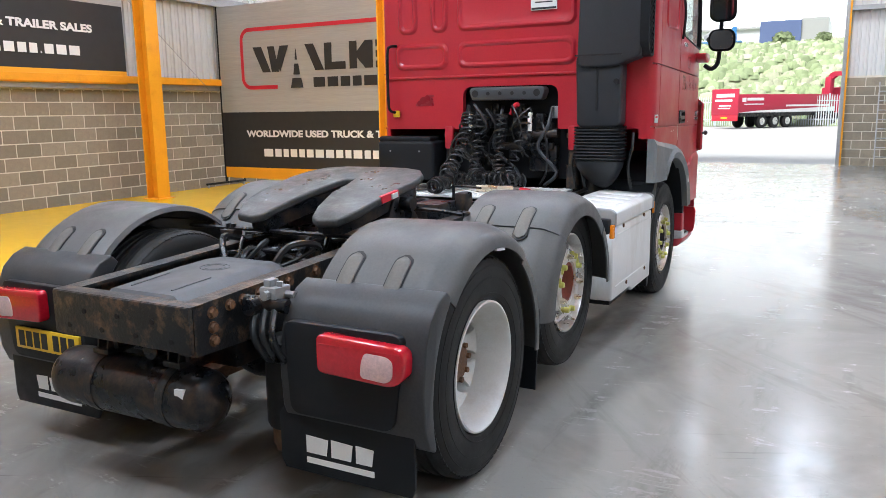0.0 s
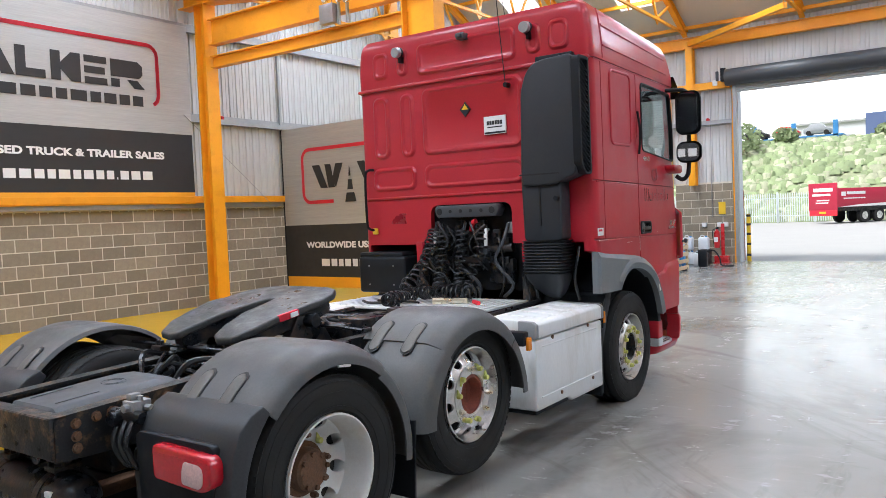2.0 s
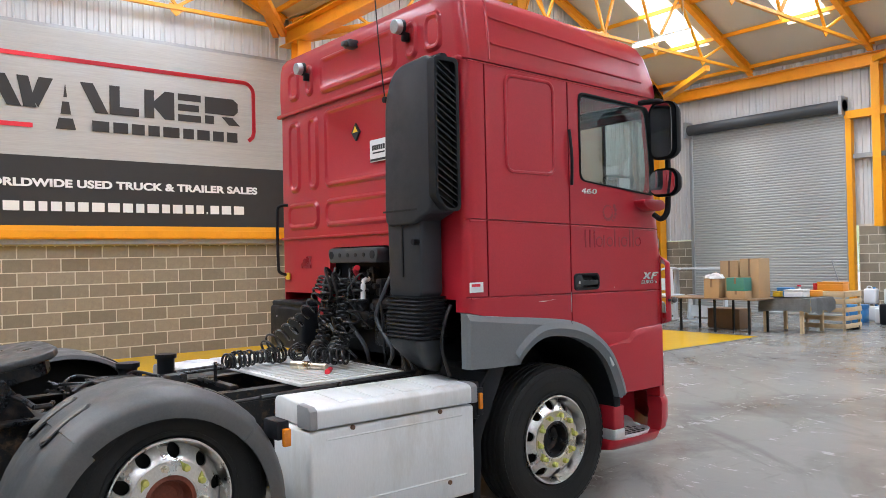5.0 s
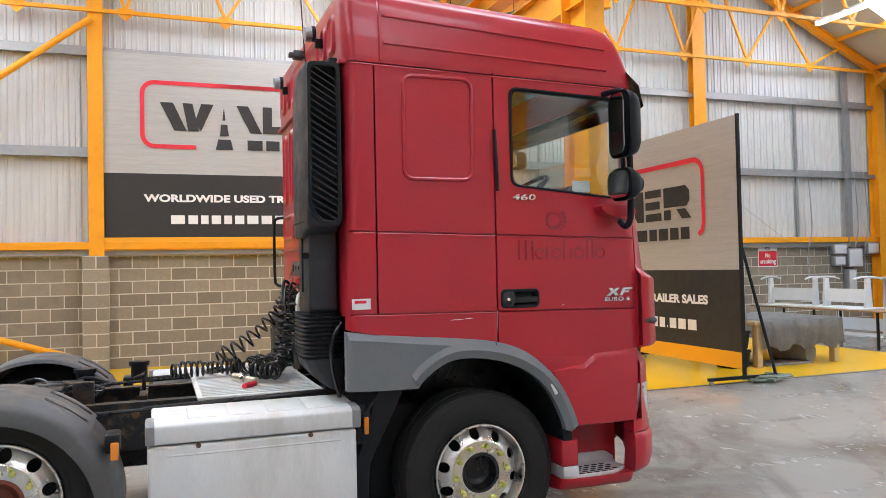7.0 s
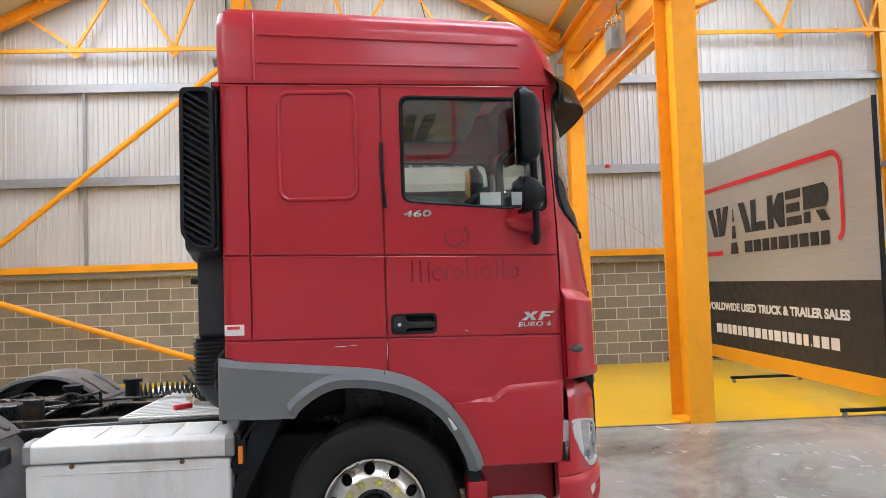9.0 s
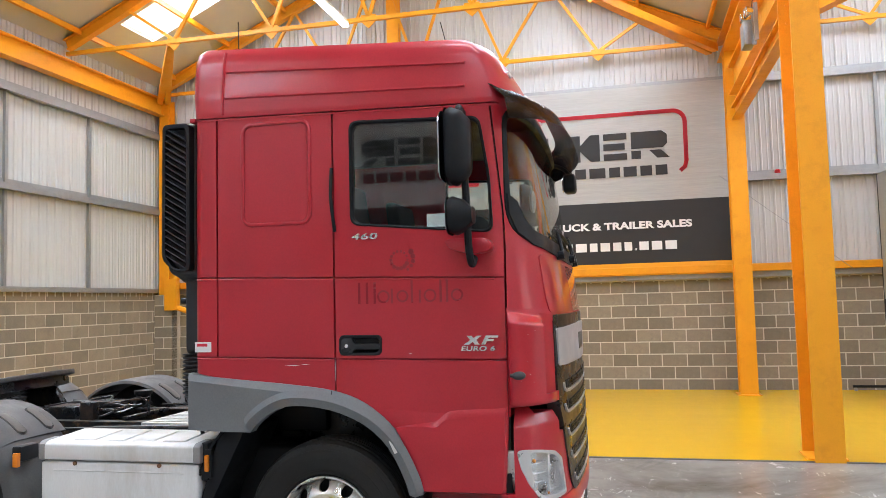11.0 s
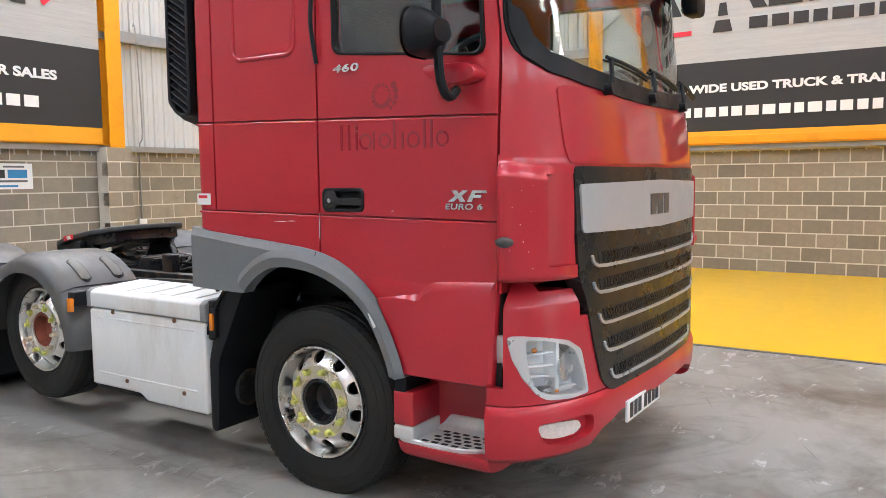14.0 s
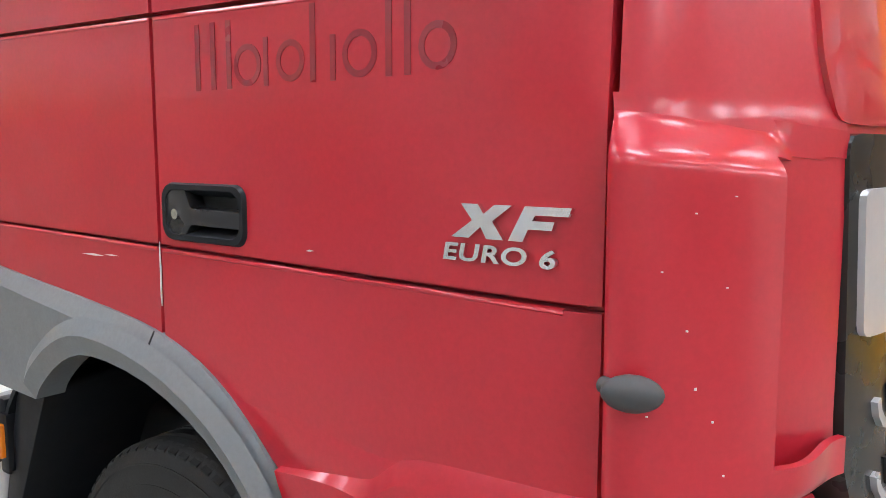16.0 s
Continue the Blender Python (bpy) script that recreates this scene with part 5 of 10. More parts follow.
for pts, s in ((LAMP, 1), (LAMP_M, -1)):
    glass = [(s * x, z) for x, z in LENS]
    lamp = place("headlamp", skin(0.55, 1.0, -0.006, 0.05, pts, "y", 0.7, 2.0, [glass]), CHROME_MATT, truck, 35)
    tagged(lamp, "clear headlamp with a silver bezel")
    place("lens", skin(0.55, 1.0, 0.002, 0.008, shrink(glass, -0.003), "y", 0.7, 2.0), LENS_GLASS, lamp, 35).visible_shadow = False
    place("lamp_bowl", skin(0.55, 1.0, 0.050, 0.065, shrink(pts, 0.012), "y", 0.6, 2.0), LAMP_BOWL, lamp, 35)
    # smooth main bowl towards the grille, stepped shelves towards the side
    for cx, cz, r in ((0.965, 0.80, 0.072), (1.035, 0.722, 0.036)):
        bm = bmesh.new()
        add_lathe(bm, [(r, 0.0), (r * 0.96, -0.006), (r * 0.8, -0.022), (r * 0.45, -0.036), (0.012, -0.04)], "y", (s * cx, corner_v(cx, cz) - 0.014, cz), 24)
        part("reflector", bm, CHROME, lamp)
    for k, (u0, u1, z) in enumerate(((1.02, 1.145, 0.868), (1.03, 1.14, 0.812), (1.05, 1.135, 0.765), (0.90, 1.10, 0.700))):
        bm = bmesh.new()
        va, vb = corner_v(u0, z), corner_v(u1, z)
        add_prism(bm, [(s * u0, va - 0.02), (s * u1, vb - 0.014), (s * u1, vb - 0.08), (s * u0, va - 0.08)], "z", z - 0.003, z + 0.004, 0.002)
        part("lamp_shelf", bm, LAMP_BOWL, lamp)
    bm = bmesh.new()
    add_prism(bm, [(s * 1.012, corner_v(1.012, 0.8) - 0.01), (s * 1.024, corner_v(1.024, 0.8) - 0.012), (s * 1.024, 1.20), (s * 1.012, 1.20)], "z", 0.70, 0.918)
    part("divider", bm, LAMP_BOWL, lamp)
    for cu, cz, r in ((1.105, 0.885, 0.013), (1.005, 0.690, 0.011)):
        bm = bmesh.new()
        bmesh.ops.create_uvsphere(bm, u_segments=12, v_segments=8, radius=r, matrix=Matrix.Translation((s * cu, corner_v(cu, cz) - 0.030, cz)) @ Matrix.Diagonal((1.5, 0.9, 0.9, 1)))
        part("indicator_bulb", bm, AMBER, lamp)
    bm = bmesh.new()
    add_prism(bm, [(s * 1.045, 0.684), (s * 1.115, 0.706), (s * 1.12, 0.722), (s * 1.04, 0.712)], "y", corner_v(1.08, 0.7) - 0.05, corner_v(1.08, 0.7) - 0.018)
    part("lamp_base", bm, STRAP_GREY, lamp)
for pts, s in ((FOG, 1), (FOG_M, -1)):
    f = place("fog_lamp", skin(0.36, 0.6, 0.020, 0.05, pts, "y", 0.7, 2.0), RED, truck, 35)
    place("lens", skin(0.36, 0.6, 0.006, 0.016, [(s * x, z) for x, z in FOG_LENS], "y", 0.7, 2.0), LENS_CLEAR, f, 35)
bm = bmesh.new()
add_box(bm, (-0.01, 1.438, 0.428), (0.505, 1.452, 0.536), 0.003)
plate = part("number_plate", bm, PLATE_W, truck, "white front number plate with dark characters")


def plate_bars(parent, x0, x1, y, z0, z1, axis_sign):
    n, gap = 7, (x1 - x0) / 60
    w = (x1 - x0) / 7.6
    for k in range(n):
        a = x0 + k * w + (w * 0.5 if k > 3 else 0)
        bm = bmesh.new()
        add_box(bm, (a + gap, min(y, y + axis_sign * 0.003), z0), (a + w - gap, max(y, y + axis_sign * 0.003), z1))
        part("plate_bar", bm, INK, parent, smooth=0)


plate_bars(plate, 0.015, 0.485, 1.451, 0.444, 0.520, 1)

# cab steps
for s in (-1, 1):
    bm = bmesh.new()
    add_box(bm, (min(s * 0.97, s * 1.228), 0.535, 0.468), (max(s * 0.97, s * 1.228), 0.652, 0.640), 0.014, 3)
    add_prism(bm, [(s * 0.86, 0.60), (s * 1.02, 0.60), (s * 0.965, 0.72), (s * 0.958, 0.95), (s * 0.99, 1.075), (s * 0.86, 1.075)], "z", 0.38, 0.76, 0.006)
    plan = [(0.86, 0.535), (1.195, 0.535), (1.232, 0.575), (1.240, 0.80), (1.236, 1.063), (0.86, 1.063)]
    rings = [[(s * (u - (q if u > 1 else 0)), v, z) for u, v in round_poly(plan, 0.03, 3)] for z, q in ((0.300, 0.12), (0.312, 0.05), (0.335, 0.020), (0.375, 0.0), (0.390, 0.0))]
    add_loft(bm, rings)
    part("step_well", bm, RED, truck)
    bm = bmesh.new()
    tread = round_poly([(0.93, 0.542), (1.192, 0.542), (1.226, 0.58), (1.233, 0.80), (1.222, 0.93), (1.15, 1.045), (1.06, 1.058), (0.93, 1.058)], 0.03, 3)
    add_prism(bm, [(s * u, v) for u, v in tread], "z", 0.388, 0.404, 0.006)
    add_tube(bm, smooth_path([(s * 1.19, 0.552, 0.404), (s * 1.216, 0.59, 0.404), (s * 1.222, 0.80, 0.404), (s * 1.211, 0.925, 0.404), (s * 1.145, 1.036, 0.404), (s * 1.06, 1.048, 0.404)], 4), 0.009, 6)
    add_box(bm, (min(s * 0.98, s * 1.231), 0.538, 0.400), (max(s * 0.98, s * 1.231), 0.655, 0.470), 0.012, 3)
    add_prism(bm, round_poly([(s * 0.955, 0.402), (s * 0.955, 0.478), (s * 0.972, 0.478), (s * 0.990, 0.425), (s * 1.02, 0.402)], 0.012, 3), "y", 0.64, 1.056)
    step = part("step_plate", bm, TREADPLATE, truck, "pale metal cab step with punched holes")
    # black pads paint the dark inside the punched holes
    bm = bmesh.new()
    add_prism(bm, rr_pts(-0.012, -0.019, 0.012, 0.019, 0.011, 3), "z", 0.4030, 0.4052)
    hole = bm_mesh(bm, "hole")
    for r in range(5):
        for c in range(5):
            ob = place("hole", hole, MESH_GAP_BLK, step, 0)
            ob.location = (s * (1.025 + r * 0.041), 0.715 + c * 0.056 + (0.028 if r % 2 else 0) - (0.02 if r > 3 else 0), 0)

# sun visor
bm = bmesh.new()
top_r, low_r = [], []
for a in np.linspace(-1, 1, 33):
    u = a * 1.265
    top_r.append((u, 1.270 - 0.215 * a ** 4, 3.025))
    low_r.append((u * 1.01, 1.455 - 0.03 * a * a - 0.25 * a ** 4, 2.865 - 0.055 * a ** 4))
mid_r = [tuple((Vector(p) + Vector(q)) / 2 + Vector((0, 0.035, 0.02))) for p, q in zip(top_r, low_r)]
vs = [[bm.verts.new(p) for p in r] for r in (top_r, mid_r, low_r)]
for a, b in zip(vs, vs[1:]):
    for k in range(len(a) - 1):
        bm.faces.new((a[k], a[k + 1], b[k + 1], b[k]))
bmesh.ops.solidify(bm, geom=bm.faces[:], thickness=0.018)
part("sun_visor", bm, VISOR, truck, "dark smoked sun visor above the windscreen", 40)
for x, m in ((0.98, PLATE_W), (-0.98, PLATE_W), (0.4, PLATE_W), (-0.4, PLATE_W)):
    bm = bmesh.new()
    v = nose(3.235) - 0.05 * (x / 1.2) ** 2
    add_box(bm, (x - 0.04, v - 0.03, 3.126), (x + 0.04, v + 0.014, 3.156), 0.01)
    part("roof_marker_lamp", bm, m, truck)

# mirrors: arm, two housings and glass on each side
for s in (-1, 1):
    bm = bmesh.new()
    arm = smooth_path([(s * 1.30, 0.96, 2.03), (s * 1.36, 0.96, 1.995), (s * 1.41, 0.96, 2.03), (s * 1.43, 0.955, 2.12), (s * 1.44, 0.95, 2.40), (s * 1.44, 0.93, 2.78), (s * 1.42, 0.92, 2.845), (s * 1.36, 0.91, 2.865), (s * 1.23, 0.90, 2.87)], 6)
    add_tube(bm, arm, 0.021, 10)
    arm_ob = part("mirror_arm", bm, BLACK_PL, truck)
    bm = bmesh.new()
    add_prism(bm, round_poly([(0.79, 2.14), (1.05, 2.14), (1.07, 2.07), (0.96, 2.05), (0.83, 2.08)], 0.05, 4), "x", *sorted((s * 1.22, s * 1.33)), 0.02)
    part("mirror_bracket", bm, RED, arm_ob)
    for z0, z1, name in ((2.42, 2.84, "main_mirror"), (2.15, 2.355, "wide_mirror")):
        bm = bmesh.new()
        rings = []
        for k, (d, q) in enumerate(((0.0, 0.0), (0.0, 0.012), (0.03, 0.0), (0.085, 0.02), (0.12, 0.06), (0.13, 0.10))):
            q = min(q, (z1 - z0) * 0.28)
            ring = rr_pts(s * 1.46 - 0.12 + q, z0 + q, s * 1.46 + 0.12 - q, z1 - q, min(max(0.075 - q * 0.4, 0.03), (z1 - z0 - 2 * q) * 0.44), 5)
            rings.append([(x, 0.865 + d, z) for x, z in ring])
        vs = [[bm.verts.new(p) for p in r] for r in rings]
        n = len(vs[0])
        for a, b in zip(vs, vs[1:]):
            for k in range(n):
                bm.faces.new((a[k], a[(k + 1) % n], b[(k + 1) % n], b[k]))
        bm.faces.new(vs[-1])
        bm.faces.new(vs[0])
        hous = part(name, bm, BLACK_PL, truck, "black mirror housing on the door post", 50)
        bm = bmesh.new()
        add_prism(bm, rr_pts(s * 1.46 - 0.10, z0 + 0.018, s * 1.46 + 0.10, z1 - 0.018, 0.06), "y", 0.857, 0.864)
        bmesh.ops.rotate(bm, verts=bm.verts[:], cent=(s * 1.46, 0.86, 0), matrix=Matrix.Rotation(radians(s * (-9 if name == "main_mirror" else 8)), 3, "Z"))
        bmesh.ops.translate(bm, verts=bm.verts[:], vec=(0, -0.012, 0))
        part("mirror_glass", bm, MIRROR_DARKENED if name == "main_mirror" else MIRROR, hous, smooth=0)
bm = bmesh.new()
add_tube(bm, smooth_path([(-0.97, 1.20, 2.91), (-0.96, 1.28, 2.88), (-0.96, 1.34, 2.82)]), 0.016, 8)
add_prism(bm, rr_pts(-1.06, 2.665, -0.86, 2.825, 0.05), "y", 1.29, 1.39, 0.025)
fm = part("front_mirror", bm, BLACK_PL, truck)
bm = bmesh.new()
add_prism(bm, rr_pts(-1.045, 2.68, -0.875, 2.81, 0.04), "y", 1.282, 1.289)
part("mirror_glass", bm, MIRROR, fm, smooth=0)

# door handles
for s in (-1, 1):
    bm = bmesh.new()
    rings = []
    for d, q in ((1.236, 0.0), (1.246, 0.004), (1.246, 0.014), (1.222, 0.024), (1.20, 0.03)):
        rings.append([(s * d, *p) for p in rr_pts(0.125 + q, 1.492 + q, 0.392 - q, 1.612 - q, 0.03)])
    vs = [[bm.verts.new(p) for p in r] for r in rings]
    n = len(vs[0])
    for a, b in zip(vs, vs[1:]):
        for k in range(n):
            bm.faces.new((a[k], a[(k + 1) % n], b[(k + 1) % n], b[k]))
    bm.faces.new(vs[-1])
    hd = part("door_handle", bm, BLACK_PL, truck, "recessed black door handle")
    # black sheet paints the shade at the back of the handle recess
    bm = bmesh.new()
    add_box(bm, (min(s * 1.201, s * 1.206), 0.16, 1.52), (max(s * 1.201, s * 1.206), 0.36, 1.59))
    part("hollow", bm, MESH_GAP_BLK, hd, smooth=0)
    bm = bmesh.new()
    add_prism(bm, round_poly([(0.140, 1.508), (0.205, 1.506), (0.222, 1.528), (0.378, 1.527), (0.378, 1.560), (0.222, 1.561), (0.205, 1.598), (0.140, 1.598)], 0.008, 3), "x", *sorted((s * 1.205, s * 1.2435)), 0.005)
    part("grip", bm, HANDLE_BLK, hd)
    bm = bmesh.new()
    add_cyl(bm, (s * 1.24, 0.175, 1.548), (s * 1.249, 0.175, 1.548), 0.011, 12)
    part("lock", bm, CHROME, hd)

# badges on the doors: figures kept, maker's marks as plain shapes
for s in (-1, 1):
    turn = pose(0, 0, 0, 90, 0, 90) if s > 0 else pose(0, 0, 0, 90, 0, -90)
    for txt, v, z, h, w in (("460", 0.215, 2.168, 0.036, 0.16), ("EURO 6", 0.86, 1.514, 0.026, 0.19)):
        m = letters(txt, h, 0.008, h * 0.035, 1.08, w)
        for q in m.vertices:
            q.co.x += q.co.y * 0.2
        if s > 0:
            m.transform(Matrix.Translation((1.243, v, z)) @ turn)
        else:
            m.transform(Matrix.Translation((-1.243, v + w, z)) @ turn)
        place("badge_text", m, CHROME, truck, 0)
    ex_mark = [(0.0, 0.0), (0.032, 0.0), (0.053, 0.017), (0.063, 0.0), (0.092, 0.0), (0.073, 0.026), (0.106, 0.05), (0.077, 0.05), (0.058, 0.036), (0.048, 0.05), (0.018, 0.05), (0.038, 0.026)]
    ef_mark = [(0.100, 0.0), (0.124, 0.0), (0.133, 0.018), (0.170, 0.018), (0.174, 0.030), (0.139, 0.030), (0.144, 0.038), (0.195, 0.038), (0.20, 0.05), (0.127, 0.05)]
    for pts in (ex_mark, ef_mark):
        bm = bmesh.new()
        add_prism(bm, [((0.875 + x) if s > 0 else (1.065 - x), 1.548 + z) for x, z in pts], "x", *sorted((s * 1.236, s * 1.247)))
        part("model_mark", bm, CHROME, truck, "chrome model mark", 0)
# ghost of a removed sign on the doors: plain strokes, loops and a ring of dots
for s in (-1, 1):
    bm = bmesh.new()
    for v, z, w, h, tilt in ((0.250, 1.79, 0.014, 0.125, 0), (0.298, 1.79, 0.014, 0.125, 0), (0.345, 1.79, 0.014, 0.125, 0), (0.450, 1.79, 0.012, 0.085, 0),
                       (0.570, 1.79, 0.013, 0.130, 0), (0.618, 1.79, 0.012, 0.075, 0), (0.740, 1.79, 0.013, 0.130, 0), (0.778, 1.79, 0.013, 0.130, 0)):
        v = v if s > 0 else 1.14 - v - w
        add_prism(bm, [(v, z), (v + w, z), (v + w + tilt, z + h), (v + tilt, z + h)], "x", *sorted((s * 1.236, s * 1.2388)))
    for v, z, r in ((0.405, 1.830, 0.038), (0.684, 1.830, 0.038), (0.520, 1.830, 0.036), (0.842, 1.830, 0.036)):
        v = v if s > 0 else 1.14 - v
        ring = [[(s * x, v + q * math.cos(a), z + q * math.sin(a)) for a in np.linspace(0, math.tau, 20, endpoint=False)] for x, q in ((1.236, r), (1.2387, r), (1.2387, r - 0.011), (1.236, r - 0.011))]
        add_loft(bm, ring, caps=False)
    for k in range(14):
        a = k * math.tau / 14
        r = 0.006 + 0.0006 * k
        add_cyl(bm, (s * 1.236, 0.505 + 0.05 * math.cos(a), 2.04 + 0.05 * math.sin(a)), (s * 1.2388, 0.505 + 0.05 * math.cos(a), 2.04 + 0.05 * math.sin(a)), r, 10)
    for k in range(5):
        a = radians(-55 + 22 * k)
        add_cyl(bm, (s * 1.236, 0.51 + 0.08 * math.cos(a), 2.045 + 0.075 * math.sin(a)), (s * 1.2388, 0.51 + 0.08 * math.cos(a), 2.045 + 0.075 * math.sin(a)), 0.009 + 0.002 * k, 10)
    part("sign_ghost", bm, RED_FADED, truck, "darker red ghost of a removed sign", 0)
# ghost of a sign on the rear wall
for x, z, w, h in ((-0.90, 1.675, 0.20, 0.05), (-0.86, 1.72, 0.15, 0.035), (-0.80, 1.755, 0.10, 0.02)):
    bm = bmesh.new()
    add_prism(bm, round_poly([(x, z), (x + w, z), (x + w * 0.9, z + h), (x + w * 0.15, z + h)], 0.02, 3), "y", -0.8325, -0.8295)
    part("sign_ghost", bm, RED_FADED, truck, "darker red ghost of a removed sign", 0)
# stickers
bm = bmesh.new()
add_box(bm, (1.236, -0.815, 1.52), (1.2392, -0.705, 1.582))
st = part("sticker", bm, WHITE_INK, truck, "small white sticker with red and black marks", 0)
bm = bmesh.new()
add_box(bm, (1.2385, -0.80, 1.555), (1.2402, -0.73, 1.572))
part("sticker_marks", bm, RED_INK, st, smooth=0)
bm = bmesh.new()
add_box(bm, (0.215, -0.853, 2.43), (0.435, -0.8375, 2.585))
st = part("sticker", bm, WHITE_INK, truck, "white dealer sticker with dark bars", 0)
bm = bmesh.new()
for k in range(6):
    add_box(bm, (0.245 + k * 0.027, -0.8545, 2.51), (0.267 + k * 0.027, -0.852, 2.545))
add_box(bm, (0.25, -0.8545, 2.485), (0.40, -0.852, 2.495))
add_box(bm, (0.22, -0.8545, 2.434), (0.43, -0.852, 2.45))
part("sticker_marks", bm, INK, st, smooth=0)
bm = bmesh.new()
add_prism(bm, [(0.02, 2.61), (0.075, 2.675), (0.02, 2.74), (-0.035, 2.675)], "y", -0.852, -0.8375)
st = part("sticker", bm, INK, truck, "black and yellow diamond warning sticker", 0)
bm = bmesh.new()
add_prism(bm, [(-0.015, 2.672), (0.055, 2.672), (0.02, 2.72)], "y", -0.8535, -0.851)
part("sticker_marks", bm, PLATE_Y, st, smooth=0)
# paint chips
for v, z, w, h in ((-0.22, 1.435, 0.10, 0.004), (-0.12, 1.44, 0.06, 0.003), (0.0985, 1.37, 0.004, 0.115), (0.55, 1.50, 0.02, 0.003), (0.70, 0.86, 0.003, 0.03), (0.76, 0.83, 0.003, 0.02), (0.86, 0.80, 0.004, 0.012)):
    bm = bmesh.new()
    add_prism(bm, [(v, z), (v + w * 0.6, z - h * 0.2), (v + w, z + h * 0.5), (v + w * 0.5, z + h)], "x", 1.236, 1.2386)
    part("paint_chip", bm, WHITE_INK, truck, "pale chip in the paint", 0)

# ---- wheels ----
def wheel_parts(kind):
    """The tyre, rim and hub meshes of a wheel, axis along x, outer side towards +x."""
    half = [(0.296, 0.125), (0.315, 0.146), (0.36, 0.157), (0.42, 0.158), (0.462, 0.150), (0.486, 0.137), (0.498, 0.124), (0.503, 0.108), (0.505, 0.082),
            (0.492, 0.078), (0.492, 0.068), (0.506, 0.064), (0.507, 0.030), (0.493, 0.026), (0.493, 0.016), (0.507, 0.012)]
    prof = half + [(r, -x) for r, x in half[::-1]]
    bm = bmesh.new()
    add_lathe(bm, prof + [(0.28, -0.10), (0.28, 0.10)], "x", (0, 0, 0), 72, closed=True)
    for k in range(72):
        a = k * math.tau / 72
        for sx in (1, -1):
            m = Matrix.Rotation(a, 4, "X") @ Matrix.Translation((sx * 0.122, 0, 0.489))
            vs = [bm.verts.new(m @ Vector(p)) for p in ((-0.012, -0.014, 0.014), (0.018, -0.014, 0.0), (0.018, 0.014, 0.0), (-0.012, 0.014, 0.014), (-0.012, -0.014, -0.02), (0.012, -0.014, -0.03), (0.012, 0.014, -0.03), (-0.012, 0.014, -0.02))]
            if sx < 0:
                for v in vs:
                    v.co.x = -0.244 - v.co.x
            for q in ((0, 1, 2, 3), (0, 4, 5, 1), (3, 2, 6, 7), (1, 5, 6, 2)):
                bm.faces.new([vs[i] for i in q])
    for r in (0.335, 0.405, 0.455):
        add_tube(bm, [(0.1575 if r < 0.45 else 0.152, r * math.cos(a), r * math.sin(a)) for a in np.linspace(0, math.tau, 48, endpoint=False)], 0.0025, 4, True)
    tyre = bm_mesh(bm, "tyre")
    if kind == "drive":
        disc = [(0.272, -0.015), (0.250, -0.04), (0.215, -0.070), (0.195, -0.078), (0.095, -0.078), (0.095, -0.092), (0.20, -0.092), (0.222, -0.082), (0.258, -0.052), (0.272, -0.03)]
        lip = [(0.300, 0.135), (0.299, 0.148), (0.290, 0.150), (0.284, 0.140), (0.279, 0.10), (0.268, 0.05), (0.266, -0.02), (0.268, -0.10), (0.280, -0.125), (0.296, -0.14), (0.296, 0.11)]
    else:
        disc = [(0.272, 0.060), (0.255, 0.092), (0.225, 0.120), (0.200, 0.136), (0.19, 0.140), (0.125, 0.140), (0.125, 0.126), (0.19, 0.126), (0.215, 0.112), (0.245, 0.084), (0.262, 0.055)]
        lip = [(0.300, 0.135), (0.299, 0.148), (0.290, 0.150), (0.283, 0.138), (0.277, 0.10), (0.268, 0.06), (0.266, -0.02), (0.268, -0.10), (0.280, -0.125), (0.296, -0.14), (0.296, 0.11)]
    bm = bmesh.new()
    add_lathe(bm, disc, "x", (0, 0, 0), 60, closed=True)
    disc_mesh = bm_mesh(bm)
    bm = bmesh.new()
    for k in range(10):
        a = (k + 0.5) * math.tau / 10
        y, z = 0.236 * math.cos(a), 0.236 * math.sin(a)
        add_cyl(bm, (-0.3, y, z), (0.3, y, z), 0.033, 14)
    disc_mesh = carve(disc_mesh, [("DIFFERENCE", bm_mesh(bm))])
    bm = bmesh.new()
    bm.from_mesh(disc_mesh)
    add_lathe(bm, lip, "x", (0, 0, 0), 60, closed=True)
    rim = bm_mesh(bm, "rim")
    bm = bmesh.new()
    if kind == "drive":
        add_lathe(bm, [(0.138, -0.078), (0.138, -0.06), (0.112, -0.055), (0.104, 0.0), (0.09, 0.015), (0.05, 0.02), (0.001, 0.02)], "x", (0, 0, 0), 32)
        for k in range(8):
            a = k * math.tau / 8
            add_cyl(bm, (0.012, 0.085 * math.cos(a), 0.085 * math.sin(a)), (0.03, 0.085 * math.cos(a), 0.085 * math.sin(a)), 0.014, 6)
    else:
        add_lathe(bm, [(0.126, 0.03), (0.126, 0.132), (0.105, 0.138), (0.095, 0.115), (0.085, 0.07), (0.06, 0.055), (0.001, 0.055)], "x", (0, 0, 0), 32)
    hub = bm_mesh(bm, "hub")
    bm = bmesh.new()
    add_lathe(bm, [(0.195, 0.139), (0.195, 0.1455), (0.132, 0.1455), (0.132, 0.139)], "x", (0, 0, 0), 48, closed=True)
    ring = bm_mesh(bm, "nut_ring")
    return tyre, rim, hub, ring


bm = bmesh.new()
add_cyl(bm, (0, 0, 0), (0.03, 0, 0), 0.019, 10, 0.016, 0.004)
add_prism(bm, [(-0.012, 0.012), (0.012, 0.012), (0.0, 0.042)], "x", 0.0, 0.012)
COVER_MESH = bm_mesh(bm, "nut_cover")
bm = bmesh.new()
add_cyl(bm, (0, 0, 0), (0.026, 0, 0), 0.018, 6)
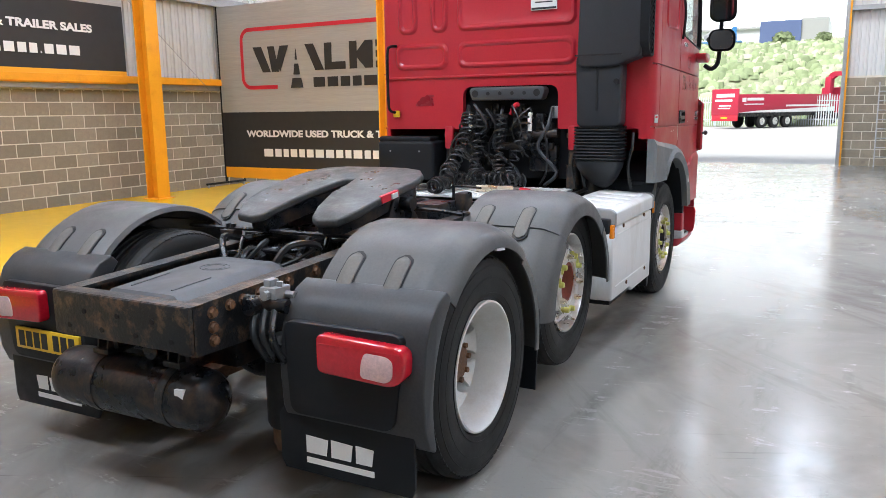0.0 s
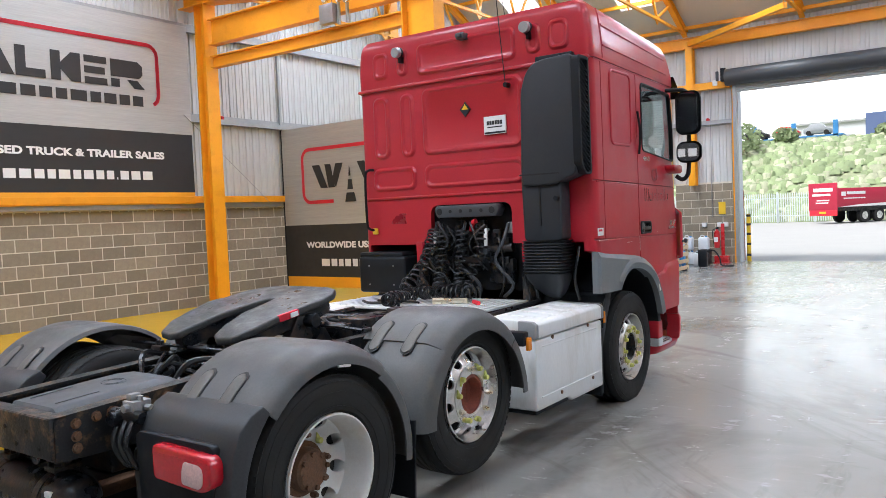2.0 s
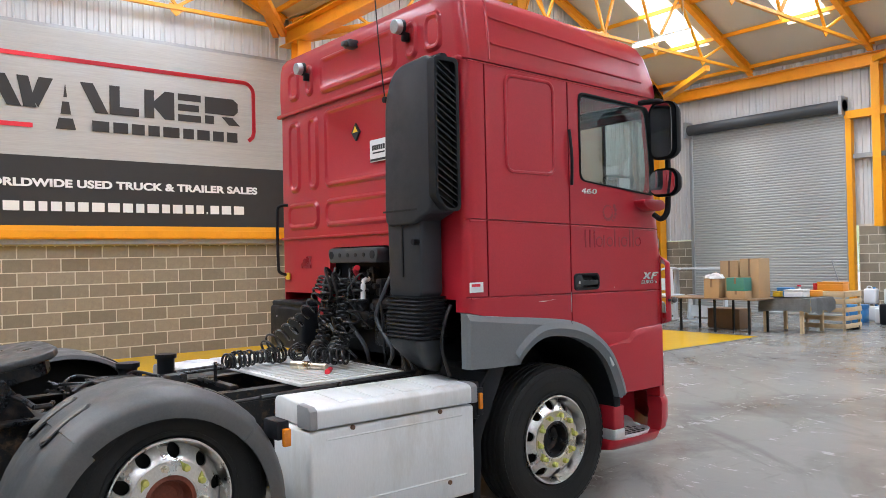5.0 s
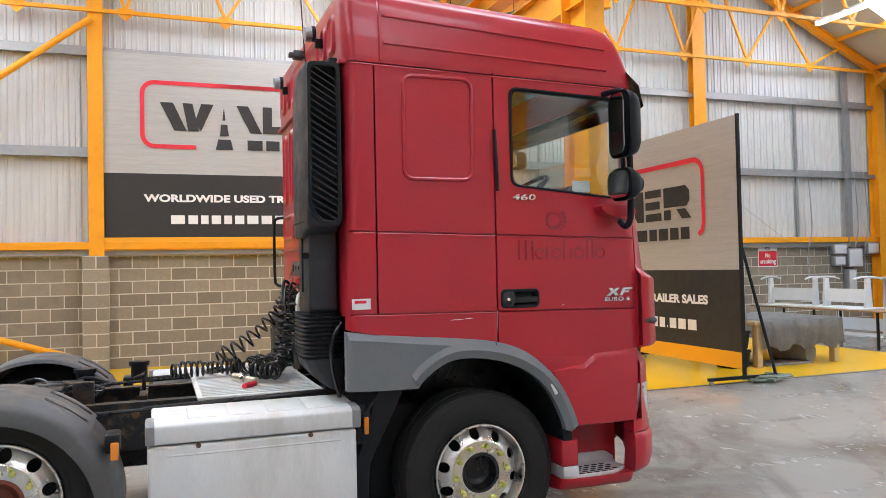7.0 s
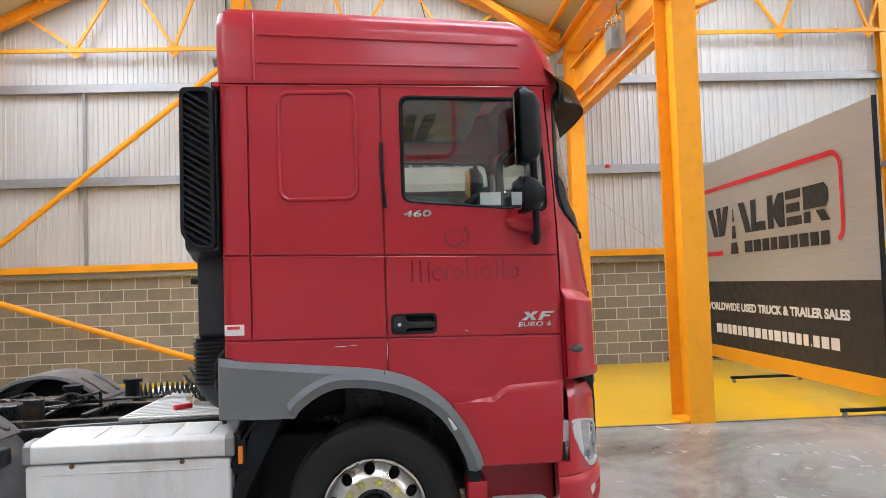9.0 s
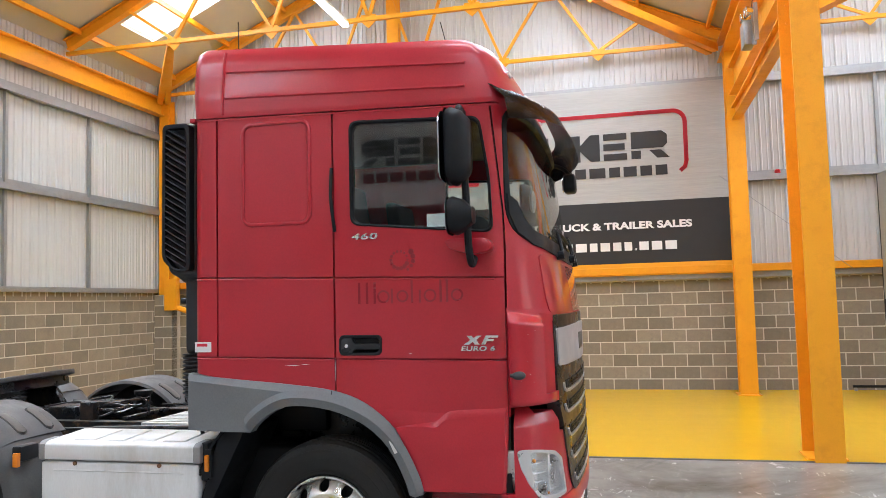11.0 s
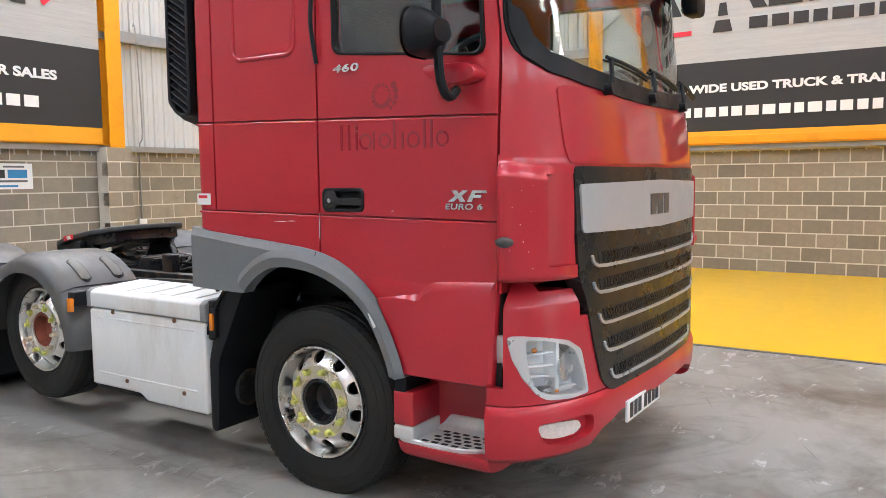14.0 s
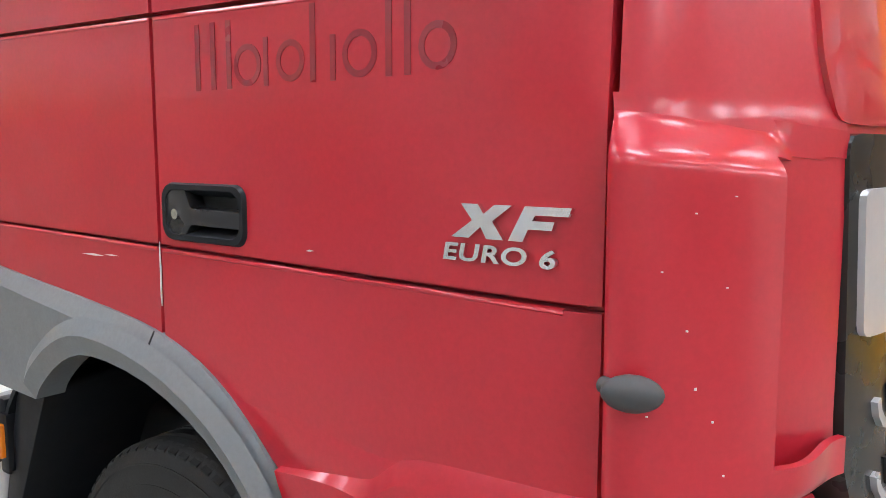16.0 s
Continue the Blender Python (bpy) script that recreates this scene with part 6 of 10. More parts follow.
add_cyl(bm, (0.02, 0, 0), (0.04, 0, 0), 0.011, 8)
NUT_MESH = bm_mesh(bm, "wheel_nut")
KINDS = {k: wheel_parts(k) for k in ("steer", "drive")}


def wheel(s, v, u, kind, hub_mat, covers, twin=False, z=0.505):
    tyre, rim, hub, ring = KINDS["drive" if kind == "drive" else "steer"]
    rim_ob = place("wheel", rim, WHITE_RIM if kind == "drive" else ALLOY, truck, 35)
    rim_ob.matrix_basis = pose(s * u, v, z, 0, 0, 0 if s > 0 else 180) @ pose(0, 0, 0, random.uniform(0, 36))
    tagged(rim_ob, "white painted deep-dish wheel" if kind == "drive" else "polished alloy wheel with round hand holes")
    place("tyre", tyre, RUBBER, rim_ob, 30)
    place("hub", hub, hub_mat, rim_ob, 30)
    # black cylinder added behind the disc to make the hand holes dark
    bm = bmesh.new()
    d0, d1 = (-0.32, -0.095) if kind == "drive" else (-0.15, 0.045)
    add_cyl(bm, (d0, 0, 0), (d1, 0, 0), 0.262, 40)
    part("brake_drum", bm, MESH_GAP_BLK, rim_ob)
    x = -0.078 if kind == "drive" else 0.145
    if kind != "drive":
        place("nut_ring", ring, WARM_METAL if v > -1 else ALLOY, rim_ob, 30)
    for k in range(10):
        a = k * math.tau / 10
        m, mat, name = (COVER_MESH, YELLOW_NUT, "nut_cover") if k in covers else (NUT_MESH, RUST if kind == "drive" else WARM_METAL, "wheel_nut")
        ob = place(name, m, mat, rim_ob, 30)
        ob.matrix_basis = pose(x, 0.1675 * math.cos(a), 0.1675 * math.sin(a), random.choice((20, 160, 200, -30)) + math.degrees(a))
    if twin:
        inner = place("inner_tyre", tyre, RUBBER, rim_ob, 30)
        inner.location = (-0.35, 0, 0)


for s in (-1, 1):
    wheel(s, 0.0, 1.02, "steer", FRAME_BLK, range(10), z=0.480)
    wheel(s, -2.63, 1.018, "steer", RUST_HUB, (0, 1, 3, 4, 6, 7), z=0.61)
    wheel(s, -3.965, 1.075, "drive", RUST, (1, 4, 7), True)
for v, z in ((0.0, 0.480), (-2.63, 0.61), (-3.965, 0.505)):
    bm = bmesh.new()
    add_cyl(bm, (-0.95, v, z), (0.95, v, z), 0.075, 16)
    add_cyl(bm, (-0.75, v, z), (-0.62, v, z), 0.20, 20)
    add_cyl(bm, (0.62, v, z), (0.75, v, z), 0.20, 20)
    if v < -3:
        bmesh.ops.create_uvsphere(bm, u_segments=20, v_segments=12, radius=0.24, matrix=Matrix.Translation((0, v, 0.52)))
    part("axle", bm, FRAME_BLK, truck)

# ---- mudguards ----
def mudguard(name, s, vc, zc, R, a0, a1, u0, u1, lip=0.10, mat=FENDER, label=""):
    sec = [(u0, -0.03), (u0 + 0.012, -0.006), (u0 + 0.03, 0.0), (u0 + 0.2, 0.006), (u1 - 0.16, 0.006), (u1 - 0.105, 0.003), (u1 - 0.090, -0.003), (u1 - 0.040, -0.026), (u1 - 0.018, -0.040), (u1 - 0.004, -0.062), (u1, -lip)]
    bm = bmesh.new()
    rows = []
    for a in np.linspace(a0, a1, max(4, int(abs(a1 - a0) / 5))):
        c, t = math.cos(radians(a)), math.sin(radians(a))
        rows.append([bm.verts.new((s * u, vc + (R + d) * c, zc + (R + d) * t)) for u, d in sec])
    for a, b in zip(rows, rows[1:]):
        for k in range(len(sec) - 1):
            bm.faces.new((a[k], a[k + 1], b[k + 1], b[k]))
    bmesh.ops.recalc_face_normals(bm, faces=bm.faces)
    bmesh.ops.solidify(bm, geom=bm.faces[:], thickness=0.01)
    return part(name, bm, mat, truck, label, 40)


def strap(s, vc, zc, R, a0, a1, u, parent):
    bm = bmesh.new()
    w, rows = 0.036, []
    for k in np.linspace(0, 1, 19):
        a = a0 + (a1 - a0) * k
        q = min(k, 1 - k) / 0.14
        ww = w * (math.sqrt(max(0.06, 1 - (1 - q) ** 2)) if q < 1 else 1)
        c, t = math.cos(radians(a)), math.sin(radians(a))
        rows.append([bm.verts.new((s * (u + x), vc + (R + h) * c, zc + (R + h) * t)) for x, h in ((-ww, 0.0), (-ww, 0.009), (-ww * 0.85, 0.012), (ww * 0.85, 0.012), (ww, 0.009), (ww, 0.0))])
    for a, b in zip(rows, rows[1:]):
        for k in range(5):
            bm.faces.new((a[k], a[k + 1], b[k + 1], b[k]))
    bm.faces.new(rows[0])
    bm.faces.new(rows[-1][::-1])
    tab = part("strap", bm, STRAP_DUST, parent, smooth=35)
    # wider black tab paints the shaded recess round the strap
    bm = bmesh.new()
    rows = []
    for k in np.linspace(-0.06, 1.06, 17):
        a = a0 + (a1 - a0) * k
        q = min(k + 0.06, 1.06 - k) / 0.16
        ww = (w + 0.007) * (math.sqrt(max(0.06, 1 - (1 - q) ** 2)) if q < 1 else 1)
        c, t = math.cos(radians(a)), math.sin(radians(a))
        rows.append([bm.verts.new((s * (u + x), vc + (R + h) * c, zc + (R + h) * t)) for x, h in ((-ww, 0.0), (-ww, 0.0055), (ww, 0.0055), (ww, 0.0))])
    for a, b in zip(rows, rows[1:]):
        for k in range(3):
            bm.faces.new((a[k], a[k + 1], b[k + 1], b[k]))
    bm.faces.new(rows[0])
    bm.faces.new(rows[-1][::-1])
    part("strap_seat", bm, MESH_GAP_BLK, tab, smooth=35)


for s in (-1, 1):
    # third axle
    top = mudguard("mudguard", s, -3.965, 0.51, 0.635, 52, 137, 0.66, 1.275, label="dark grey plastic mudguard")
    mudguard("mudguard_front", s, -3.965, 0.51, 0.625, -8, 53, 0.70, 1.272, 0.11)
    for u in (0.80, 1.03):
        strap(s, -3.965, 0.51, 0.638, 123, 148, u, top)
    bm = bmesh.new()
    tag = [(1.268, -3.94, 1.03), (1.27, -3.86, 1.02), (1.262, -3.86, 1.055), (1.26, -3.94, 1.065)]
    mw = [Vector((s * x, y, z)) for x, y, z in tag]
    va = [bm.verts.new(p + Vector((s * 0.003, 0, 0.003))) for p in mw]
    vb = [bm.verts.new(p - Vector((s * 0.01, 0, 0))) for p in mw]
    bm.faces.new(va)
    bm.faces.new(vb[::-1])
    for k in range(4):
        bm.faces.new((va[k], va[(k + 1) % 4], vb[(k + 1) % 4], vb[k]))
    part("reflector", bm, WHITE_INK, top, "small white reflector sticker", 0)
    bm = bmesh.new()
    arc = [(-3.965 + 0.585 * math.cos(radians(a)), 0.51 + 0.585 * math.sin(radians(a))) for a in np.linspace(136, 196, 10)]
    outer = [(-4.425, 0.955), (-4.50, 0.925), (-4.56, 0.87), (-4.60, 0.78), (-4.625, 0.60), (-4.615, 0.45), (-4.585, 0.37), (-4.54, 0.34)]
    add_prism(bm, arc + outer[::-1], "x", *sorted((s * 0.60, s * 1.275)), 0.022, 3)
    back = part("mudguard_rear", bm, GUARD_BLK, truck, smooth=35)
    bm = bmesh.new()
    add_prism(bm, round_poly([(s * 0.63, 0.82), (s * 1.19, 0.82), (s * 1.18, 0.66), (s * 1.14, 0.43), (s * 0.65, 0.43)], 0.05, 4), "y", -4.632, -4.59, 0.006)
    part("lamp_panel", bm, BLACK_PL, back)
    bm = bmesh.new()
    body = round_poly([(0.83, 0.645), (1.17, 0.632), (1.222, 0.665), (1.228, 0.755), (1.20, 0.787), (0.83, 0.800)], 0.03, 4)
    add_prism(bm, [(s * u, z) for u, z in body], "y", -4.685, -4.61, 0.014, 3)
    lampo = part("tail_lamp", bm, LENS_RED, back, "red tail lamp with a pale reversing lens")
    bm = bmesh.new()
    pale = round_poly([(1.035, 0.655), (1.150, 0.648), (1.178, 0.672), (1.180, 0.735), (1.155, 0.752), (1.055, 0.756), (1.038, 0.71)], 0.018, 4)
    add_prism(bm, [(s * u, z) for u, z in pale], "y", -4.6885, -4.66, 0.004)
    part("reversing_lens", bm, LENS_PINK, lampo)
    bm = bmesh.new()
    add_box(bm, (min(s * 0.84, s * 1.215), -4.687, 0.762), (max(s * 0.84, s * 1.215), -4.66, 0.766))
    part("lens_rib", bm, LENS_RED, lampo)
    bm = bmesh.new()
    add_prism(bm, [(s * 0.565, 0.40), (s * 0.565, 0.20), (s * 0.585, 0.165), (s * 1.20, 0.16), (s * 1.215, 0.20), (s * 1.215, 0.46), (s * 0.60, 0.46)], "y", -4.60, -4.585, 0.003)
    flap = part("mud_flap", bm, BLACK_PL, truck, "black rubber mud flap with a white maker's mark")
    bm = bmesh.new()
    for k, (a, b) in enumerate(((0.70, 0.81), (0.825, 0.93), (0.945, 1.03))):
        add_prism(bm, [(s * a, 0.255), (s * (b - 0.01), 0.255), (s * b, 0.325), (s * a, 0.33)], "y", -4.6025, -4.598)
    add_box(bm, (min(s * 0.70, s * 1.03), -4.6025, 0.21), (max(s * 0.70, s * 1.03), -4.598, 0.235))
    part("flap_mark", bm, WHITE_INK, flap, smooth=0)
    # second axle
    top = mudguard("mudguard", s, -2.68, 0.51, 0.645, 42, 130, 0.66, 1.265, 0.13, label="dark grey plastic mudguard")
    for u in (0.80, 1.05):
        strap(s, -2.68, 0.51, 0.647, 116, 137, u, top)
        strap(s, -2.68, 0.51, 0.647, 46, 66, u, top)
    mudguard("mudguard_rear", s, -2.68, 0.51, 0.635, 129, 178, 0.70, 1.272, 0.14)
    mudguard("mudguard_front", s, -2.68, 0.51, 0.635, 2, 43, 0.70, 1.272, 0.12)
    bm = bmesh.new()
    add_box(bm, (min(s * 1.10, s * 1.26), -2.13, 0.83), (max(s * 1.10, s * 1.26), -2.055, 0.93), 0.015)
    part("mudguard_bracket", bm, BLACK_PL, truck)
    bm = bmesh.new()
    add_box(bm, (min(s * 1.255, s * 1.285), -2.10, 0.80), (max(s * 1.255, s * 1.285), -2.06, 0.89), 0.006)
    part("marker_lamp", bm, AMBER, truck, "small amber side marker lamp")
    bm = bmesh.new()
    add_prism(bm, [(s * 0.80, 0.18), (s * 1.22, 0.18), (s * 1.24, 0.62), (s * 0.80, 0.62)], "y", -3.335, -3.322)
    part("mud_flap", bm, BLACK_PL, truck)

bm = bmesh.new()
add_box(bm, (-1.08, -4.655, 0.485), (-0.60, -4.64, 0.595), 0.003)
plate = part("number_plate", bm, PLATE_Y, truck, "yellow rear number plate with dark characters")
plate_bars(plate, -1.06, -0.62, -4.654, 0.50, 0.58, -1)

# ---- chassis ----
for s in (-1, 1):
    bm = bmesh.new()
    rings = []
    for v, lo, hi in ((-4.88, 0.70, 0.905), (-3.6, 0.66, 0.955), (1.0, 0.66, 0.955)):
        rings.append([(s * u, v, z) for u, z in ((0.40, hi), (0.31, hi), (0.31, hi - 0.012), (0.392, hi - 0.012), (0.392, lo + 0.012), (0.31, lo + 0.012), (0.31, lo), (0.40, lo))])
    add_loft(bm, rings)
    rail = part("chassis_rail", bm, FRAME_RUST, truck, "black painted chassis rail with rust patches", 0)
    for k, (v, z) in enumerate(((-4.78, 0.86), (-4.78, 0.80), (-4.78, 0.745), (-4.68, 0.87), (-4.60, 0.875), (-4.50, 0.88), (-4.42, 0.885), (-4.30, 0.89), (-4.18, 0.84), (-4.10, 0.90), (-3.9, 0.90), (-3.7, 0.92), (-2.0, 0.88), (-1.7, 0.80), (-1.4, 0.88))):
        bm = bmesh.new()
        add_cyl(bm, (s * 0.398, v, z), (s * 0.418, v, z), 0.019, 6)
        add_cyl(bm, (s * 0.398, v, z), (s * 0.403, v, z), 0.026, 10)
        part("bolt", bm, RUST, rail, smooth=0)
bm = bmesh.new()
add_box(bm, (-0.40, -4.905, 0.715), (0.40, -4.88, 0.905), 0.008)
add_box(bm, (-0.40, -4.90, 0.893), (0.40, -4.82, 0.907), 0.003)
cross = part("rear_crossmember", bm, FRAME_RUST, truck, "rusty pressed rear crossmember")
# bolt holes are black discs, their inner dark put in as colour
for k in range(7):
    bm = bmesh.new()
    x = -0.30 + k * 0.10
    add_cyl(bm, (x, -4.909, 0.76 + 0.07 * (k % 2)), (x, -4.90, 0.76 + 0.07 * (k % 2)), 0.012, 8)
    part("bolt_hole", bm, MESH_GAP_BLK, cross, smooth=0)
bm = bmesh.new()
sec = [(-0.30, 0.850), (-0.275, 0.866), (-0.225, 0.870), (-0.190, 0.900), (-0.17, 0.905), (0.17, 0.905), (0.190, 0.900), (0.225, 0.870), (0.275, 0.866), (0.30, 0.850), (0.30, 0.82), (-0.30, 0.82)]
rings = []
for v, dz, k in ((-4.80, -0.03, 0.9), (-4.77, 0.0, 1.0), (-4.40, 0.022, 1.0), (-4.22, 0.030, 0.98), (-4.12, 0.024, 0.92), (-4.05, -0.01, 0.86), (-4.02, -0.06, 0.82)):
    rings.append([(x * k, v, z + dz) for x, z in sec])
add_loft(bm, rings)
for r in (0.060, 0.042):
    add_tube(bm, [(r * 1.25 * math.cos(a), -4.34 + r * math.sin(a), 0.9285 + 0.0024 * math.sin(a)) for a in np.linspace(0, math.tau, 24, endpoint=False)], 0.004, 5, True)
for x in (-0.12, 0.12):
    add_tube(bm, [(x, -4.72, 0.9075), (x * 1.05, -4.50, 0.9205)], 0.006, 5)
part("frame_cover", bm, COVER_PL, truck, "grey plastic cover between the chassis rails", 35)
bm = bmesh.new()
add_tube(bm, [(-0.78, -3.72, 1.0), (-0.4, -3.74, 1.005), (0.4, -3.74, 1.005), (0.78, -3.72, 1.0)], 0.012, 6)
for x in (-0.45, 0.45):
    add_box(bm, (x - 0.05, -3.78, 0.96), (x + 0.05, -3.70, 1.0), 0.01)
    for k in (-0.02, 0.02):
        add_cyl(bm, (x + k, -3.74, 1.0), (x + k, -3.74, 1.03), 0.014, 6)
part("cross_rod", bm, FRAME_BLK, truck)
bm = bmesh.new()
add_lathe(bm, [(0.001, -0.57), (0.06, -0.562), (0.105, -0.54), (0.128, -0.505), (0.134, -0.46), (0.134, 0.27), (0.128, 0.315), (0.105, 0.35), (0.06, 0.372), (0.001, 0.38)], "x", (0, -4.75, 0.465), 32)
tank = part("air_tank", bm, FRAME_BLK, truck, "black air tank below the rear crossmember", 40)
for x in (-0.26, 0.17):
    bm = bmesh.new()
    add_lathe(bm, [(0.133, -0.022), (0.138, -0.022), (0.138, 0.022), (0.133, 0.022)], "x", (x, -4.75, 0.465), 32, closed=True)
    add_box(bm, (x - 0.05, -4.80, 0.60), (x + 0.05, -4.66, 0.625), 0.005)
    add_prism(bm, [(-4.79, 0.62), (-4.70, 0.62), (-4.72, 0.72), (-4.77, 0.72)], "x", x - 0.035, x - 0.025)
    add_prism(bm, [(-4.79, 0.62), (-4.70, 0.62), (-4.72, 0.72), (-4.77, 0.72)], "x", x + 0.025, x + 0.035)
    for d in (-0.03, 0.03):
        add_cyl(bm, (x + d * 1.5, -4.75, 0.62), (x + d * 1.5, -4.75, 0.655), 0.012, 6)
    part("tank_strap", bm, FRAME_RUST, tank)
bm = bmesh.new()
add_box(bm, (0.255, -4.872, 0.50), (0.30, -4.85, 0.545))
part("label", bm, WHITE_INK, tank, smooth=0)
# valves, pipes and clutter about the rear frame
bm = bmesh.new()
add_box(bm, (-0.33, -4.58, 0.55), (0.33, -4.2, 0.70), 0.02)
add_cyl(bm, (0.05, -4.80, 0.665), (0.05, -4.5, 0.665), 0.045, 12)
add_box(bm, (-0.38, -2.6, 0.55), (0.38, 0.6, 0.80), 0.03)
part("undercarriage", bm, FRAME_BLK, truck)
# mostly unseen box added to block light from the far side under the cab
bm = bmesh.new()
add_box(bm, (-0.58, -0.70, 0.42), (0.58, 0.92, 1.28), 0.04, 3)
part("engine_casing", bm, FRAME_BLK, truck)
for s in (-1, 1):
    bm = bmesh.new()
    add_cyl(bm, (s * 0.50, -4.42, 0.28), (s * 0.50, -4.42, 0.68), 0.12, 20, bevel=0.02)
    part("air_spring", bm, RUBBER, truck, "black rubber air spring bellow")
    bm = bmesh.new()
    add_cyl(bm, (s * 0.50, -4.42, 0.20), (s * 0.50, -4.42, 0.28), 0.10, 20)
    add_box(bm, (min(s * 0.44, s * 0.56), -4.5, 0.16), (max(s * 0.44, s * 0.56), -3.6, 0.24), 0.02)
    part("spring_seat", bm, RUST, truck)
    if s < 0:
        continue
    bm = bmesh.new()
    add_box(bm, (0.49, -4.60, 0.875), (0.575, -4.50, 0.935), 0.006)
    add_box(bm, (0.50, -4.585, 0.93), (0.54, -4.53, 0.965), 0.006)
    add_cyl(bm, (0.56, -4.55, 0.93), (0.56, -4.55, 0.955), 0.014, 6)
    add_cyl(bm, (0.535, -4.625, 0.905), (0.535, -4.59, 0.905), 0.020, 8)
    add_cyl(bm, (0.57, -4.53, 0.90), (0.62, -4.53, 0.90), 0.016, 6)
    valve = part("valve_block", bm, GREY_CORNER, truck, "small pale cast valve block")
    bm = bmesh.new()
    add_cyl(bm, (s * 0.42, -4.60, 0.87), (s * 0.62, -4.58, 0.86), 0.03, 12)
    add_cyl(bm, (s * 0.48, -4.66, 0.86), (s * 0.48, -4.55, 0.86), 0.035, 12)
    part("valve_body", bm, FRAME_BLK, valve)
    for k in range(3):
        bm = bmesh.new()
        x = s * (0.47 + 0.05 * k)
        add_tube(bm, smooth_path([(x, -4.60, 0.85), (x + s * 0.03, -4.66, 0.75), (x + s * 0.05, -4.6, 0.63), (x, -4.45, 0.62 + 0.04 * k), (s * 0.42, -4.2, 0.75)], 5), 0.014, 6)
        part("air_hose", bm, COIL, truck)
random.seed(5)
for k in range(11):
    bm = bmesh.new()
    x = random.uniform(-0.26, 0.26)
    pts = [(x, -4.02, 0.86)]
    for q in range(4):
        pts.append((x + random.uniform(-0.12, 0.12), -3.95 + q * 0.16, 0.93 + random.uniform(-0.08, 0.07)))
    add_tube(bm, smooth_path(pts, 5), random.choice((0.010, 0.014, 0.018)), 6)
    part("air_hose", bm, COIL, truck)

# fifth wheel
fifth_tilt = Matrix.Translation((0, -3.30, 1.235)) @ Matrix.Rotation(radians(9.5), 4, "X")
lobe = [(0.03, 0.10), (0.055, -0.02), (0.075, -0.20), (0.12, -0.40), (0.16, -0.515), (0.22, -0.55), (0.33, -0.53), (0.40, -0.40), (0.425, -0.22), (0.43, -0.05), (0.44, 0.12), (0.41, 0.25), (0.34, 0.345), (0.22, 0.39), (0.0, 0.40)]
outline = lobe + [(-x, y) for x, y in lobe[-2::-1]]
bm = bmesh.new()
add_prism(bm, outline, "z", -0.045, 0.0, 0.012, 3)
ramp = [v for v in bm.verts if v.co.y < -0.22]
for v in ramp:
    v.co.z -= 0.05 * ((-0.22 - v.co.y) / 0.33) ** 1.5
bm.transform(fifth_tilt)
fw = part("fifth_wheel", bm, GREASY, truck, "greasy black fifth wheel coupling plate, tilted", 40)
bm = bmesh.new()
inner = [(x * 0.9, y * 0.88) for x, y in outline]
add_prism(bm, inner, "z", -0.12, -0.045)
for v in bm.verts:
    if v.co.y < -0.22:
        v.co.z -= 0.05 * ((-0.22 - v.co.y) / 0.33) ** 1.5
bm.transform(fifth_tilt)
part("plate_skirt", bm, FRAME_BLK, fw, smooth=30)
for s in (-1, 1):
    bm = bmesh.new()
    add_prism(bm, [(-3.50, 0.955), (-3.05, 0.955), (-3.20, 1.17), (-3.36, 1.17)], "x", *sorted((s * 0.33, s * 0.40)), 0.01)
    add_cyl(bm, (s * 0.28, -3.28, 1.13), (s * 0.47, -3.28, 1.13), 0.04, 16)
    part("pedestal", bm, FRAME_BLK, fw)
bm = bmesh.new()
add_box(bm, (-0.48, -3.6, 0.94), (0.48, -2.98, 0.962), 0.004)
part("mounting_plate", bm, FRAME_BLK, fw)
bm = bmesh.new()
q = [fifth_tilt @ Vector(p) for p in [(0.428, -0.24, -0.04), (0.446, -0.10, -0.04), (0.448, -0.10, 0.0), (0.43, -0.24, 0.0)]]
va = [bm.verts.new(p) for p in q]
vb = [bm.verts.new(p - Vector((0.02, 0, 0))) for p in q]
bm.faces.new(va)
bm.faces.new(vb[::-1])
for k in range(4):
    bm.faces.new((va[k], va[(k + 1) % 4], vb[(k + 1) % 4], vb[k]))
tag = part("plate_tag", bm, RED_INK, fw, "red and white maker's tag", 0)
bm = bmesh.new()
q = [fifth_tilt @ Vector(p) for p in [(0.446, -0.165, -0.036), (0.4495, -0.11, -0.036), (0.4505, -0.11, -0.008), (0.447, -0.165, -0.008)]]
va, vb = [bm.verts.new(p) for p in q], [bm.verts.new(p - Vector((0.012, 0, 0))) for p in q]
bm.faces.new(va)
bm.faces.new(vb[::-1])
for k in range(4):
    bm.faces.new((va[k], va[(k + 1) % 4], vb[(k + 1) % 4], vb[k]))
part("tag_marks", bm, WHITE_INK, tag, smooth=0)
bm = bmesh.new()
add_tube(bm, smooth_path([(0.30, -3.2, 1.09), (0.52, -3.15, 1.08), (0.70, -3.12, 1.06)]), 0.013, 6)
add_tube(bm, [(0.70, -3.12, 1.06), (0.70, -3.05, 1.06), (0.62, -3.02, 1.06)], 0.013, 6)
part("release_handle", bm, FRAME_BLK, fw)

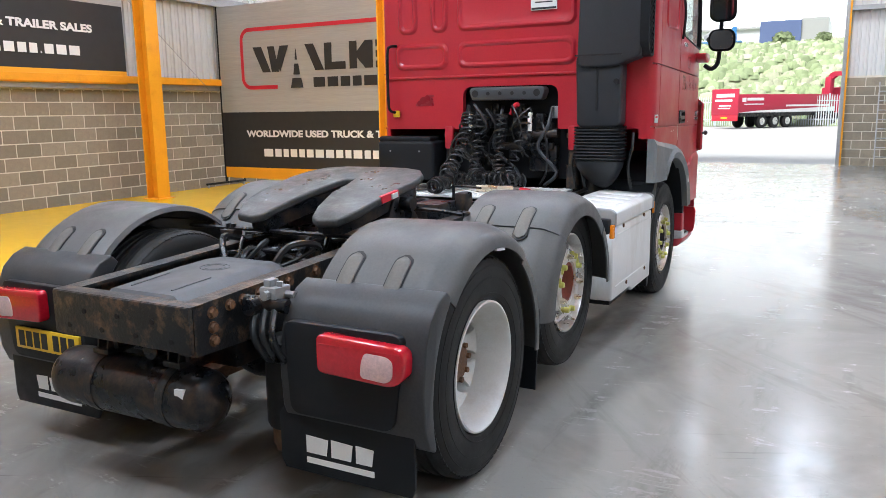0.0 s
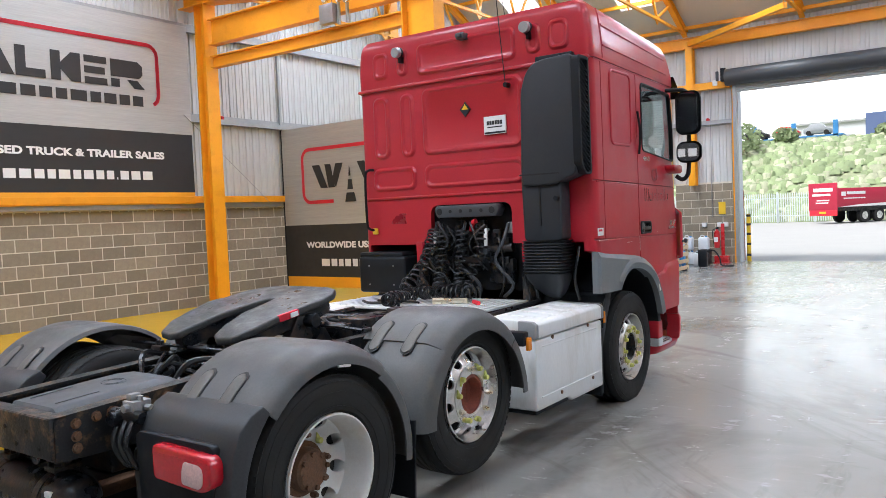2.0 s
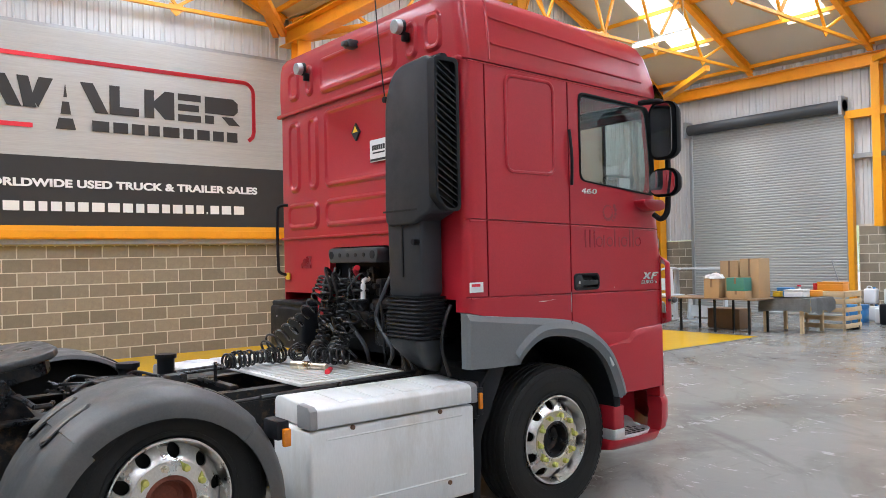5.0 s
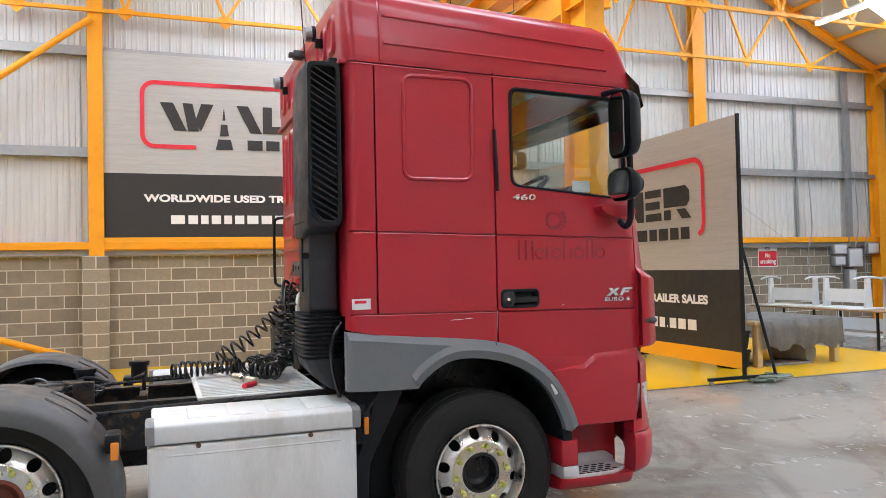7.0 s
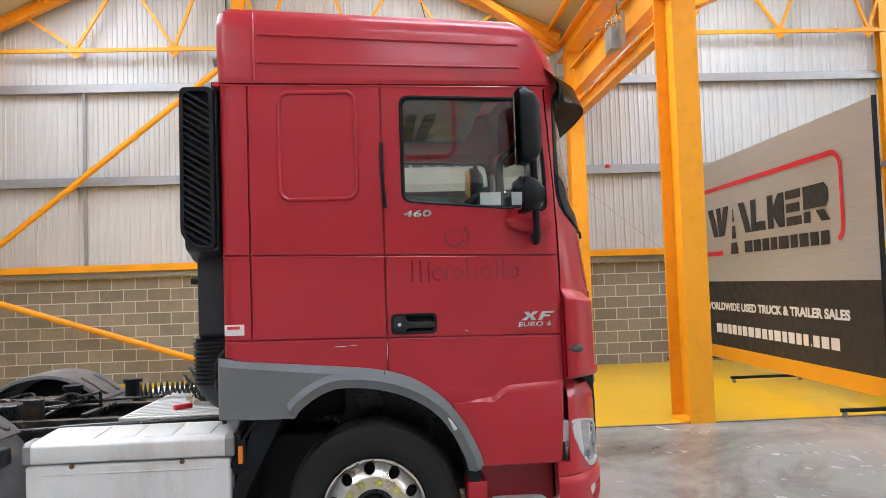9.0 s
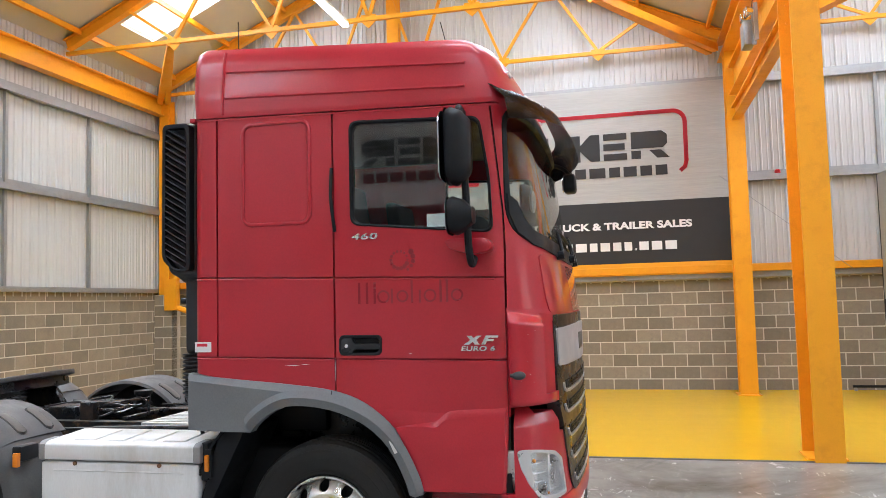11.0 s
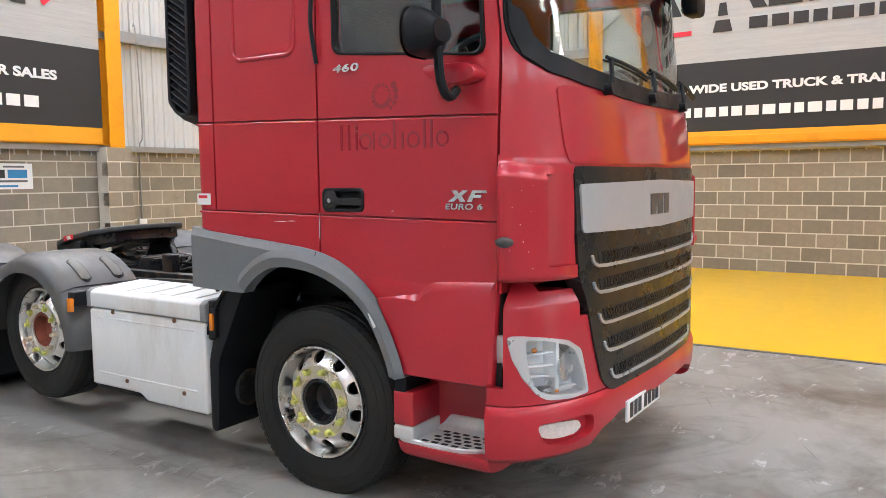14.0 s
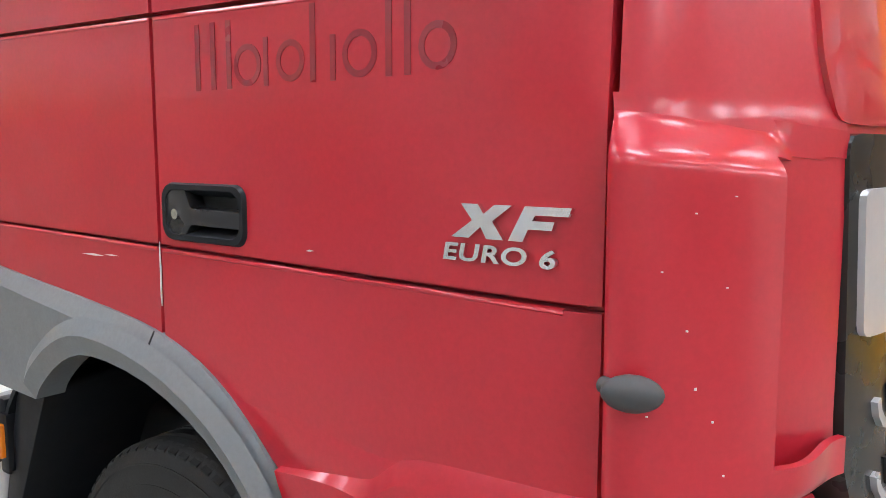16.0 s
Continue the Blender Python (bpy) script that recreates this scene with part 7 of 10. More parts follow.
# ---- behind the cab ----
bm = bmesh.new()
add_box(bm, (-1.0, -1.64, 0.965), (0.60, -0.86, 0.985), 0.004)
deck = part("deck_plate", bm, WHITE_PNL, truck, "white ribbed deck plate behind the cab")
bm = bmesh.new()
for k in range(23):
    add_box(bm, (-0.97 + k * 0.068, -1.61, 0.985), (-0.945 + k * 0.068, -0.90, 0.991))
tagged(part("deck_rib", bm, WHITE_PNL, deck, smooth=0), kind="stuff")
for s in (-1, 1):
    bm = bmesh.new()
    u0, u1 = sorted((s * 0.80, s * 1.235))
    add_prism(bm, [(-1.925, 0.335), (-1.43, 0.335), (-1.36, 0.295), (-0.80, 0.295), (-0.80, 0.838), (-1.925, 0.838)], "x", u0, u1, 0.018, 3)
    box = part("side_locker", bm, WHITE_PNL, truck, "scuffed white side locker")
    bm = bmesh.new()
    pts = [(s * 0.78, 0.848), (s * 1.245, 0.848), (s * 1.245, 0.945), (s * 1.215, 0.964), (s * 0.87, 0.984), (s * 0.80, 0.975), (s * 0.78, 0.95)]
    add_prism(bm, pts, "y", -1.905, -0.79, 0.012, 3)
    lid = part("locker_lid", bm, WHITE_PNL, box)
    bm = bmesh.new()
    add_prism(bm, [(s * 1.10, 0.846), (s * 1.249, 0.846), (s * 1.249, 0.948), (s * 1.217, 0.968), (s * 1.10, 0.974)], "y", -1.935, -1.885, 0.012)
    part("lid_corner", bm, GREY_CORNER, box)
    bm = bmesh.new()
    add_prism(bm, [(s * 1.10, 0.846), (s * 1.249, 0.846), (s * 1.249, 0.948), (s * 1.217, 0.968), (s * 1.10, 0.974)], "y", -0.83, -0.775, 0.012)
    part("lid_corner", bm, GREY_CORNER, box)
    for k in range(4):
        bm = bmesh.new()
        v = -1.72 + k * 0.215
        add_prism(bm, [(s * 0.89, 0.95), (s * 1.19, 0.94), (s * 1.185, 0.9695), (s * 1.17, 0.974), (s * 0.92, 0.989), (s * 0.89, 0.986)], "y", v, v + 0.155, 0.006)
        part("lid_rib", bm, WHITE_PNL, lid)
    for v, z in ((-1.668, 0.829), (-1.065, 0.829), (-1.55, 0.40), (-1.0, 0.40)):
        bm = bmesh.new()
        add_cyl(bm, (s * 1.233, v, z), (s * 1.242, v, z), 0.014, 10)
        part("screw", bm, RUST, box)
    bm = bmesh.new()
    for z, v0, v1 in ((0.785, -1.83, -0.895), (0.425, -1.85, -0.87)):
        add_tube(bm, [(s * 1.2325, v, z) for v in np.linspace(v0, v1, 6)], 0.0065, 6)
    part("locker_panel", bm, WHITE_PNL, box)
    bm = bmesh.new()
    add_box(bm, (min(s * 0.7, s * 1.215), -1.91, 0.305), (max(s * 0.7, s * 1.215), -1.40, 0.336), 0.006)
    part("bottom_rail", bm, BLACK_PL, box)
    bm = bmesh.new()
    add_box(bm, (min(s * 1.0, s * 1.22), -0.79, 0.74), (max(s * 1.0, s * 1.22), -0.74, 0.97), 0.01)
    add_box(bm, (min(s * 1.19, s * 1.228), -0.76, 0.76), (max(s * 1.19, s * 1.228), -0.715, 0.93), 0.004)
    add_cyl(bm, (s * 1.1, -0.77, 0.5), (s * 1.1, -0.77, 0.9), 0.03, 10)
    part("bracket", bm, BLACK_PL, truck)
    bm = bmesh.new()
    add_box(bm, (min(s * 1.215, s * 1.243), -0.755, 0.80), (max(s * 1.215, s * 1.243), -0.728, 0.90), 0.006)
    part("marker_lamp", bm, AMBER, truck, "small amber side marker lamp")

# plain box and tank added to darken the see-through gap ahead of each locker
for s in (-1, 1):
    bm = bmesh.new()
    add_box(bm, (min(s * 0.42, s * 0.86), -0.80, 0.30), (max(s * 0.42, s * 0.86), -0.30, 0.90), 0.03, 3)
    part("gear_casing", bm, BLACK_PL, truck)
    bm = bmesh.new()
    add_cyl(bm, (s * 0.98, -0.92, 0.42), (s * 0.98, -0.70, 0.42), 0.11, 20, bevel=0.02)
    add_box(bm, (min(s * 0.94, s * 1.12), -0.76, 0.60), (max(s * 0.94, s * 1.12), -0.735, 0.86), 0.004)
    part("air_tank", bm, FRAME_RUST, truck)
    bm = bmesh.new()
    add_tube(bm, smooth_path([(s * 0.70, -1.95, 0.955), (s * 0.71, -1.4, 0.972), (s * 0.71, -0.86, 0.985)]), 0.017, 8)
    add_tube(bm, smooth_path([(s * 0.66, -2.3, 0.94), (s * 0.665, -1.6, 0.955), (s * 0.66, -0.86, 0.96)]), 0.012, 8)
    part("air_pipe", bm, COIL, truck)

# air intake stack on the rear wall
bm = bmesh.new()
main = round_poly([(0.675, 2.06), (0.695, 2.72), (0.74, 2.86), (0.80, 2.93), (0.88, 2.96), (1.165, 2.975), (1.17, 2.02), (1.06, 1.99), (0.98, 1.95), (0.68, 1.95)], 0.05, 4)
add_prism(bm, main, "y", -1.05, -0.848, 0.03, 3)
stack = part("air_intake", bm, INTAKE_PL, truck, "dark grey plastic air intake stack on the rear wall", 40)
bm = bmesh.new()
duct = round_poly([(0.67, 1.49), (0.655, 2.05), (1.02, 2.05), (1.02, 1.49)], 0.05, 4)
add_prism(bm, duct, "y", -1.02, -0.848, 0.03, 3)
part("intake_duct", bm, INTAKE_PL, stack, smooth=40)
bm = bmesh.new()
add_box(bm, (0.66, -1.053, 2.035), (1.03, -1.04, 2.047))
add_box(bm, (0.825, -1.03, 1.62), (0.837, -1.018, 2.0))
part("intake_seam", bm, MESH_GAP_BLK, stack, smooth=0)
bm = bmesh.new()
rings = []
for k in range(55):
    z = 1.495 - k * 0.005
    w = (0.0, 0.003, 0.013, 0.013, 0.003)[k % 5]
    rings.append([(x, y, z) for x, y in rr_pts(0.645 + w, -1.06 + w, 1.035 - w, -0.80 - w, 0.06, 4)])
add_loft(bm, rings[::-1])
part("bellows", bm, BLACK_PL, stack, smooth=25)
bm = bmesh.new()
rings = []
for z, q in ((1.225, 0.0), (1.17, 0.015), (1.09, 0.06), (1.03, 0.11), (1.0, 0.155), (0.995, 0.18)):
    rings.append([(x, y + q * 0.9, z) for x, y in rr_pts(0.655 + q, -1.05 + q * 0.6, 1.025 - q, -0.82 - q * 0.5, max(0.06 - q * 0.2, 0.015), 4)])
add_loft(bm, rings[::-1])
part("intake_bowl", bm, INTAKE_PL, stack, smooth=40)
# louvred side of the stack
bm = bmesh.new()
louv = round_poly([(-1.055, 2.10), (-1.05, 2.955), (-0.86, 2.955), (-0.86, 2.02), (-0.97, 2.02)], 0.04, 4)
inner = shrink(louv, 0.022)
rings = [[(1.16, *p) for p in louv], [(1.225, *p) for p in louv], [(1.228, *p) for p in shrink(louv, 0.010)], [(1.225, *p) for p in inner], [(1.16, *p) for p in inner]]
vs = [[bm.verts.new(p) for p in r] for r in rings]
n = len(louv)
for ra, rb in zip(vs, vs[1:] + vs[:1]):
    for k in range(n):
        bm.faces.new((ra[k], ra[(k + 1) % n], rb[(k + 1) % n], rb[k]))
lframe = part("louvre_frame", bm, BLACK_PL, stack)
# black sheet puts the shade between the slats into colour
bm = bmesh.new()
add_prism(bm, inner, "x", 1.172, 1.176)
part("louvre_back", bm, MESH_GAP_BLK, lframe, smooth=0)
bm = bmesh.new()
va = [bm.verts.new((x, v, z + d)) for v, z in ((-0.025, 0.0), (0.133, -0.095)) for x, d in ((1.178, 0.016), (1.222, -0.006), (1.222, -0.012), (1.178, 0.010))]
for k in range(4):
    bm.faces.new((va[k], va[(k + 1) % 4], va[4 + (k + 1) % 4], va[4 + k]))
bm.faces.new(va[:4])
bm.faces.new(va[4:])
slat = bm_mesh(bm, "louvre_slat")
for k in range(21):
    z = 2.135 + k * 0.0405
    ob = place("louvre_slat", slat, INTAKE_PL, lframe, 0)
    ob.location = (0, -1.01, z)
bm = bmesh.new()
add_cyl(bm, (0.99, -1.0, 1.84), (0.99, -1.06, 1.84), 0.02, 10)
part("intake_plug", bm, BLACK_PL, stack)
bm = bmesh.new()
add_box(bm, (0.76, -0.90, 2.95), (1.10, -0.84, 3.02), 0.015)
part("intake_bracket", bm, BLACK_PL, stack)

# rear wall fittings
for x in (-0.66, 0.70):
    bm = bmesh.new()
    add_lathe(bm, [(0.001, -0.06), (0.03, -0.055), (0.05, -0.02), (0.052, 0.0), (0.045, 0.004), (0.001, 0.006)], "y", (x, -0.90, 3.27), 20)
    wl = part("work_lamp", bm, BLACK_PL, truck, "round work lamp on the cab roof edge")
    bm = bmesh.new()
    add_cyl(bm, (x, -0.905, 3.27), (x, -0.965, 3.265), 0.05, 20, 0.045)
    part("lens", bm, GALV, wl, "round clear lamp lens")
    bm = bmesh.new()
    add_box(bm, (x - 0.015, -0.90, 3.18), (x + 0.015, -0.845, 3.24), 0.005)
    part("stalk", bm, BLACK_PL, wl)
bm = bmesh.new()
add_box(bm, (0.0, -0.93, 3.28), (0.085, -0.845, 3.34), 0.012)
add_box(bm, (0.015, -0.96, 3.29), (0.07, -0.92, 3.325), 0.008)
part("rear_camera", bm, BRACKET_GREY, truck, "small grey reversing camera")
bm = bmesh.new()
add_cyl(bm, (0.47, -0.84, 2.83), (0.47, -0.90, 2.83), 0.022, 10)
add_tube(bm, smooth_path([(0.47, -0.89, 2.83), (0.455, -0.92, 3.2), (0.42, -0.95, 3.9)], 6), 0.0045, 5)
part("aerial", bm, BLACK_PL, truck, "thin whip aerial")
bm = bmesh.new()
add_tube(bm, smooth_path([(-0.3, 0.55, 3.33), (-0.3, 0.50, 3.65), (-0.3, 0.42, 4.0)], 5), 0.004, 5)
part("aerial", bm, BLACK_PL, truck, "thin whip aerial on the roof")
bm = bmesh.new()
add_tube(bm, smooth_path([(-1.08, -0.84, 2.21), (-1.11, -0.90, 2.20), (-1.13, -0.915, 2.13), (-1.13, -0.915, 1.72), (-1.12, -0.90, 1.64), (-1.09, -0.84, 1.62)], 5), 0.013, 8)
part("grab_handle", bm, BLACK_PL, truck, "black tubular grab handle")
bm = bmesh.new()
add_box(bm, (-1.12, -0.86, 1.58), (-1.05, -0.84, 1.64), 0.01)
part("tag", bm, PLATE_Y, truck, "small yellow tag")
bm = bmesh.new()
add_prism(bm, round_poly([(-0.33, 1.79), (-0.30, 1.715), (0.33, 1.715), (0.36, 1.79), (0.34, 1.825), (-0.31, 1.825)], 0.02, 3), "y", -0.90, -0.78, 0.012)
pan = part("bunk_panel", bm, BRACKET_GREY, truck, "grey bracket with round holes")
# the dark of the round holes is painted on as black discs
for x, w in ((-0.27, 0.03), (-0.15, 0.016), (-0.04, 0.016), (0.07, 0.016), (0.18, 0.016), (0.29, 0.03)):
    bm = bmesh.new()
    add_cyl(bm, (x, -0.895, 1.772), (x, -0.904, 1.772), w, 12)
    part("hole", bm, MESH_GAP_BLK, pan, smooth=0)
bm = bmesh.new()
# first box is a black plate added to darken the cab's rear cut-out
add_box(bm, (-0.52, -0.72, 1.05), (0.55, -0.66, 1.92))
add_box(bm, (-0.65, -0.70, 0.95), (0.65, -0.2, 1.30), 0.02)
add_box(bm, (-0.5, -0.2, 0.7), (0.5, 0.9, 1.42), 0.02)
part("engine_tunnel", bm, BLACK_PL, truck)
bm = bmesh.new()
add_box(bm, (-0.36, -0.86, 1.30), (0.42, -0.80, 1.36), 0.01)
add_box(bm, (0.20, -0.84, 1.12), (0.45, -0.76, 1.34), 0.02)
for x in (-0.34, -0.18, -0.02, 0.10, 0.30):
    add_box(bm, (x - 0.035, -0.86, 1.48), (x + 0.035, -0.74, 1.60), 0.012)
    add_cyl(bm, (x, -0.86, 1.55), (x, -0.90, 1.55), 0.02, 8)
add_cyl(bm, (0.26, -0.84, 1.42), (0.46, -0.84, 1.44), 0.04, 12)
part("suspension_frame", bm, FRAME_BLK, truck)
bm = bmesh.new()
add_box(bm, (0.38, -0.80, 1.56), (0.47, -0.74, 1.66), 0.008)
part("control_box", bm, GREY_CORNER, truck)
bm = bmesh.new()
add_tube(bm, smooth_path([(0.06, -0.88, 1.60), (0.10, -0.92, 1.66), (0.14, -0.93, 1.68)]), 0.022, 8)
part("red_coupling", bm, RED_INK, truck, "red air hose coupling")
for x in (-0.56, 0.58):
    bm = bmesh.new()
    add_cyl(bm, (x, -0.80, 1.05), (x, -0.78, 1.45), 0.045, 14)
    add_cyl(bm, (x, -0.80, 0.98), (x, -0.80, 1.18), 0.06, 14)
    add_cyl(bm, (x, -0.78, 1.40), (x, -0.78, 1.44), 0.065, 14)
    part("cab_damper", bm, FRAME_RUST, truck, "rusty cab suspension damper")
    bm = bmesh.new()
    add_box(bm, (x - 0.035, -0.85, 1.30), (x + 0.045, -0.80, 1.50), 0.012)
    part("cab_bracket", bm, RED, truck)
# black fittings, unions and hoses on the bulkhead under the cab
random.seed(23)
for k in range(16):
    x, z = -0.37 + 0.049 * k + random.uniform(-0.015, 0.015), random.choice((1.18, 1.26, 1.40, 1.46, 1.63))
    bm = bmesh.new()
    w, h = random.uniform(0.022, 0.045), random.uniform(0.03, 0.07)
    add_box(bm, (x - w, -0.80, z - h), (x + w, -0.74, z + h), 0.008)
    add_cyl(bm, (x, -0.83, z), (x, -0.79, z), w * 0.55, 8)
    part("union", bm, random.choice((FRAME_BLK, BRACKET_GREY, FRAME_RUST)), truck)
for k in range(9):
    x = random.uniform(-0.40, 0.42)
    bm = bmesh.new()
    add_tube(bm, smooth_path([(x, -0.80, 1.62 + random.uniform(-0.06, 0.06)), (x + random.uniform(-0.08, 0.08), -0.87, 1.50), (x + random.uniform(-0.14, 0.14), -0.88, 1.32), (x + random.uniform(-0.2, 0.2), -0.86, 1.12), (x + random.uniform(-0.2, 0.2), -0.80, 1.0)], 5), random.choice((0.008, 0.011, 0.016)), 6)
    part("air_hose", bm, random.choice((COIL, COIL, BRACKET_GREY)), truck)
for x in (0.62, 0.70, 1.08):
    bm = bmesh.new()
    add_tube(bm, smooth_path([(x, -0.84, 1.44), (x + 0.01, -0.90, 1.34), (x - 0.02, -0.90, 1.18), (x, -0.86, 1.0)], 5), 0.013, 6)
    part("air_hose", bm, COIL, truck)
# hose loop and lever on the deck
bm = bmesh.new()
add_tube(bm, smooth_path([(-0.80, -1.40, 0.999), (-0.62, -1.52, 1.0), (-0.42, -1.50, 1.01), (-0.36, -1.40, 1.03), (-0.46, -1.33, 1.02), (-0.66, -1.36, 1.0)], 6), 0.013, 6)
part("air_hose", bm, COIL, truck)
bm = bmesh.new()
add_box(bm, (-0.20, -1.98, 0.955), (0.34, -1.93, 0.985), 0.006)
add_cyl(bm, (0.05, -1.955, 0.98), (0.05, -1.955, 1.10), 0.012, 8)
add_tube(bm, [(0.05, -1.955, 1.09), (0.20, -1.97, 1.095), (0.30, -2.02, 1.09)], 0.009, 6)
part("hose_carrier", bm, FRAME_BLK, truck)
bm = bmesh.new()
add_box(bm, (-1.24, -0.95, 1.02), (-0.66, -0.45, 1.37), 0.03, 3)
add_box(bm, (-1.24, -0.93, 1.36), (-0.70, -0.5, 1.41), 0.02)
side_box = part("side_box", bm, BLACK_PL, truck, "black plastic box under the cab corner")
for x in (-1.1, -0.8):
    for z in (1.1, 1.28):
        bm = bmesh.new()
        add_cyl(bm, (x, -0.948, z), (x, -0.956, z), 0.008, 8)
        part("screw", bm, GREY_CORNER, side_box)


def coil(path, radius, turns, r):
    path = smooth_path(path, 10)
    n = turns * 14
    pts = []
    for i in range(n + 1):
        f = i / n * (len(path) - 1)
        k = min(int(f), len(path) - 2)
        p = path[k].lerp(path[k + 1], f - k)
        d, s, t = basis((path[k + 1] - path[k]) + Vector((1e-4, 2e-4, 0)))
        ref = Vector((0.3, 1, 0.2))
        s = (ref - ref.dot(d) * d).normalized()
        t = d.cross(s)
        a = i / 14 * math.tau
        rad = radius * (0.88 + 0.16 * math.sin(i * 0.05) + 0.10 * math.sin(i * 0.173 + radius * 900))
        pts.append(p + rad * (math.cos(a) * s + math.sin(a) * t))
    bm = bmesh.new()
    add_tube(bm, pts, r, 6)
    return part("coiled_hose", bm, COIL, truck, "black coiled air and power hose", 60)


coil([(-0.31, -0.92, 1.60), (-0.31, -1.00, 1.46), (-0.29, -1.22, 1.26), (-0.27, -1.46, 1.11)], 0.062, 13, 0.009)
coil([(-0.30, -1.30, 1.064), (-0.27, -1.52, 1.064), (-0.22, -1.78, 1.062)], 0.054, 15, 0.009)
coil([(-0.19, -0.94, 1.60), (-0.21, -0.99, 1.34), (-0.20, -1.05, 1.11), (-0.10, -1.16, 1.07)], 0.058, 15, 0.009)
coil([(-0.01, -0.93, 1.60), (-0.01, -0.97, 1.38), (0.00, -1.02, 1.15), (0.05, -1.08, 1.07)], 0.048, 15, 0.009)
coil([(0.22, -0.93, 1.58), (0.19, -0.99, 1.38), (0.11, -1.05, 1.14), (0.18, -1.14, 1.07)], 0.052, 10, 0.0085)
coil([(-0.06, -1.15, 1.075), (0.13, -1.22, 1.07), (0.28, -1.12, 1.075)], 0.060, 9, 0.0085)
coil([(-0.36, -1.12, 1.075), (-0.24, -1.22, 1.07), (-0.10, -1.28, 1.065)], 0.055, 7, 0.0065)
random.seed(5)
for k in range(5):
    x = random.uniform(-0.36, 0.34)
    bm = bmesh.new()
    add_tube(bm, smooth_path([(x, -0.87, 1.56), (x + random.uniform(-0.05, 0.05), -0.97, 1.63 + random.uniform(0, 0.05)), (x + random.uniform(-0.13, 0.13), -1.0, 1.50),
                              (x + random.uniform(-0.15, 0.15), -0.93, 1.36), (x + random.uniform(-0.1, 0.1), -0.86, 1.24)], 6), random.choice((0.008, 0.010, 0.013)), 6)
    part("cable", bm, COIL, truck)
for x, y in ((-0.30, -0.90), (0.24, -0.90)):
    bm = bmesh.new()
    add_tube(bm, smooth_path([(x, y, 1.60), (x + 0.01, y - 0.05, 1.58), (x + 0.015, y - 0.06, 1.46)], 5), 0.018, 8)
    part("hose_end", bm, PLATE_W, truck, "pale hose end sleeve")
bm = bmesh.new()
add_cyl(bm, (0.08, -1.30, 1.013), (0.22, -1.24, 1.013), 0.022, 10)
add_cyl(bm, (-0.05, -1.36, 1.013), (0.08, -1.30, 1.013), 0.030, 10)
part("hose_coupling", bm, WARM_METAL, truck, "dull brass hose coupling")
bm = bmesh.new()
add_cyl(bm, (0.30, -1.26, 1.007), (0.40, -1.34, 1.007), 0.018, 10)
part("red_coupling", bm, RED_INK, truck, "red hose coupling lying on the deck")
for x, v in ((-0.75, -2.0), (-0.45, -2.35)):
    bm = bmesh.new()
    add_cyl(bm, (x, v, 0.95), (x, v, 1.06), 0.06, 16)
    add_cyl(bm, (x, v, 1.06), (x, v, 1.09), 0.075, 16)
    part("filler_cap", bm, BLACK_PL, truck)
random.seed(11)
for k in range(10):
    bm = bmesh.new()
    x = random.uniform(-0.38, 0.38)
    pts = [(x, -2.2, 1.0)]
    for q in range(4):
        pts.append((x + random.uniform(-0.15, 0.15), -2.35 - q * 0.16, 0.98 + random.uniform(-0.04, 0.06)))
    add_tube(bm, smooth_path(pts, 5), random.choice((0.010, 0.014)), 6)
    part("air_hose", bm, COIL, truck)
bm = bmesh.new()
for x, v, w, d, h in ((-0.25, -2.5, 0.2, 0.3, 0.10), (0.2, -2.55, 0.22, 0.25, 0.12), (0.0, -2.75, 0.5, 0.08, 0.10), (0.30, -2.3, 0.08, 0.12, 0.16)):
    add_box(bm, (x - w / 2, v - d / 2, 0.90), (x + w / 2, v + d / 2, 0.93 + h), 0.012)
part("valve_gear", bm, FRAME_BLK, truck)

# ---- cab interior ----
bm = bmesh.new()
add_prism(bm, round_poly([(0.62, 1.60), (0.66, 2.10), (0.80, 2.19), (1.02, 2.19), (1.14, 2.10), (1.14, 1.60)], 0.06, 3), "x", -1.08, 1.08, 0.02)
add_prism(bm, round_poly([(0.80, 2.17), (0.84, 2.30), (0.92, 2.32), (1.04, 2.20), (1.04, 2.17)], 0.03, 3), "x", 0.32, 0.84, 0.02)
part("dashboard", bm, TRIM_DARK, truck)
bm = bmesh.new()
wm = Matrix.Translation((0.58, 0.60, 2.27)) @ Matrix.Rotation(radians(35), 4, "X")
add_tube(bm, [wm @ Vector((0.22 * math.cos(a), 0.22 * math.sin(a), 0)) for a in np.linspace(0, math.tau, 32, endpoint=False)], 0.016, 8, True)
for a in (0.4, 2.74, 4.71):
    add_tube(bm, [wm @ Vector((0, 0, -0.03)), wm @ Vector((0.21 * math.cos(a), 0.21 * math.sin(a), 0))], 0.014, 6)
add_cyl(bm, wm @ Vector((0, 0, -0.04)), wm @ Vector((0, 0, 0.01)), 0.07, 20)
part("steering_wheel", bm, TRIM_DARK, truck)
for x in (-0.62, 0.60):
    bm = bmesh.new()
    add_box(bm, (x - 0.24, -0.02, 1.85), (x + 0.24, 0.46, 2.0), 0.05, 3)
    seat = part("seat", bm, SEAT_CLOTH, truck, "dark cloth cab seat")
    bm = bmesh.new()
    add_prism(bm, round_poly([(-0.02, 1.95), (0.10, 1.95), (0.0, 2.60), (-0.10, 2.60)], 0.04, 3), "x", x - 0.23, x + 0.23, 0.04, 3)
    part("backrest", bm, SEAT_CLOTH, seat)
    bm = bmesh.new()
    add_box(bm, (x - 0.2, 0.02, 1.53), (x + 0.2, 0.40, 1.85), 0.03)
    part("seat_base", bm, TRIM_DARK, seat)
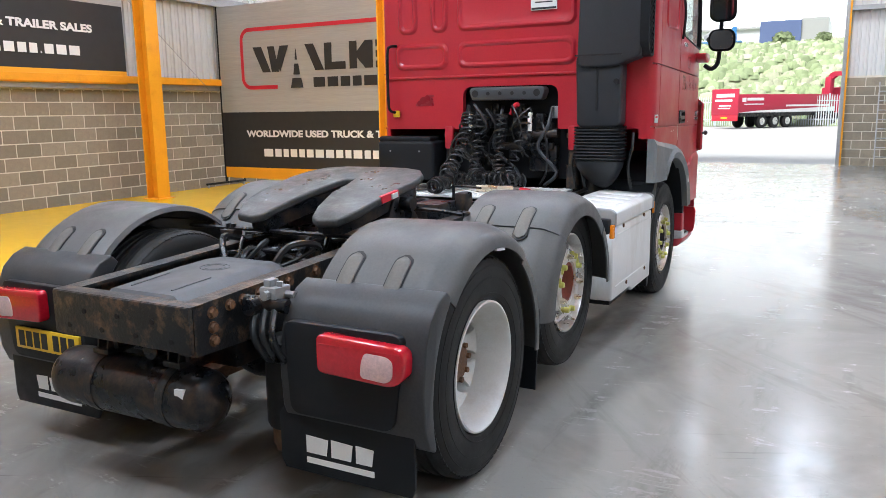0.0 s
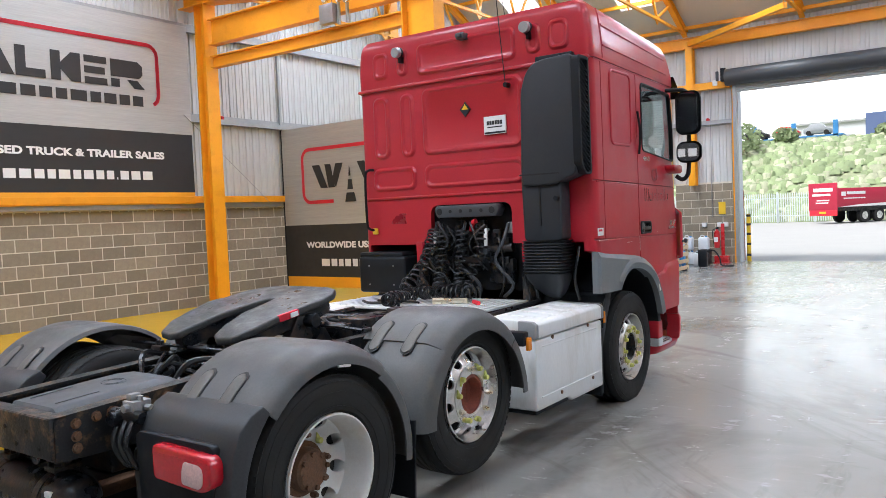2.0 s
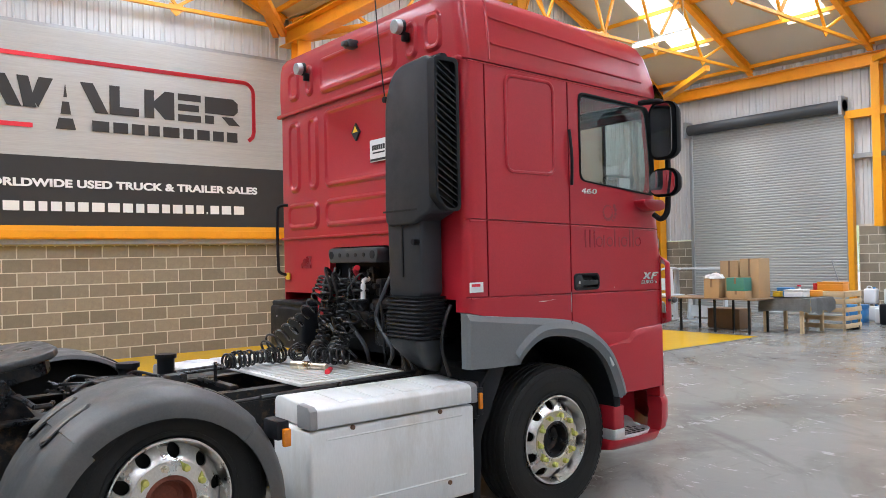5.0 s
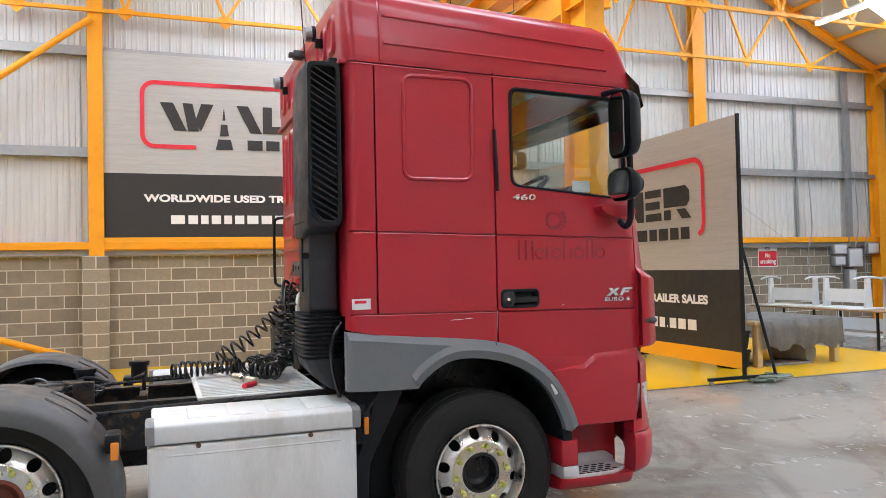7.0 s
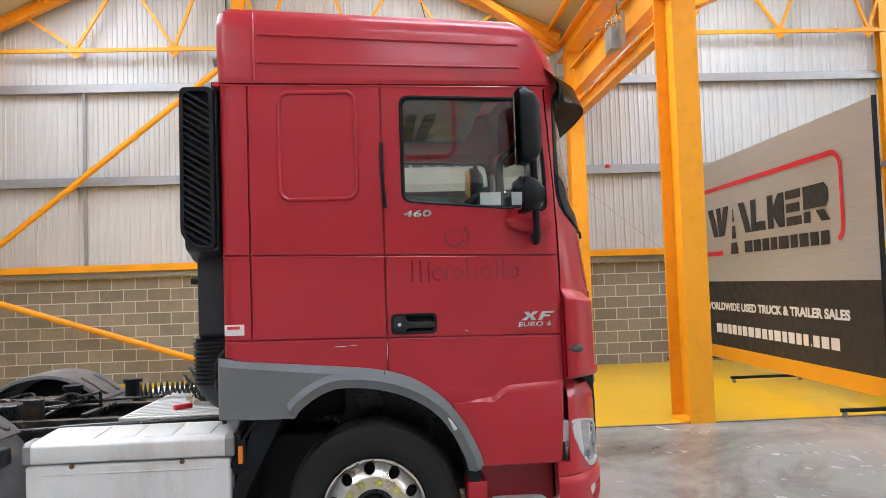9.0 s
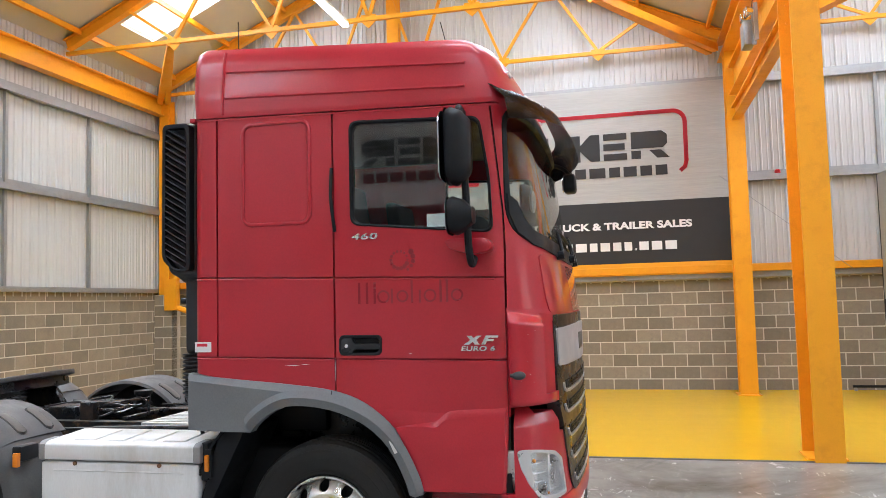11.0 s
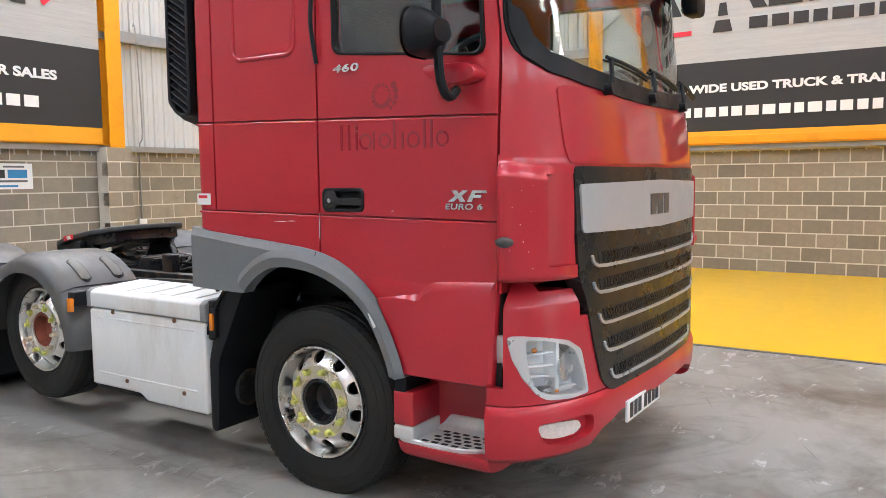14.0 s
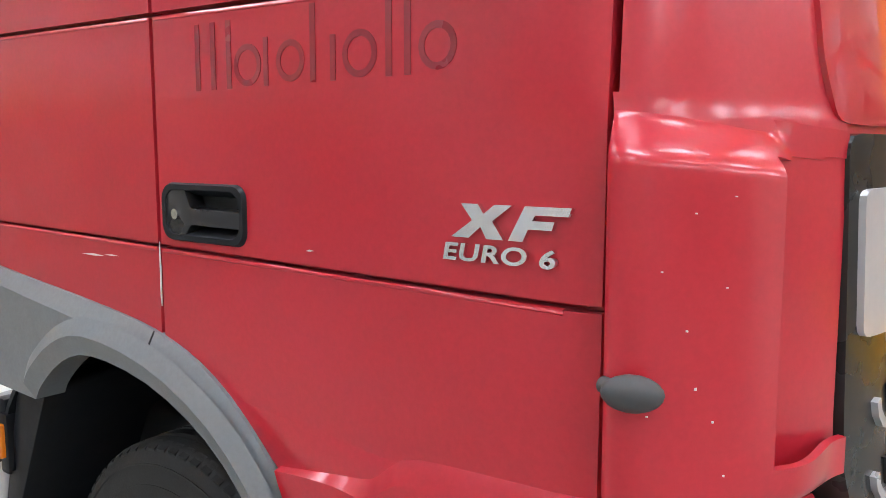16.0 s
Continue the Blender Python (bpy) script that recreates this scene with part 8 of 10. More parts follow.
bm = bmesh.new()
add_box(bm, (-1.16, -0.64, 1.54), (1.16, -0.18, 2.02), 0.04)
part("bunk", bm, TRIM_GREY, truck, "grey sleeper bunk")
bm = bmesh.new()
add_box(bm, (-1.12, -0.765, 2.02), (1.12, -0.75, 3.1))
add_box(bm, (-1.1, -0.7, 3.02), (1.1, 0.8, 3.06))
part("headlining", bm, TRIM_DARK, truck)
bm = bmesh.new()
add_box(bm, (1.195, 0.67, 2.225), (1.215, 0.79, 2.30))
part("window_card", bm, WHITE_INK, truck, "white card in the window", 0)
bm = bmesh.new()
bmesh.ops.create_uvsphere(bm, u_segments=16, v_segments=10, radius=0.1, matrix=Matrix.Translation((-1.0, 1.02, 2.62)) @ Matrix.Diagonal((0.9, 0.25, 1.0, 1)))
part("kerb_mirror", bm, GREY_CORNER, truck)

# ---- banners ----
def banner_parts(ob, strip=True):
    """A printed banner, left lower corner at the origin, facing local -y."""
    W, H = 6.46, 3.70
    bm = bmesh.new()
    add_box(bm, (0, -0.012, 1.44), (W, 0.006, H))
    part("upper_panel", bm, BANNER_GREY, ob, "brushed silver-grey printed panel", 0)
    bm = bmesh.new()
    add_box(bm, (0, -0.012, 0.24), (W, 0.006, 1.44))
    part("lower_panel", bm, BANNER_BLK, ob, "charcoal printed panel", 0)
    bm = bmesh.new()
    add_box(bm, (0, -0.012, 0.0), (W, 0.006, 0.24))
    part("foot_strip", bm, BOX_YELLOW, ob, "orange-yellow strip", 0)
    y = -0.026
    # open red outline
    path = [(1.64, 1.96), (0.9, 1.96)]
    path += [(0.9 + 0.22 * math.cos(radians(a)), 2.18 + 0.22 * math.sin(radians(a))) for a in np.linspace(270, 180, 7)]
    path += [(0.9 + 0.22 * math.cos(radians(a)), 2.95 + 0.22 * math.sin(radians(a))) for a in np.linspace(180, 90, 7)]
    path += [(5.48 + 0.22 * math.cos(radians(a)), 2.95 + 0.22 * math.sin(radians(a))) for a in np.linspace(90, 0, 7)]
    path += [(5.70, 2.18), (5.67, 2.07), (5.58, 1.99)]
    bm = bmesh.new()
    left, right = [], []
    for i, p in enumerate(path):
        a, b = Vector(path[max(i - 1, 0)]), Vector(path[min(i + 1, len(path) - 1)])
        n = Vector((-(b - a).y, (b - a).x)).normalized() * 0.04
        left.append(bm.verts.new((p[0] + n.x, y, p[1] + n.y)))
        right.append(bm.verts.new((p[0] - n.x, y, p[1] - n.y)))
    for i in range(len(path) - 1):
        bm.faces.new((left[i], left[i + 1], right[i + 1], right[i]))
    bmesh.ops.solidify(bm, geom=bm.faces[:], thickness=0.002)
    part("red_outline", bm, RED_INK, ob, smooth=0)
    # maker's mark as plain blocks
    marks = [[(0.99, 2.80), (1.23, 2.80), (1.47, 2.27), (1.25, 2.27)], [(1.40, 2.80), (1.58, 2.80), (1.70, 2.27), (1.50, 2.27)], [(1.74, 2.80), (1.97, 2.80), (1.73, 2.27), (1.62, 2.45)],
             [(2.13, 2.50), (2.19, 2.50), (2.165, 2.72), (2.155, 2.72)], [(2.08, 2.20), (2.25, 2.20), (2.22, 2.42), (2.11, 2.42)], [(2.00, 1.93), (2.33, 1.93), (2.28, 2.13), (2.05, 2.13)],
             [(2.40, 2.80), (2.62, 2.80), (2.88, 2.27), (2.66, 2.27)], [(2.90, 2.80), (3.08, 2.80), (3.08, 2.27), (2.90, 2.27)], [(3.08, 2.42), (3.42, 2.42), (3.42, 2.27), (3.08, 2.27)],
             [(3.52, 2.80), (3.70, 2.80), (3.70, 2.27), (3.52, 2.27)], [(3.70, 2.60), (3.90, 2.80), (4.08, 2.80), (4.08, 2.27), (3.90, 2.27), (3.70, 2.48)],
             [(4.15, 2.80), (4.60, 2.80), (4.60, 2.67), (4.15, 2.67)], [(4.15, 2.60), (4.56, 2.60), (4.56, 2.47), (4.15, 2.47)], [(4.15, 2.40), (4.60, 2.40), (4.60, 2.27), (4.15, 2.27)],
             [(4.68, 2.80), (5.26, 2.80), (5.36, 2.72), (5.36, 2.55), (5.28, 2.47), (4.68, 2.47)], [(4.68, 2.43), (4.86, 2.43), (4.86, 2.27), (4.68, 2.27)], [(5.02, 2.43), (5.24, 2.43), (5.40, 2.27), (5.17, 2.27)]]
    for pts in marks:
        bm = bmesh.new()
        add_prism(bm, pts, "y", y - 0.001, y + 0.004)
        part("mark_block", bm, BANNER_BLK, ob, smooth=0)
    x = 2.60
    for w in (0.34, 0.31, 0.28, 0.26, 0.36, 0.26, 0.30, 0.27, 0.27):
        bm = bmesh.new()
        add_box(bm, (x, y - 0.001, 1.935), (x + w - 0.05, y + 0.004, 2.13))
        part("mark_block", bm, BANNER_BLK, ob, smooth=0)
        x += w * 1.06
    m = letters("WORLDWIDE USED TRUCK & TRAILER SALES", 0.135, 0.003, 0.008, 1.02, 5.06)
    m.transform(Matrix.Translation((0.69, y, 0.915)) @ pose(0, 0, 0, 90))
    place("lettering", m, WHITE_INK, ob, 0)
    x = 1.17
    for k, w in enumerate((0.32, 0.24, 0.20, 0.24, 0.21, 0.24, 0.28, 0.27, 0.24, 0.21, 0.28, 0.21, 0.25, 0.22, 0.21, 0.08, 0.24, 0.26, 0.28)):
        bm = bmesh.new()
        h = 0.165 if w > 0.1 else 0.04
        add_box(bm, (x, y - 0.001, 0.49), (x + w * 0.93 - 0.05, y + 0.004, 0.49 + h))
        part("mark_bar", bm, WHITE_INK, ob, smooth=0)
        x += w * 0.97


ban = thing("wall_banner", (WEST + 0.165, 4.22, 2.20), "large grey and charcoal printed banner fixed to the gable wall", "banner", "printed banners", turn=90)
banner_parts(ban)
for x, y, z, turn, lab in ((-5.78 + 6.46, EAVE_S + 0.165, 2.26, 180, "large grey and charcoal printed banner fixed to the south wall"), (EAST - 0.1, 9.0, 2.25, -90, "large grey and charcoal printed banner on the far wall")):
    c = copy_thing(ban, pose(x, y, z, 0, 0, turn))
    tagged(c, lab)
stand = copy_thing(ban, pose(-12.47, 13.22, 0.20, 0, 0, -1.5))
stand.name = "banner_stand"
tagged(stand, "free-standing grey and charcoal banner on a black wheeled frame", "banner stand", "printed banners")
bm = bmesh.new()
for x in (-0.02, 6.48):
    add_box(bm, (x - 0.02, -0.015, -0.10), (x + 0.02, 0.03, 3.71))
add_box(bm, (0, 0.006, 3.66), (6.46, 0.03, 3.70))
add_box(bm, (0, 0.006, 0.0), (6.46, 0.03, 0.04))
part("frame_tube", bm, BLACK_PL, stand, "black steel frame", 0)
for x in (0.0, 3.2, 6.48):
    bm = bmesh.new()
    add_box(bm, (x - 0.025, -0.62, -0.135), (x + 0.025, 0.58, -0.09), 0.004)
    bar(bm, (x, 0.56, -0.10), (x, 0.03, 1.75), 0.03)
    foot = part("stand_foot", bm, BLACK_PL, stand, smooth=0)
    for y in (-0.57, 0.52):
        bm = bmesh.new()
        add_cyl(bm, (x - 0.012, y, -0.168), (x + 0.012, y, -0.168), 0.032, 14)
        add_box(bm, (x - 0.016, y - 0.015, -0.17), (x + 0.016, y + 0.015, -0.13))
        part("castor", bm, GALV, foot)

# straps lying at the foot of the stand
strap_ob = thing("ratchet_strap", (-6.0, 13.46, 0.0), "tangled grey-green ratchet strap lying on the floor", "strap")
random.seed(3)
for k in range(7):
    bm = bmesh.new()
    pts = [(random.uniform(-0.25, 0.25), random.uniform(-0.38, 0.30), 0.02 + 0.012 * k) for q in range(5)]
    add_tube(bm, smooth_path(pts, 6), 0.014, 5)
    part("webbing", bm, STRAP, strap_ob)

# ---- lamps and fittings aloft ----
def batten(x, y, z):
    ob = thing("batten_light", (x, y, z), "bright white batten light hung below the roof truss", "ceiling light", "batten lights")
    bm = bmesh.new()
    add_box(bm, (-0.75, -0.05, 0.0), (0.75, 0.05, 0.05), 0.005)
    part("lamp_body", bm, WHITE_PL, ob)
    bm = bmesh.new()
    add_box(bm, (-0.74, -0.055, -0.055), (0.74, 0.055, 0.0), 0.02)
    part("diffuser", bm, DIFFUSER, ob, "glowing diffuser")
    for dx in (-0.6, 0.6):
        bm = bmesh.new()
        add_cyl(bm, (dx, 0, 0.05), (dx, 0, roof_z(y) - z - 0.02), 0.006, 6)
        part("hanger", bm, GALV, ob)


for x in (-8.5, -2.2, 4.0):
    batten(x, 4.25, 6.55)
    batten(x + 0.35, 17.7, 6.55)

flood = thing("floodlight_cluster", (-8.1, 10.72, 5.4), "grey switch box with small floodlights under the deep beam", "floodlight")
bm = bmesh.new()
add_box(bm, (-0.30, -0.30, -0.22), (0.02, -0.16, 0.12), 0.01)
part("switch_box", bm, GALV, flood, "pale grey steel switch box")
for x in (0.06, 0.26):
    bm = bmesh.new()
    add_box(bm, (x - 0.02, -0.2, -0.25), (x + 0.02, -0.15, 0.26))
    part("hanger", bm, GALV, flood, smooth=0)
for x, z in ((-0.16, 0.2), (0.16, 0.16), (0.34, 0.12)):
    bm = bmesh.new()
    add_lathe(bm, [(0.02, 0.08), (0.045, 0.06), (0.07, 0.0), (0.06, -0.01), (0.001, 0.0)], "y", (x, -0.3, z), 14)
    part("spot_lamp", bm, CHROME, flood)
bm = bmesh.new()
add_cyl(bm, (-0.1, -0.18, 0.1), (-0.1, -0.1, 1.0), 0.006, 6)
part("cable", bm, INK, flood)
for x, y, z in ((WEST + 0.09, 11.55, 4.06), (-5.55, EAVE_N - 0.09, 4.2), (-7.45, EAVE_S + 0.09, 4.02)):
    sd = thing("fire_sounder", (x, y, z), "small red round fire sounder on the wall rail", "alarm sounder", "fire sounders")
    bm = bmesh.new()
    add_lathe(bm, [(0.001, 0.0), (0.05, 0.0), (0.055, 0.03), (0.05, 0.06), (0.03, 0.08), (0.001, 0.08)], "z", (0, 0, -0.02), 16)
    part("sounder_body", bm, EXT_RED, sd)

# tie wires across the gable cladding
for (y0, z0), (y1, z1) in (((10.5, 4.05), (12.8, 2.14)), ((17.4, 4.05), (20.4, 2.17))):
    bm = bmesh.new()
    add_cyl(bm, (WEST + 0.2, y0, z0), (WEST + 0.2, y1, z1), 0.006, 6)
    tagged(finish("tie_wire", bm, GALV, None, 60), "thin steel tie wire stretched across the wall cladding", "wire", "tie wires")

# conduits
def conduit(name, pts, r=0.012, label="thin grey cable conduit fixed to the wall"):
    bm = bmesh.new()
    add_tube(bm, smooth_path(pts, 4), r, 6)
    tagged(finish(name, bm, GALV, None, 60), label, "conduit", "conduits")


conduit("conduit", [(-6.53, EAVE_S + 0.03, 1.05), (-6.53, EAVE_S + 0.03, 2.2), (-6.50, EAVE_S + 0.17, 2.5), (-6.45, EAVE_S + 0.17, 4.05), (-6.40, EAVE_S + 0.17, 4.15)])
sock = thing("wall_socket", (-6.53, EAVE_S + 0.03, 1.0), "white plastic wall socket on the block wall", "socket")
bm = bmesh.new()
add_box(bm, (-0.07, -0.02, -0.045), (0.07, 0.03, 0.045), 0.008)
part("socket_box", bm, WHITE_PL, sock)
for x, z1 in ((-5.95, 6.0), (-5.35, 5.2), (-5.22, 5.3)):
    conduit("conduit", [(x + 0.45, EAVE_N - 0.05, 1.35), (x + 0.45, EAVE_N - 0.05, 3.0), (x + 0.50, EAVE_N - 0.17, 4.3), (x + 0.5, EAVE_N - 0.17, 5.1)], 0.014)
conduit("conduit", [(WEST + 0.05, -1.45, 0.95), (WEST + 0.05, -1.40, 4.0)], 0.01)
for y in (20.95, 22.55, 22.9):
    conduit("conduit", [(WEST + 0.2, y, 1.2), (WEST + 0.2, y, 2.0), (WEST + 0.24, y + 0.1, 2.7), (WEST + 0.24, y, 4.1)], 0.015)
bm = bmesh.new()
add_box(bm, (WEST + 0.12, 22.33, 2.2), (WEST + 0.18, 22.5, 6.9))
add_box(bm, (WEST + 0.18, 22.33, 2.2), (WEST + 0.22, 22.35, 6.9))
tagged(finish("cable_tray", bm, GALV, None, 0), "grey steel cable tray up the gable wall", "cable tray")
for y, z0, z1, w, d in ((22.05, 1.90, 2.18, 0.45, 0.18), (22.05, 1.60, 1.86, 0.38, 0.16), (22.55, 1.55, 2.05, 0.5, 0.2), (23.2, 1.9, 2.2, 0.42, 0.2), (22.45, 0.9, 1.5, 0.3, 0.18)):
    eb = thing("electrical_box", (WEST + 0.02, y, z0), "pale grey steel electrical box on the block wall", "electrical box", "electrical boxes")
    bm = bmesh.new()
    add_box(bm, (0, -w / 2, 0), (d, w / 2, z1 - z0), 0.012)
    part("box_body", bm, STEEL_GREY, eb)
    bm = bmesh.new()
    add_box(bm, (d, -w / 2 + 0.03, 0.03), (d + 0.008, w / 2 - 0.03, z1 - z0 - 0.03), 0.003)
    part("box_door", bm, DESK_GREY, eb)

# signs
sg = thing("no_smoking_sign", (WEST + 0.008, 19.47, 1.61), "white and red no smoking sign on the block wall", "sign")
bm = bmesh.new()
add_box(bm, (0, 0, 0), (0.006, 0.62, 0.60))
part("sign_board", bm, WHITE_INK, sg, smooth=0)
bm = bmesh.new()
add_box(bm, (0.006, 0.02, 0.02), (0.009, 0.60, 0.40))
part("red_field", bm, RED_INK, sg, smooth=0)
for txt, z, w in (("No", 0.24, 0.16), ("smoking", 0.09, 0.50)):
    m = letters(txt, 0.115, 0.003, 0.004, 1.0, w)
    m.transform(Matrix.Translation((0.011, 0.31 - w / 2, z)) @ pose(0, 0, 0, 90, 0, 90))
    place("lettering", m, WHITE_INK, sg, 0)
bm = bmesh.new()
add_tube(bm, [(0.009, 0.31 + 0.07 * math.cos(a), 0.50 + 0.07 * math.sin(a)) for a in np.linspace(0, math.tau, 20, endpoint=False)], 0.008, 5, True)
add_box(bm, (0.006, 0.27, 0.49), (0.010, 0.35, 0.51))
part("sign_symbol", bm, INK, sg, smooth=0)
sg = thing("wall_sign", (-4.0, EAVE_S + 0.008, 1.57), "white sign board with blue and grey bars on the block wall", "sign")
bm = bmesh.new()
add_box(bm, (-0.72, 0, 0), (0, 0.006, 0.37))
part("sign_board", bm, WHITE_INK, sg, smooth=0)
for x0, x1, z0, z1, m in ((-0.64, -0.36, 0.16, 0.28, SIGN_BLUE), (-0.32, -0.1, 0.16, 0.28, INK), (-0.64, -0.2, 0.10, 0.13, BADGE_GREY), (-0.5, -0.2, 0.03, 0.06, SIGN_BLUE), (-0.6, -0.3, 0.31, 0.335, BADGE_GREY)):
    bm = bmesh.new()
    add_box(bm, (x0, 0.006, z0), (x1, 0.009, z1))
    part("sign_bar", bm, m, sg, smooth=0)

# ---- roller doors ----
sh = tagged(new("door_1"), "closed grey slatted roller shutter", "roller door", kind="structure")
sh.location = (0, EAVE_N - 0.12, 0)
bm = bmesh.new()
sec = [(0.0, 0.0), (-0.012, 0.012), (-0.016, 0.036), (-0.012, 0.060), (0.0, 0.072), (0.012, 0.072), (0.012, 0.0)]
add_prism(bm, sec, "x", SHUT_X[0], SHUT_X[1])
slat_mesh = bm_mesh(bm, "slat")
for k in range(73):
    ob = place("slat", slat_mesh, SHUTTER, sh, 0)
    ob.location = (0, 0, k * 0.0735)
bm = bmesh.new()
add_cyl(bm, (SHUT_X[0] - 0.1, -0.15, 5.42), (SHUT_X[1] + 0.1, -0.15, 5.42), 0.16, 20)
part("shutter_drum", bm, SHUTTER_DK, sh, "dark roller drum")
for x in (SHUT_X[0] - 0.1, SHUT_X[1] + 0.02):
    bm = bmesh.new()
    add_box(bm, (x, -0.34, 5.18), (x + 0.08, 0.04, 5.66))
    part("end_plate", bm, GALV, sh, smooth=0)
    bm = bmesh.new()
    add_box(bm, (x, -0.05, 0), (x + 0.08, 0.05, 5.2))
    part("guide_rail", bm, GALV, sh, smooth=0)
od = tagged(new("door_2"), "open roller door with its dark housing above the opening", "roller door", kind="structure")
od.location = (0, EAVE_N - 0.12, 0)
bm = bmesh.new()
add_cyl(bm, (DOOR_X[0] - 0.22, -0.22, 5.34), (DOOR_X[1] + 0.22, -0.22, 5.34), 0.24, 28)
part("shutter_drum", bm, SHUTTER_DK, od, "dark roller drum")
for k in range(4):
    ob = place("slat", slat_mesh.copy(), SHUTTER, od, 0)
    ob.location = ((DOOR_X[0] + DOOR_X[1]) / 2 - (SHUT_X[0] + SHUT_X[1]) / 2, 0, 4.92 + k * 0.0735)
for x, s in ((DOOR_X[0], -1), (DOOR_X[1], 1)):
    bm = bmesh.new()
    add_box(bm, (min(x, x + s * 0.09), -0.06, 0), (max(x, x + s * 0.09), 0.05, 5.15))
    part("guide_rail", bm, GALV, od, smooth=0)
    bm = bmesh.new()
    add_box(bm, (min(x + s * 0.09, x + s * 0.135), -0.04, 0), (max(x + s * 0.09, x + s * 0.135), 0.12, 5.2))
    part("orange_jamb", bm, ORANGE, od, "orange steel door jamb", 0)
    bm = bmesh.new()
    add_box(bm, (min(x, x + s * 0.25), 0.16, 0), (max(x, x + s * 0.25), 0.50, 5.6))
    part("outer_reveal", bm, FAR_WALL, od, "pale outer door reveal", 0)
bm = bmesh.new()
add_box(bm, (DOOR_X[0] - 0.36, -0.30, 5.24), (DOOR_X[0] - 0.20, -0.08, 5.40), 0.02)
add_cyl(bm, (DOOR_X[0] - 0.30, -0.20, 5.38), (DOOR_X[0] - 0.30, -0.20, 5.62), 0.075, 14)
part("door_motor", bm, BLACK_PL, od)
bm = bmesh.new()
add_box(bm, (DOOR_X[0] - 0.52, -0.20, 5.28), (DOOR_X[0] - 0.44, -0.12, 5.56), 0.02)
part("motor_chain_box", bm, SHUTTER_DK, od)
bm = bmesh.new()
add_box(bm, (DOOR_X[0] - 0.62, -0.16, 5.16), (DOOR_X[0] - 0.48, -0.06, 5.32), 0.01)
part("control_box", bm, WHITE_PL, od)
bm = bmesh.new()
add_box(bm, (-6.78, EAVE_N - 0.22, 0), (-6.64, EAVE_N - 0.05, 5.2))
add_box(bm, (-6.78, EAVE_N - 0.26, 5.08), (DOOR_X[0] - 0.12, EAVE_N - 0.06, 5.28))
steel("trim_door_frame", bm, "orange steel frame between the two roller doors", "door frame")

# ---- tables and clutter ----
bench = thing("workbench", (-8.0, 15.27, 0), "pale timber workbench draped with grey felt cloth", "workbench")
bm = bmesh.new()
add_box(bm, (-0.95, -0.95, 0.70), (0.85, 0.95, 0.76), 0.006)
part("bench_top", bm, WOOD, bench)
for x in (-0.88, 0.70):
    for y in (-0.88, 0.78):
        bm = bmesh.new()
        add_box(bm, (x, y, 0), (x + 0.12, y + 0.10, 0.70), 0.006)
        part("leg", bm, WOOD, bench)
cloth = thing("felt_cloth", (-8.0, 15.27, 0.765), "grey speckled felt cloth hanging over the bench edge", "cloth")
bm = bmesh.new()
rows = []
prof = [(-0.9, 0.012), (-0.3, 0.016), (0.4, 0.014), (0.84, 0.012), (0.90, -0.02), (0.915, -0.15), (0.92, -0.32), (0.91, -0.46)]
for j in range(41):
    y = -0.85 + 1.75 * j / 40
    row = []
    for k, (x, z) in enumerate(prof):
        fold = max(0, k - 3) / 4
        row.append(bm.verts.new((x + fold * 0.035 * math.sin(j * 1.1 + k), y, z + fold * 0.05 * math.sin(j * 0.5) + (0.008 * math.sin(j * 0.8 + k * 2) if k < 4 else 0))))
    rows.append(row)
for a, b in zip(rows, rows[1:]):
    for k in range(len(prof) - 1):
        bm.faces.new((a[k], a[k + 1], b[k + 1], b[k]))
bmesh.ops.solidify(bm, geom=bm.faces[:], thickness=0.006)
part("drape", bm, CLOTH_GREY, cloth, smooth=60)
roll = thing("carpet_roll", (-7.5, 15.3, 0), "rolled grey carpet lying under the bench", "carpet roll")
bm = bmesh.new()
add_cyl(bm, (-0.5, 0.2, 0.17), (0.2, 0.35, 0.17), 0.165, 20, bevel=0.02)
add_box(bm, (-0.3, -0.7, 0.0), (0.3, 0.3, 0.03), 0.01)
part("roll", bm, CLOTH_GREY, roll)
bn = thing("storage_bin", (-7.45, 14.1, 0), "stacked black plastic bins behind the banner stand", "bin")
for z in (0.0, 0.31):
    bm = bmesh.new()
    rings = [[(x, y, z + dz) for x, y in rr_pts(-0.2 - q, -0.2 - q, 0.2 + q, 0.2 + q, 0.08, 4)] for dz, q in ((0.0, -0.02), (0.02, 0.0), (0.25, 0.02), (0.26, 0.035), (0.30, 0.035))]
    add_loft(bm, rings)
    part("bin_body", bm, BLACK_PL, bn, smooth=40)

longt = thing("long_table", (-8.85, 18.55, 0), "long brown board table on thin dark legs", "table")
bm = bmesh.new()
add_box(bm, (-2.6, -0.45, 0.715), (2.6, 0.45, 0.745), 0.006)
part("table_top", bm, BOARD, longt)
for x in (-2.4, -0.8, 0.74, 1.59, 2.39):
    for y in (-0.38, 0.36):
        bm = bmesh.new()
        add_box(bm, (x - 0.02, y - 0.02, 0), (x + 0.02, y + 0.02, 0.715))
        part("leg", bm, BLACK_PL, longt, smooth=0)


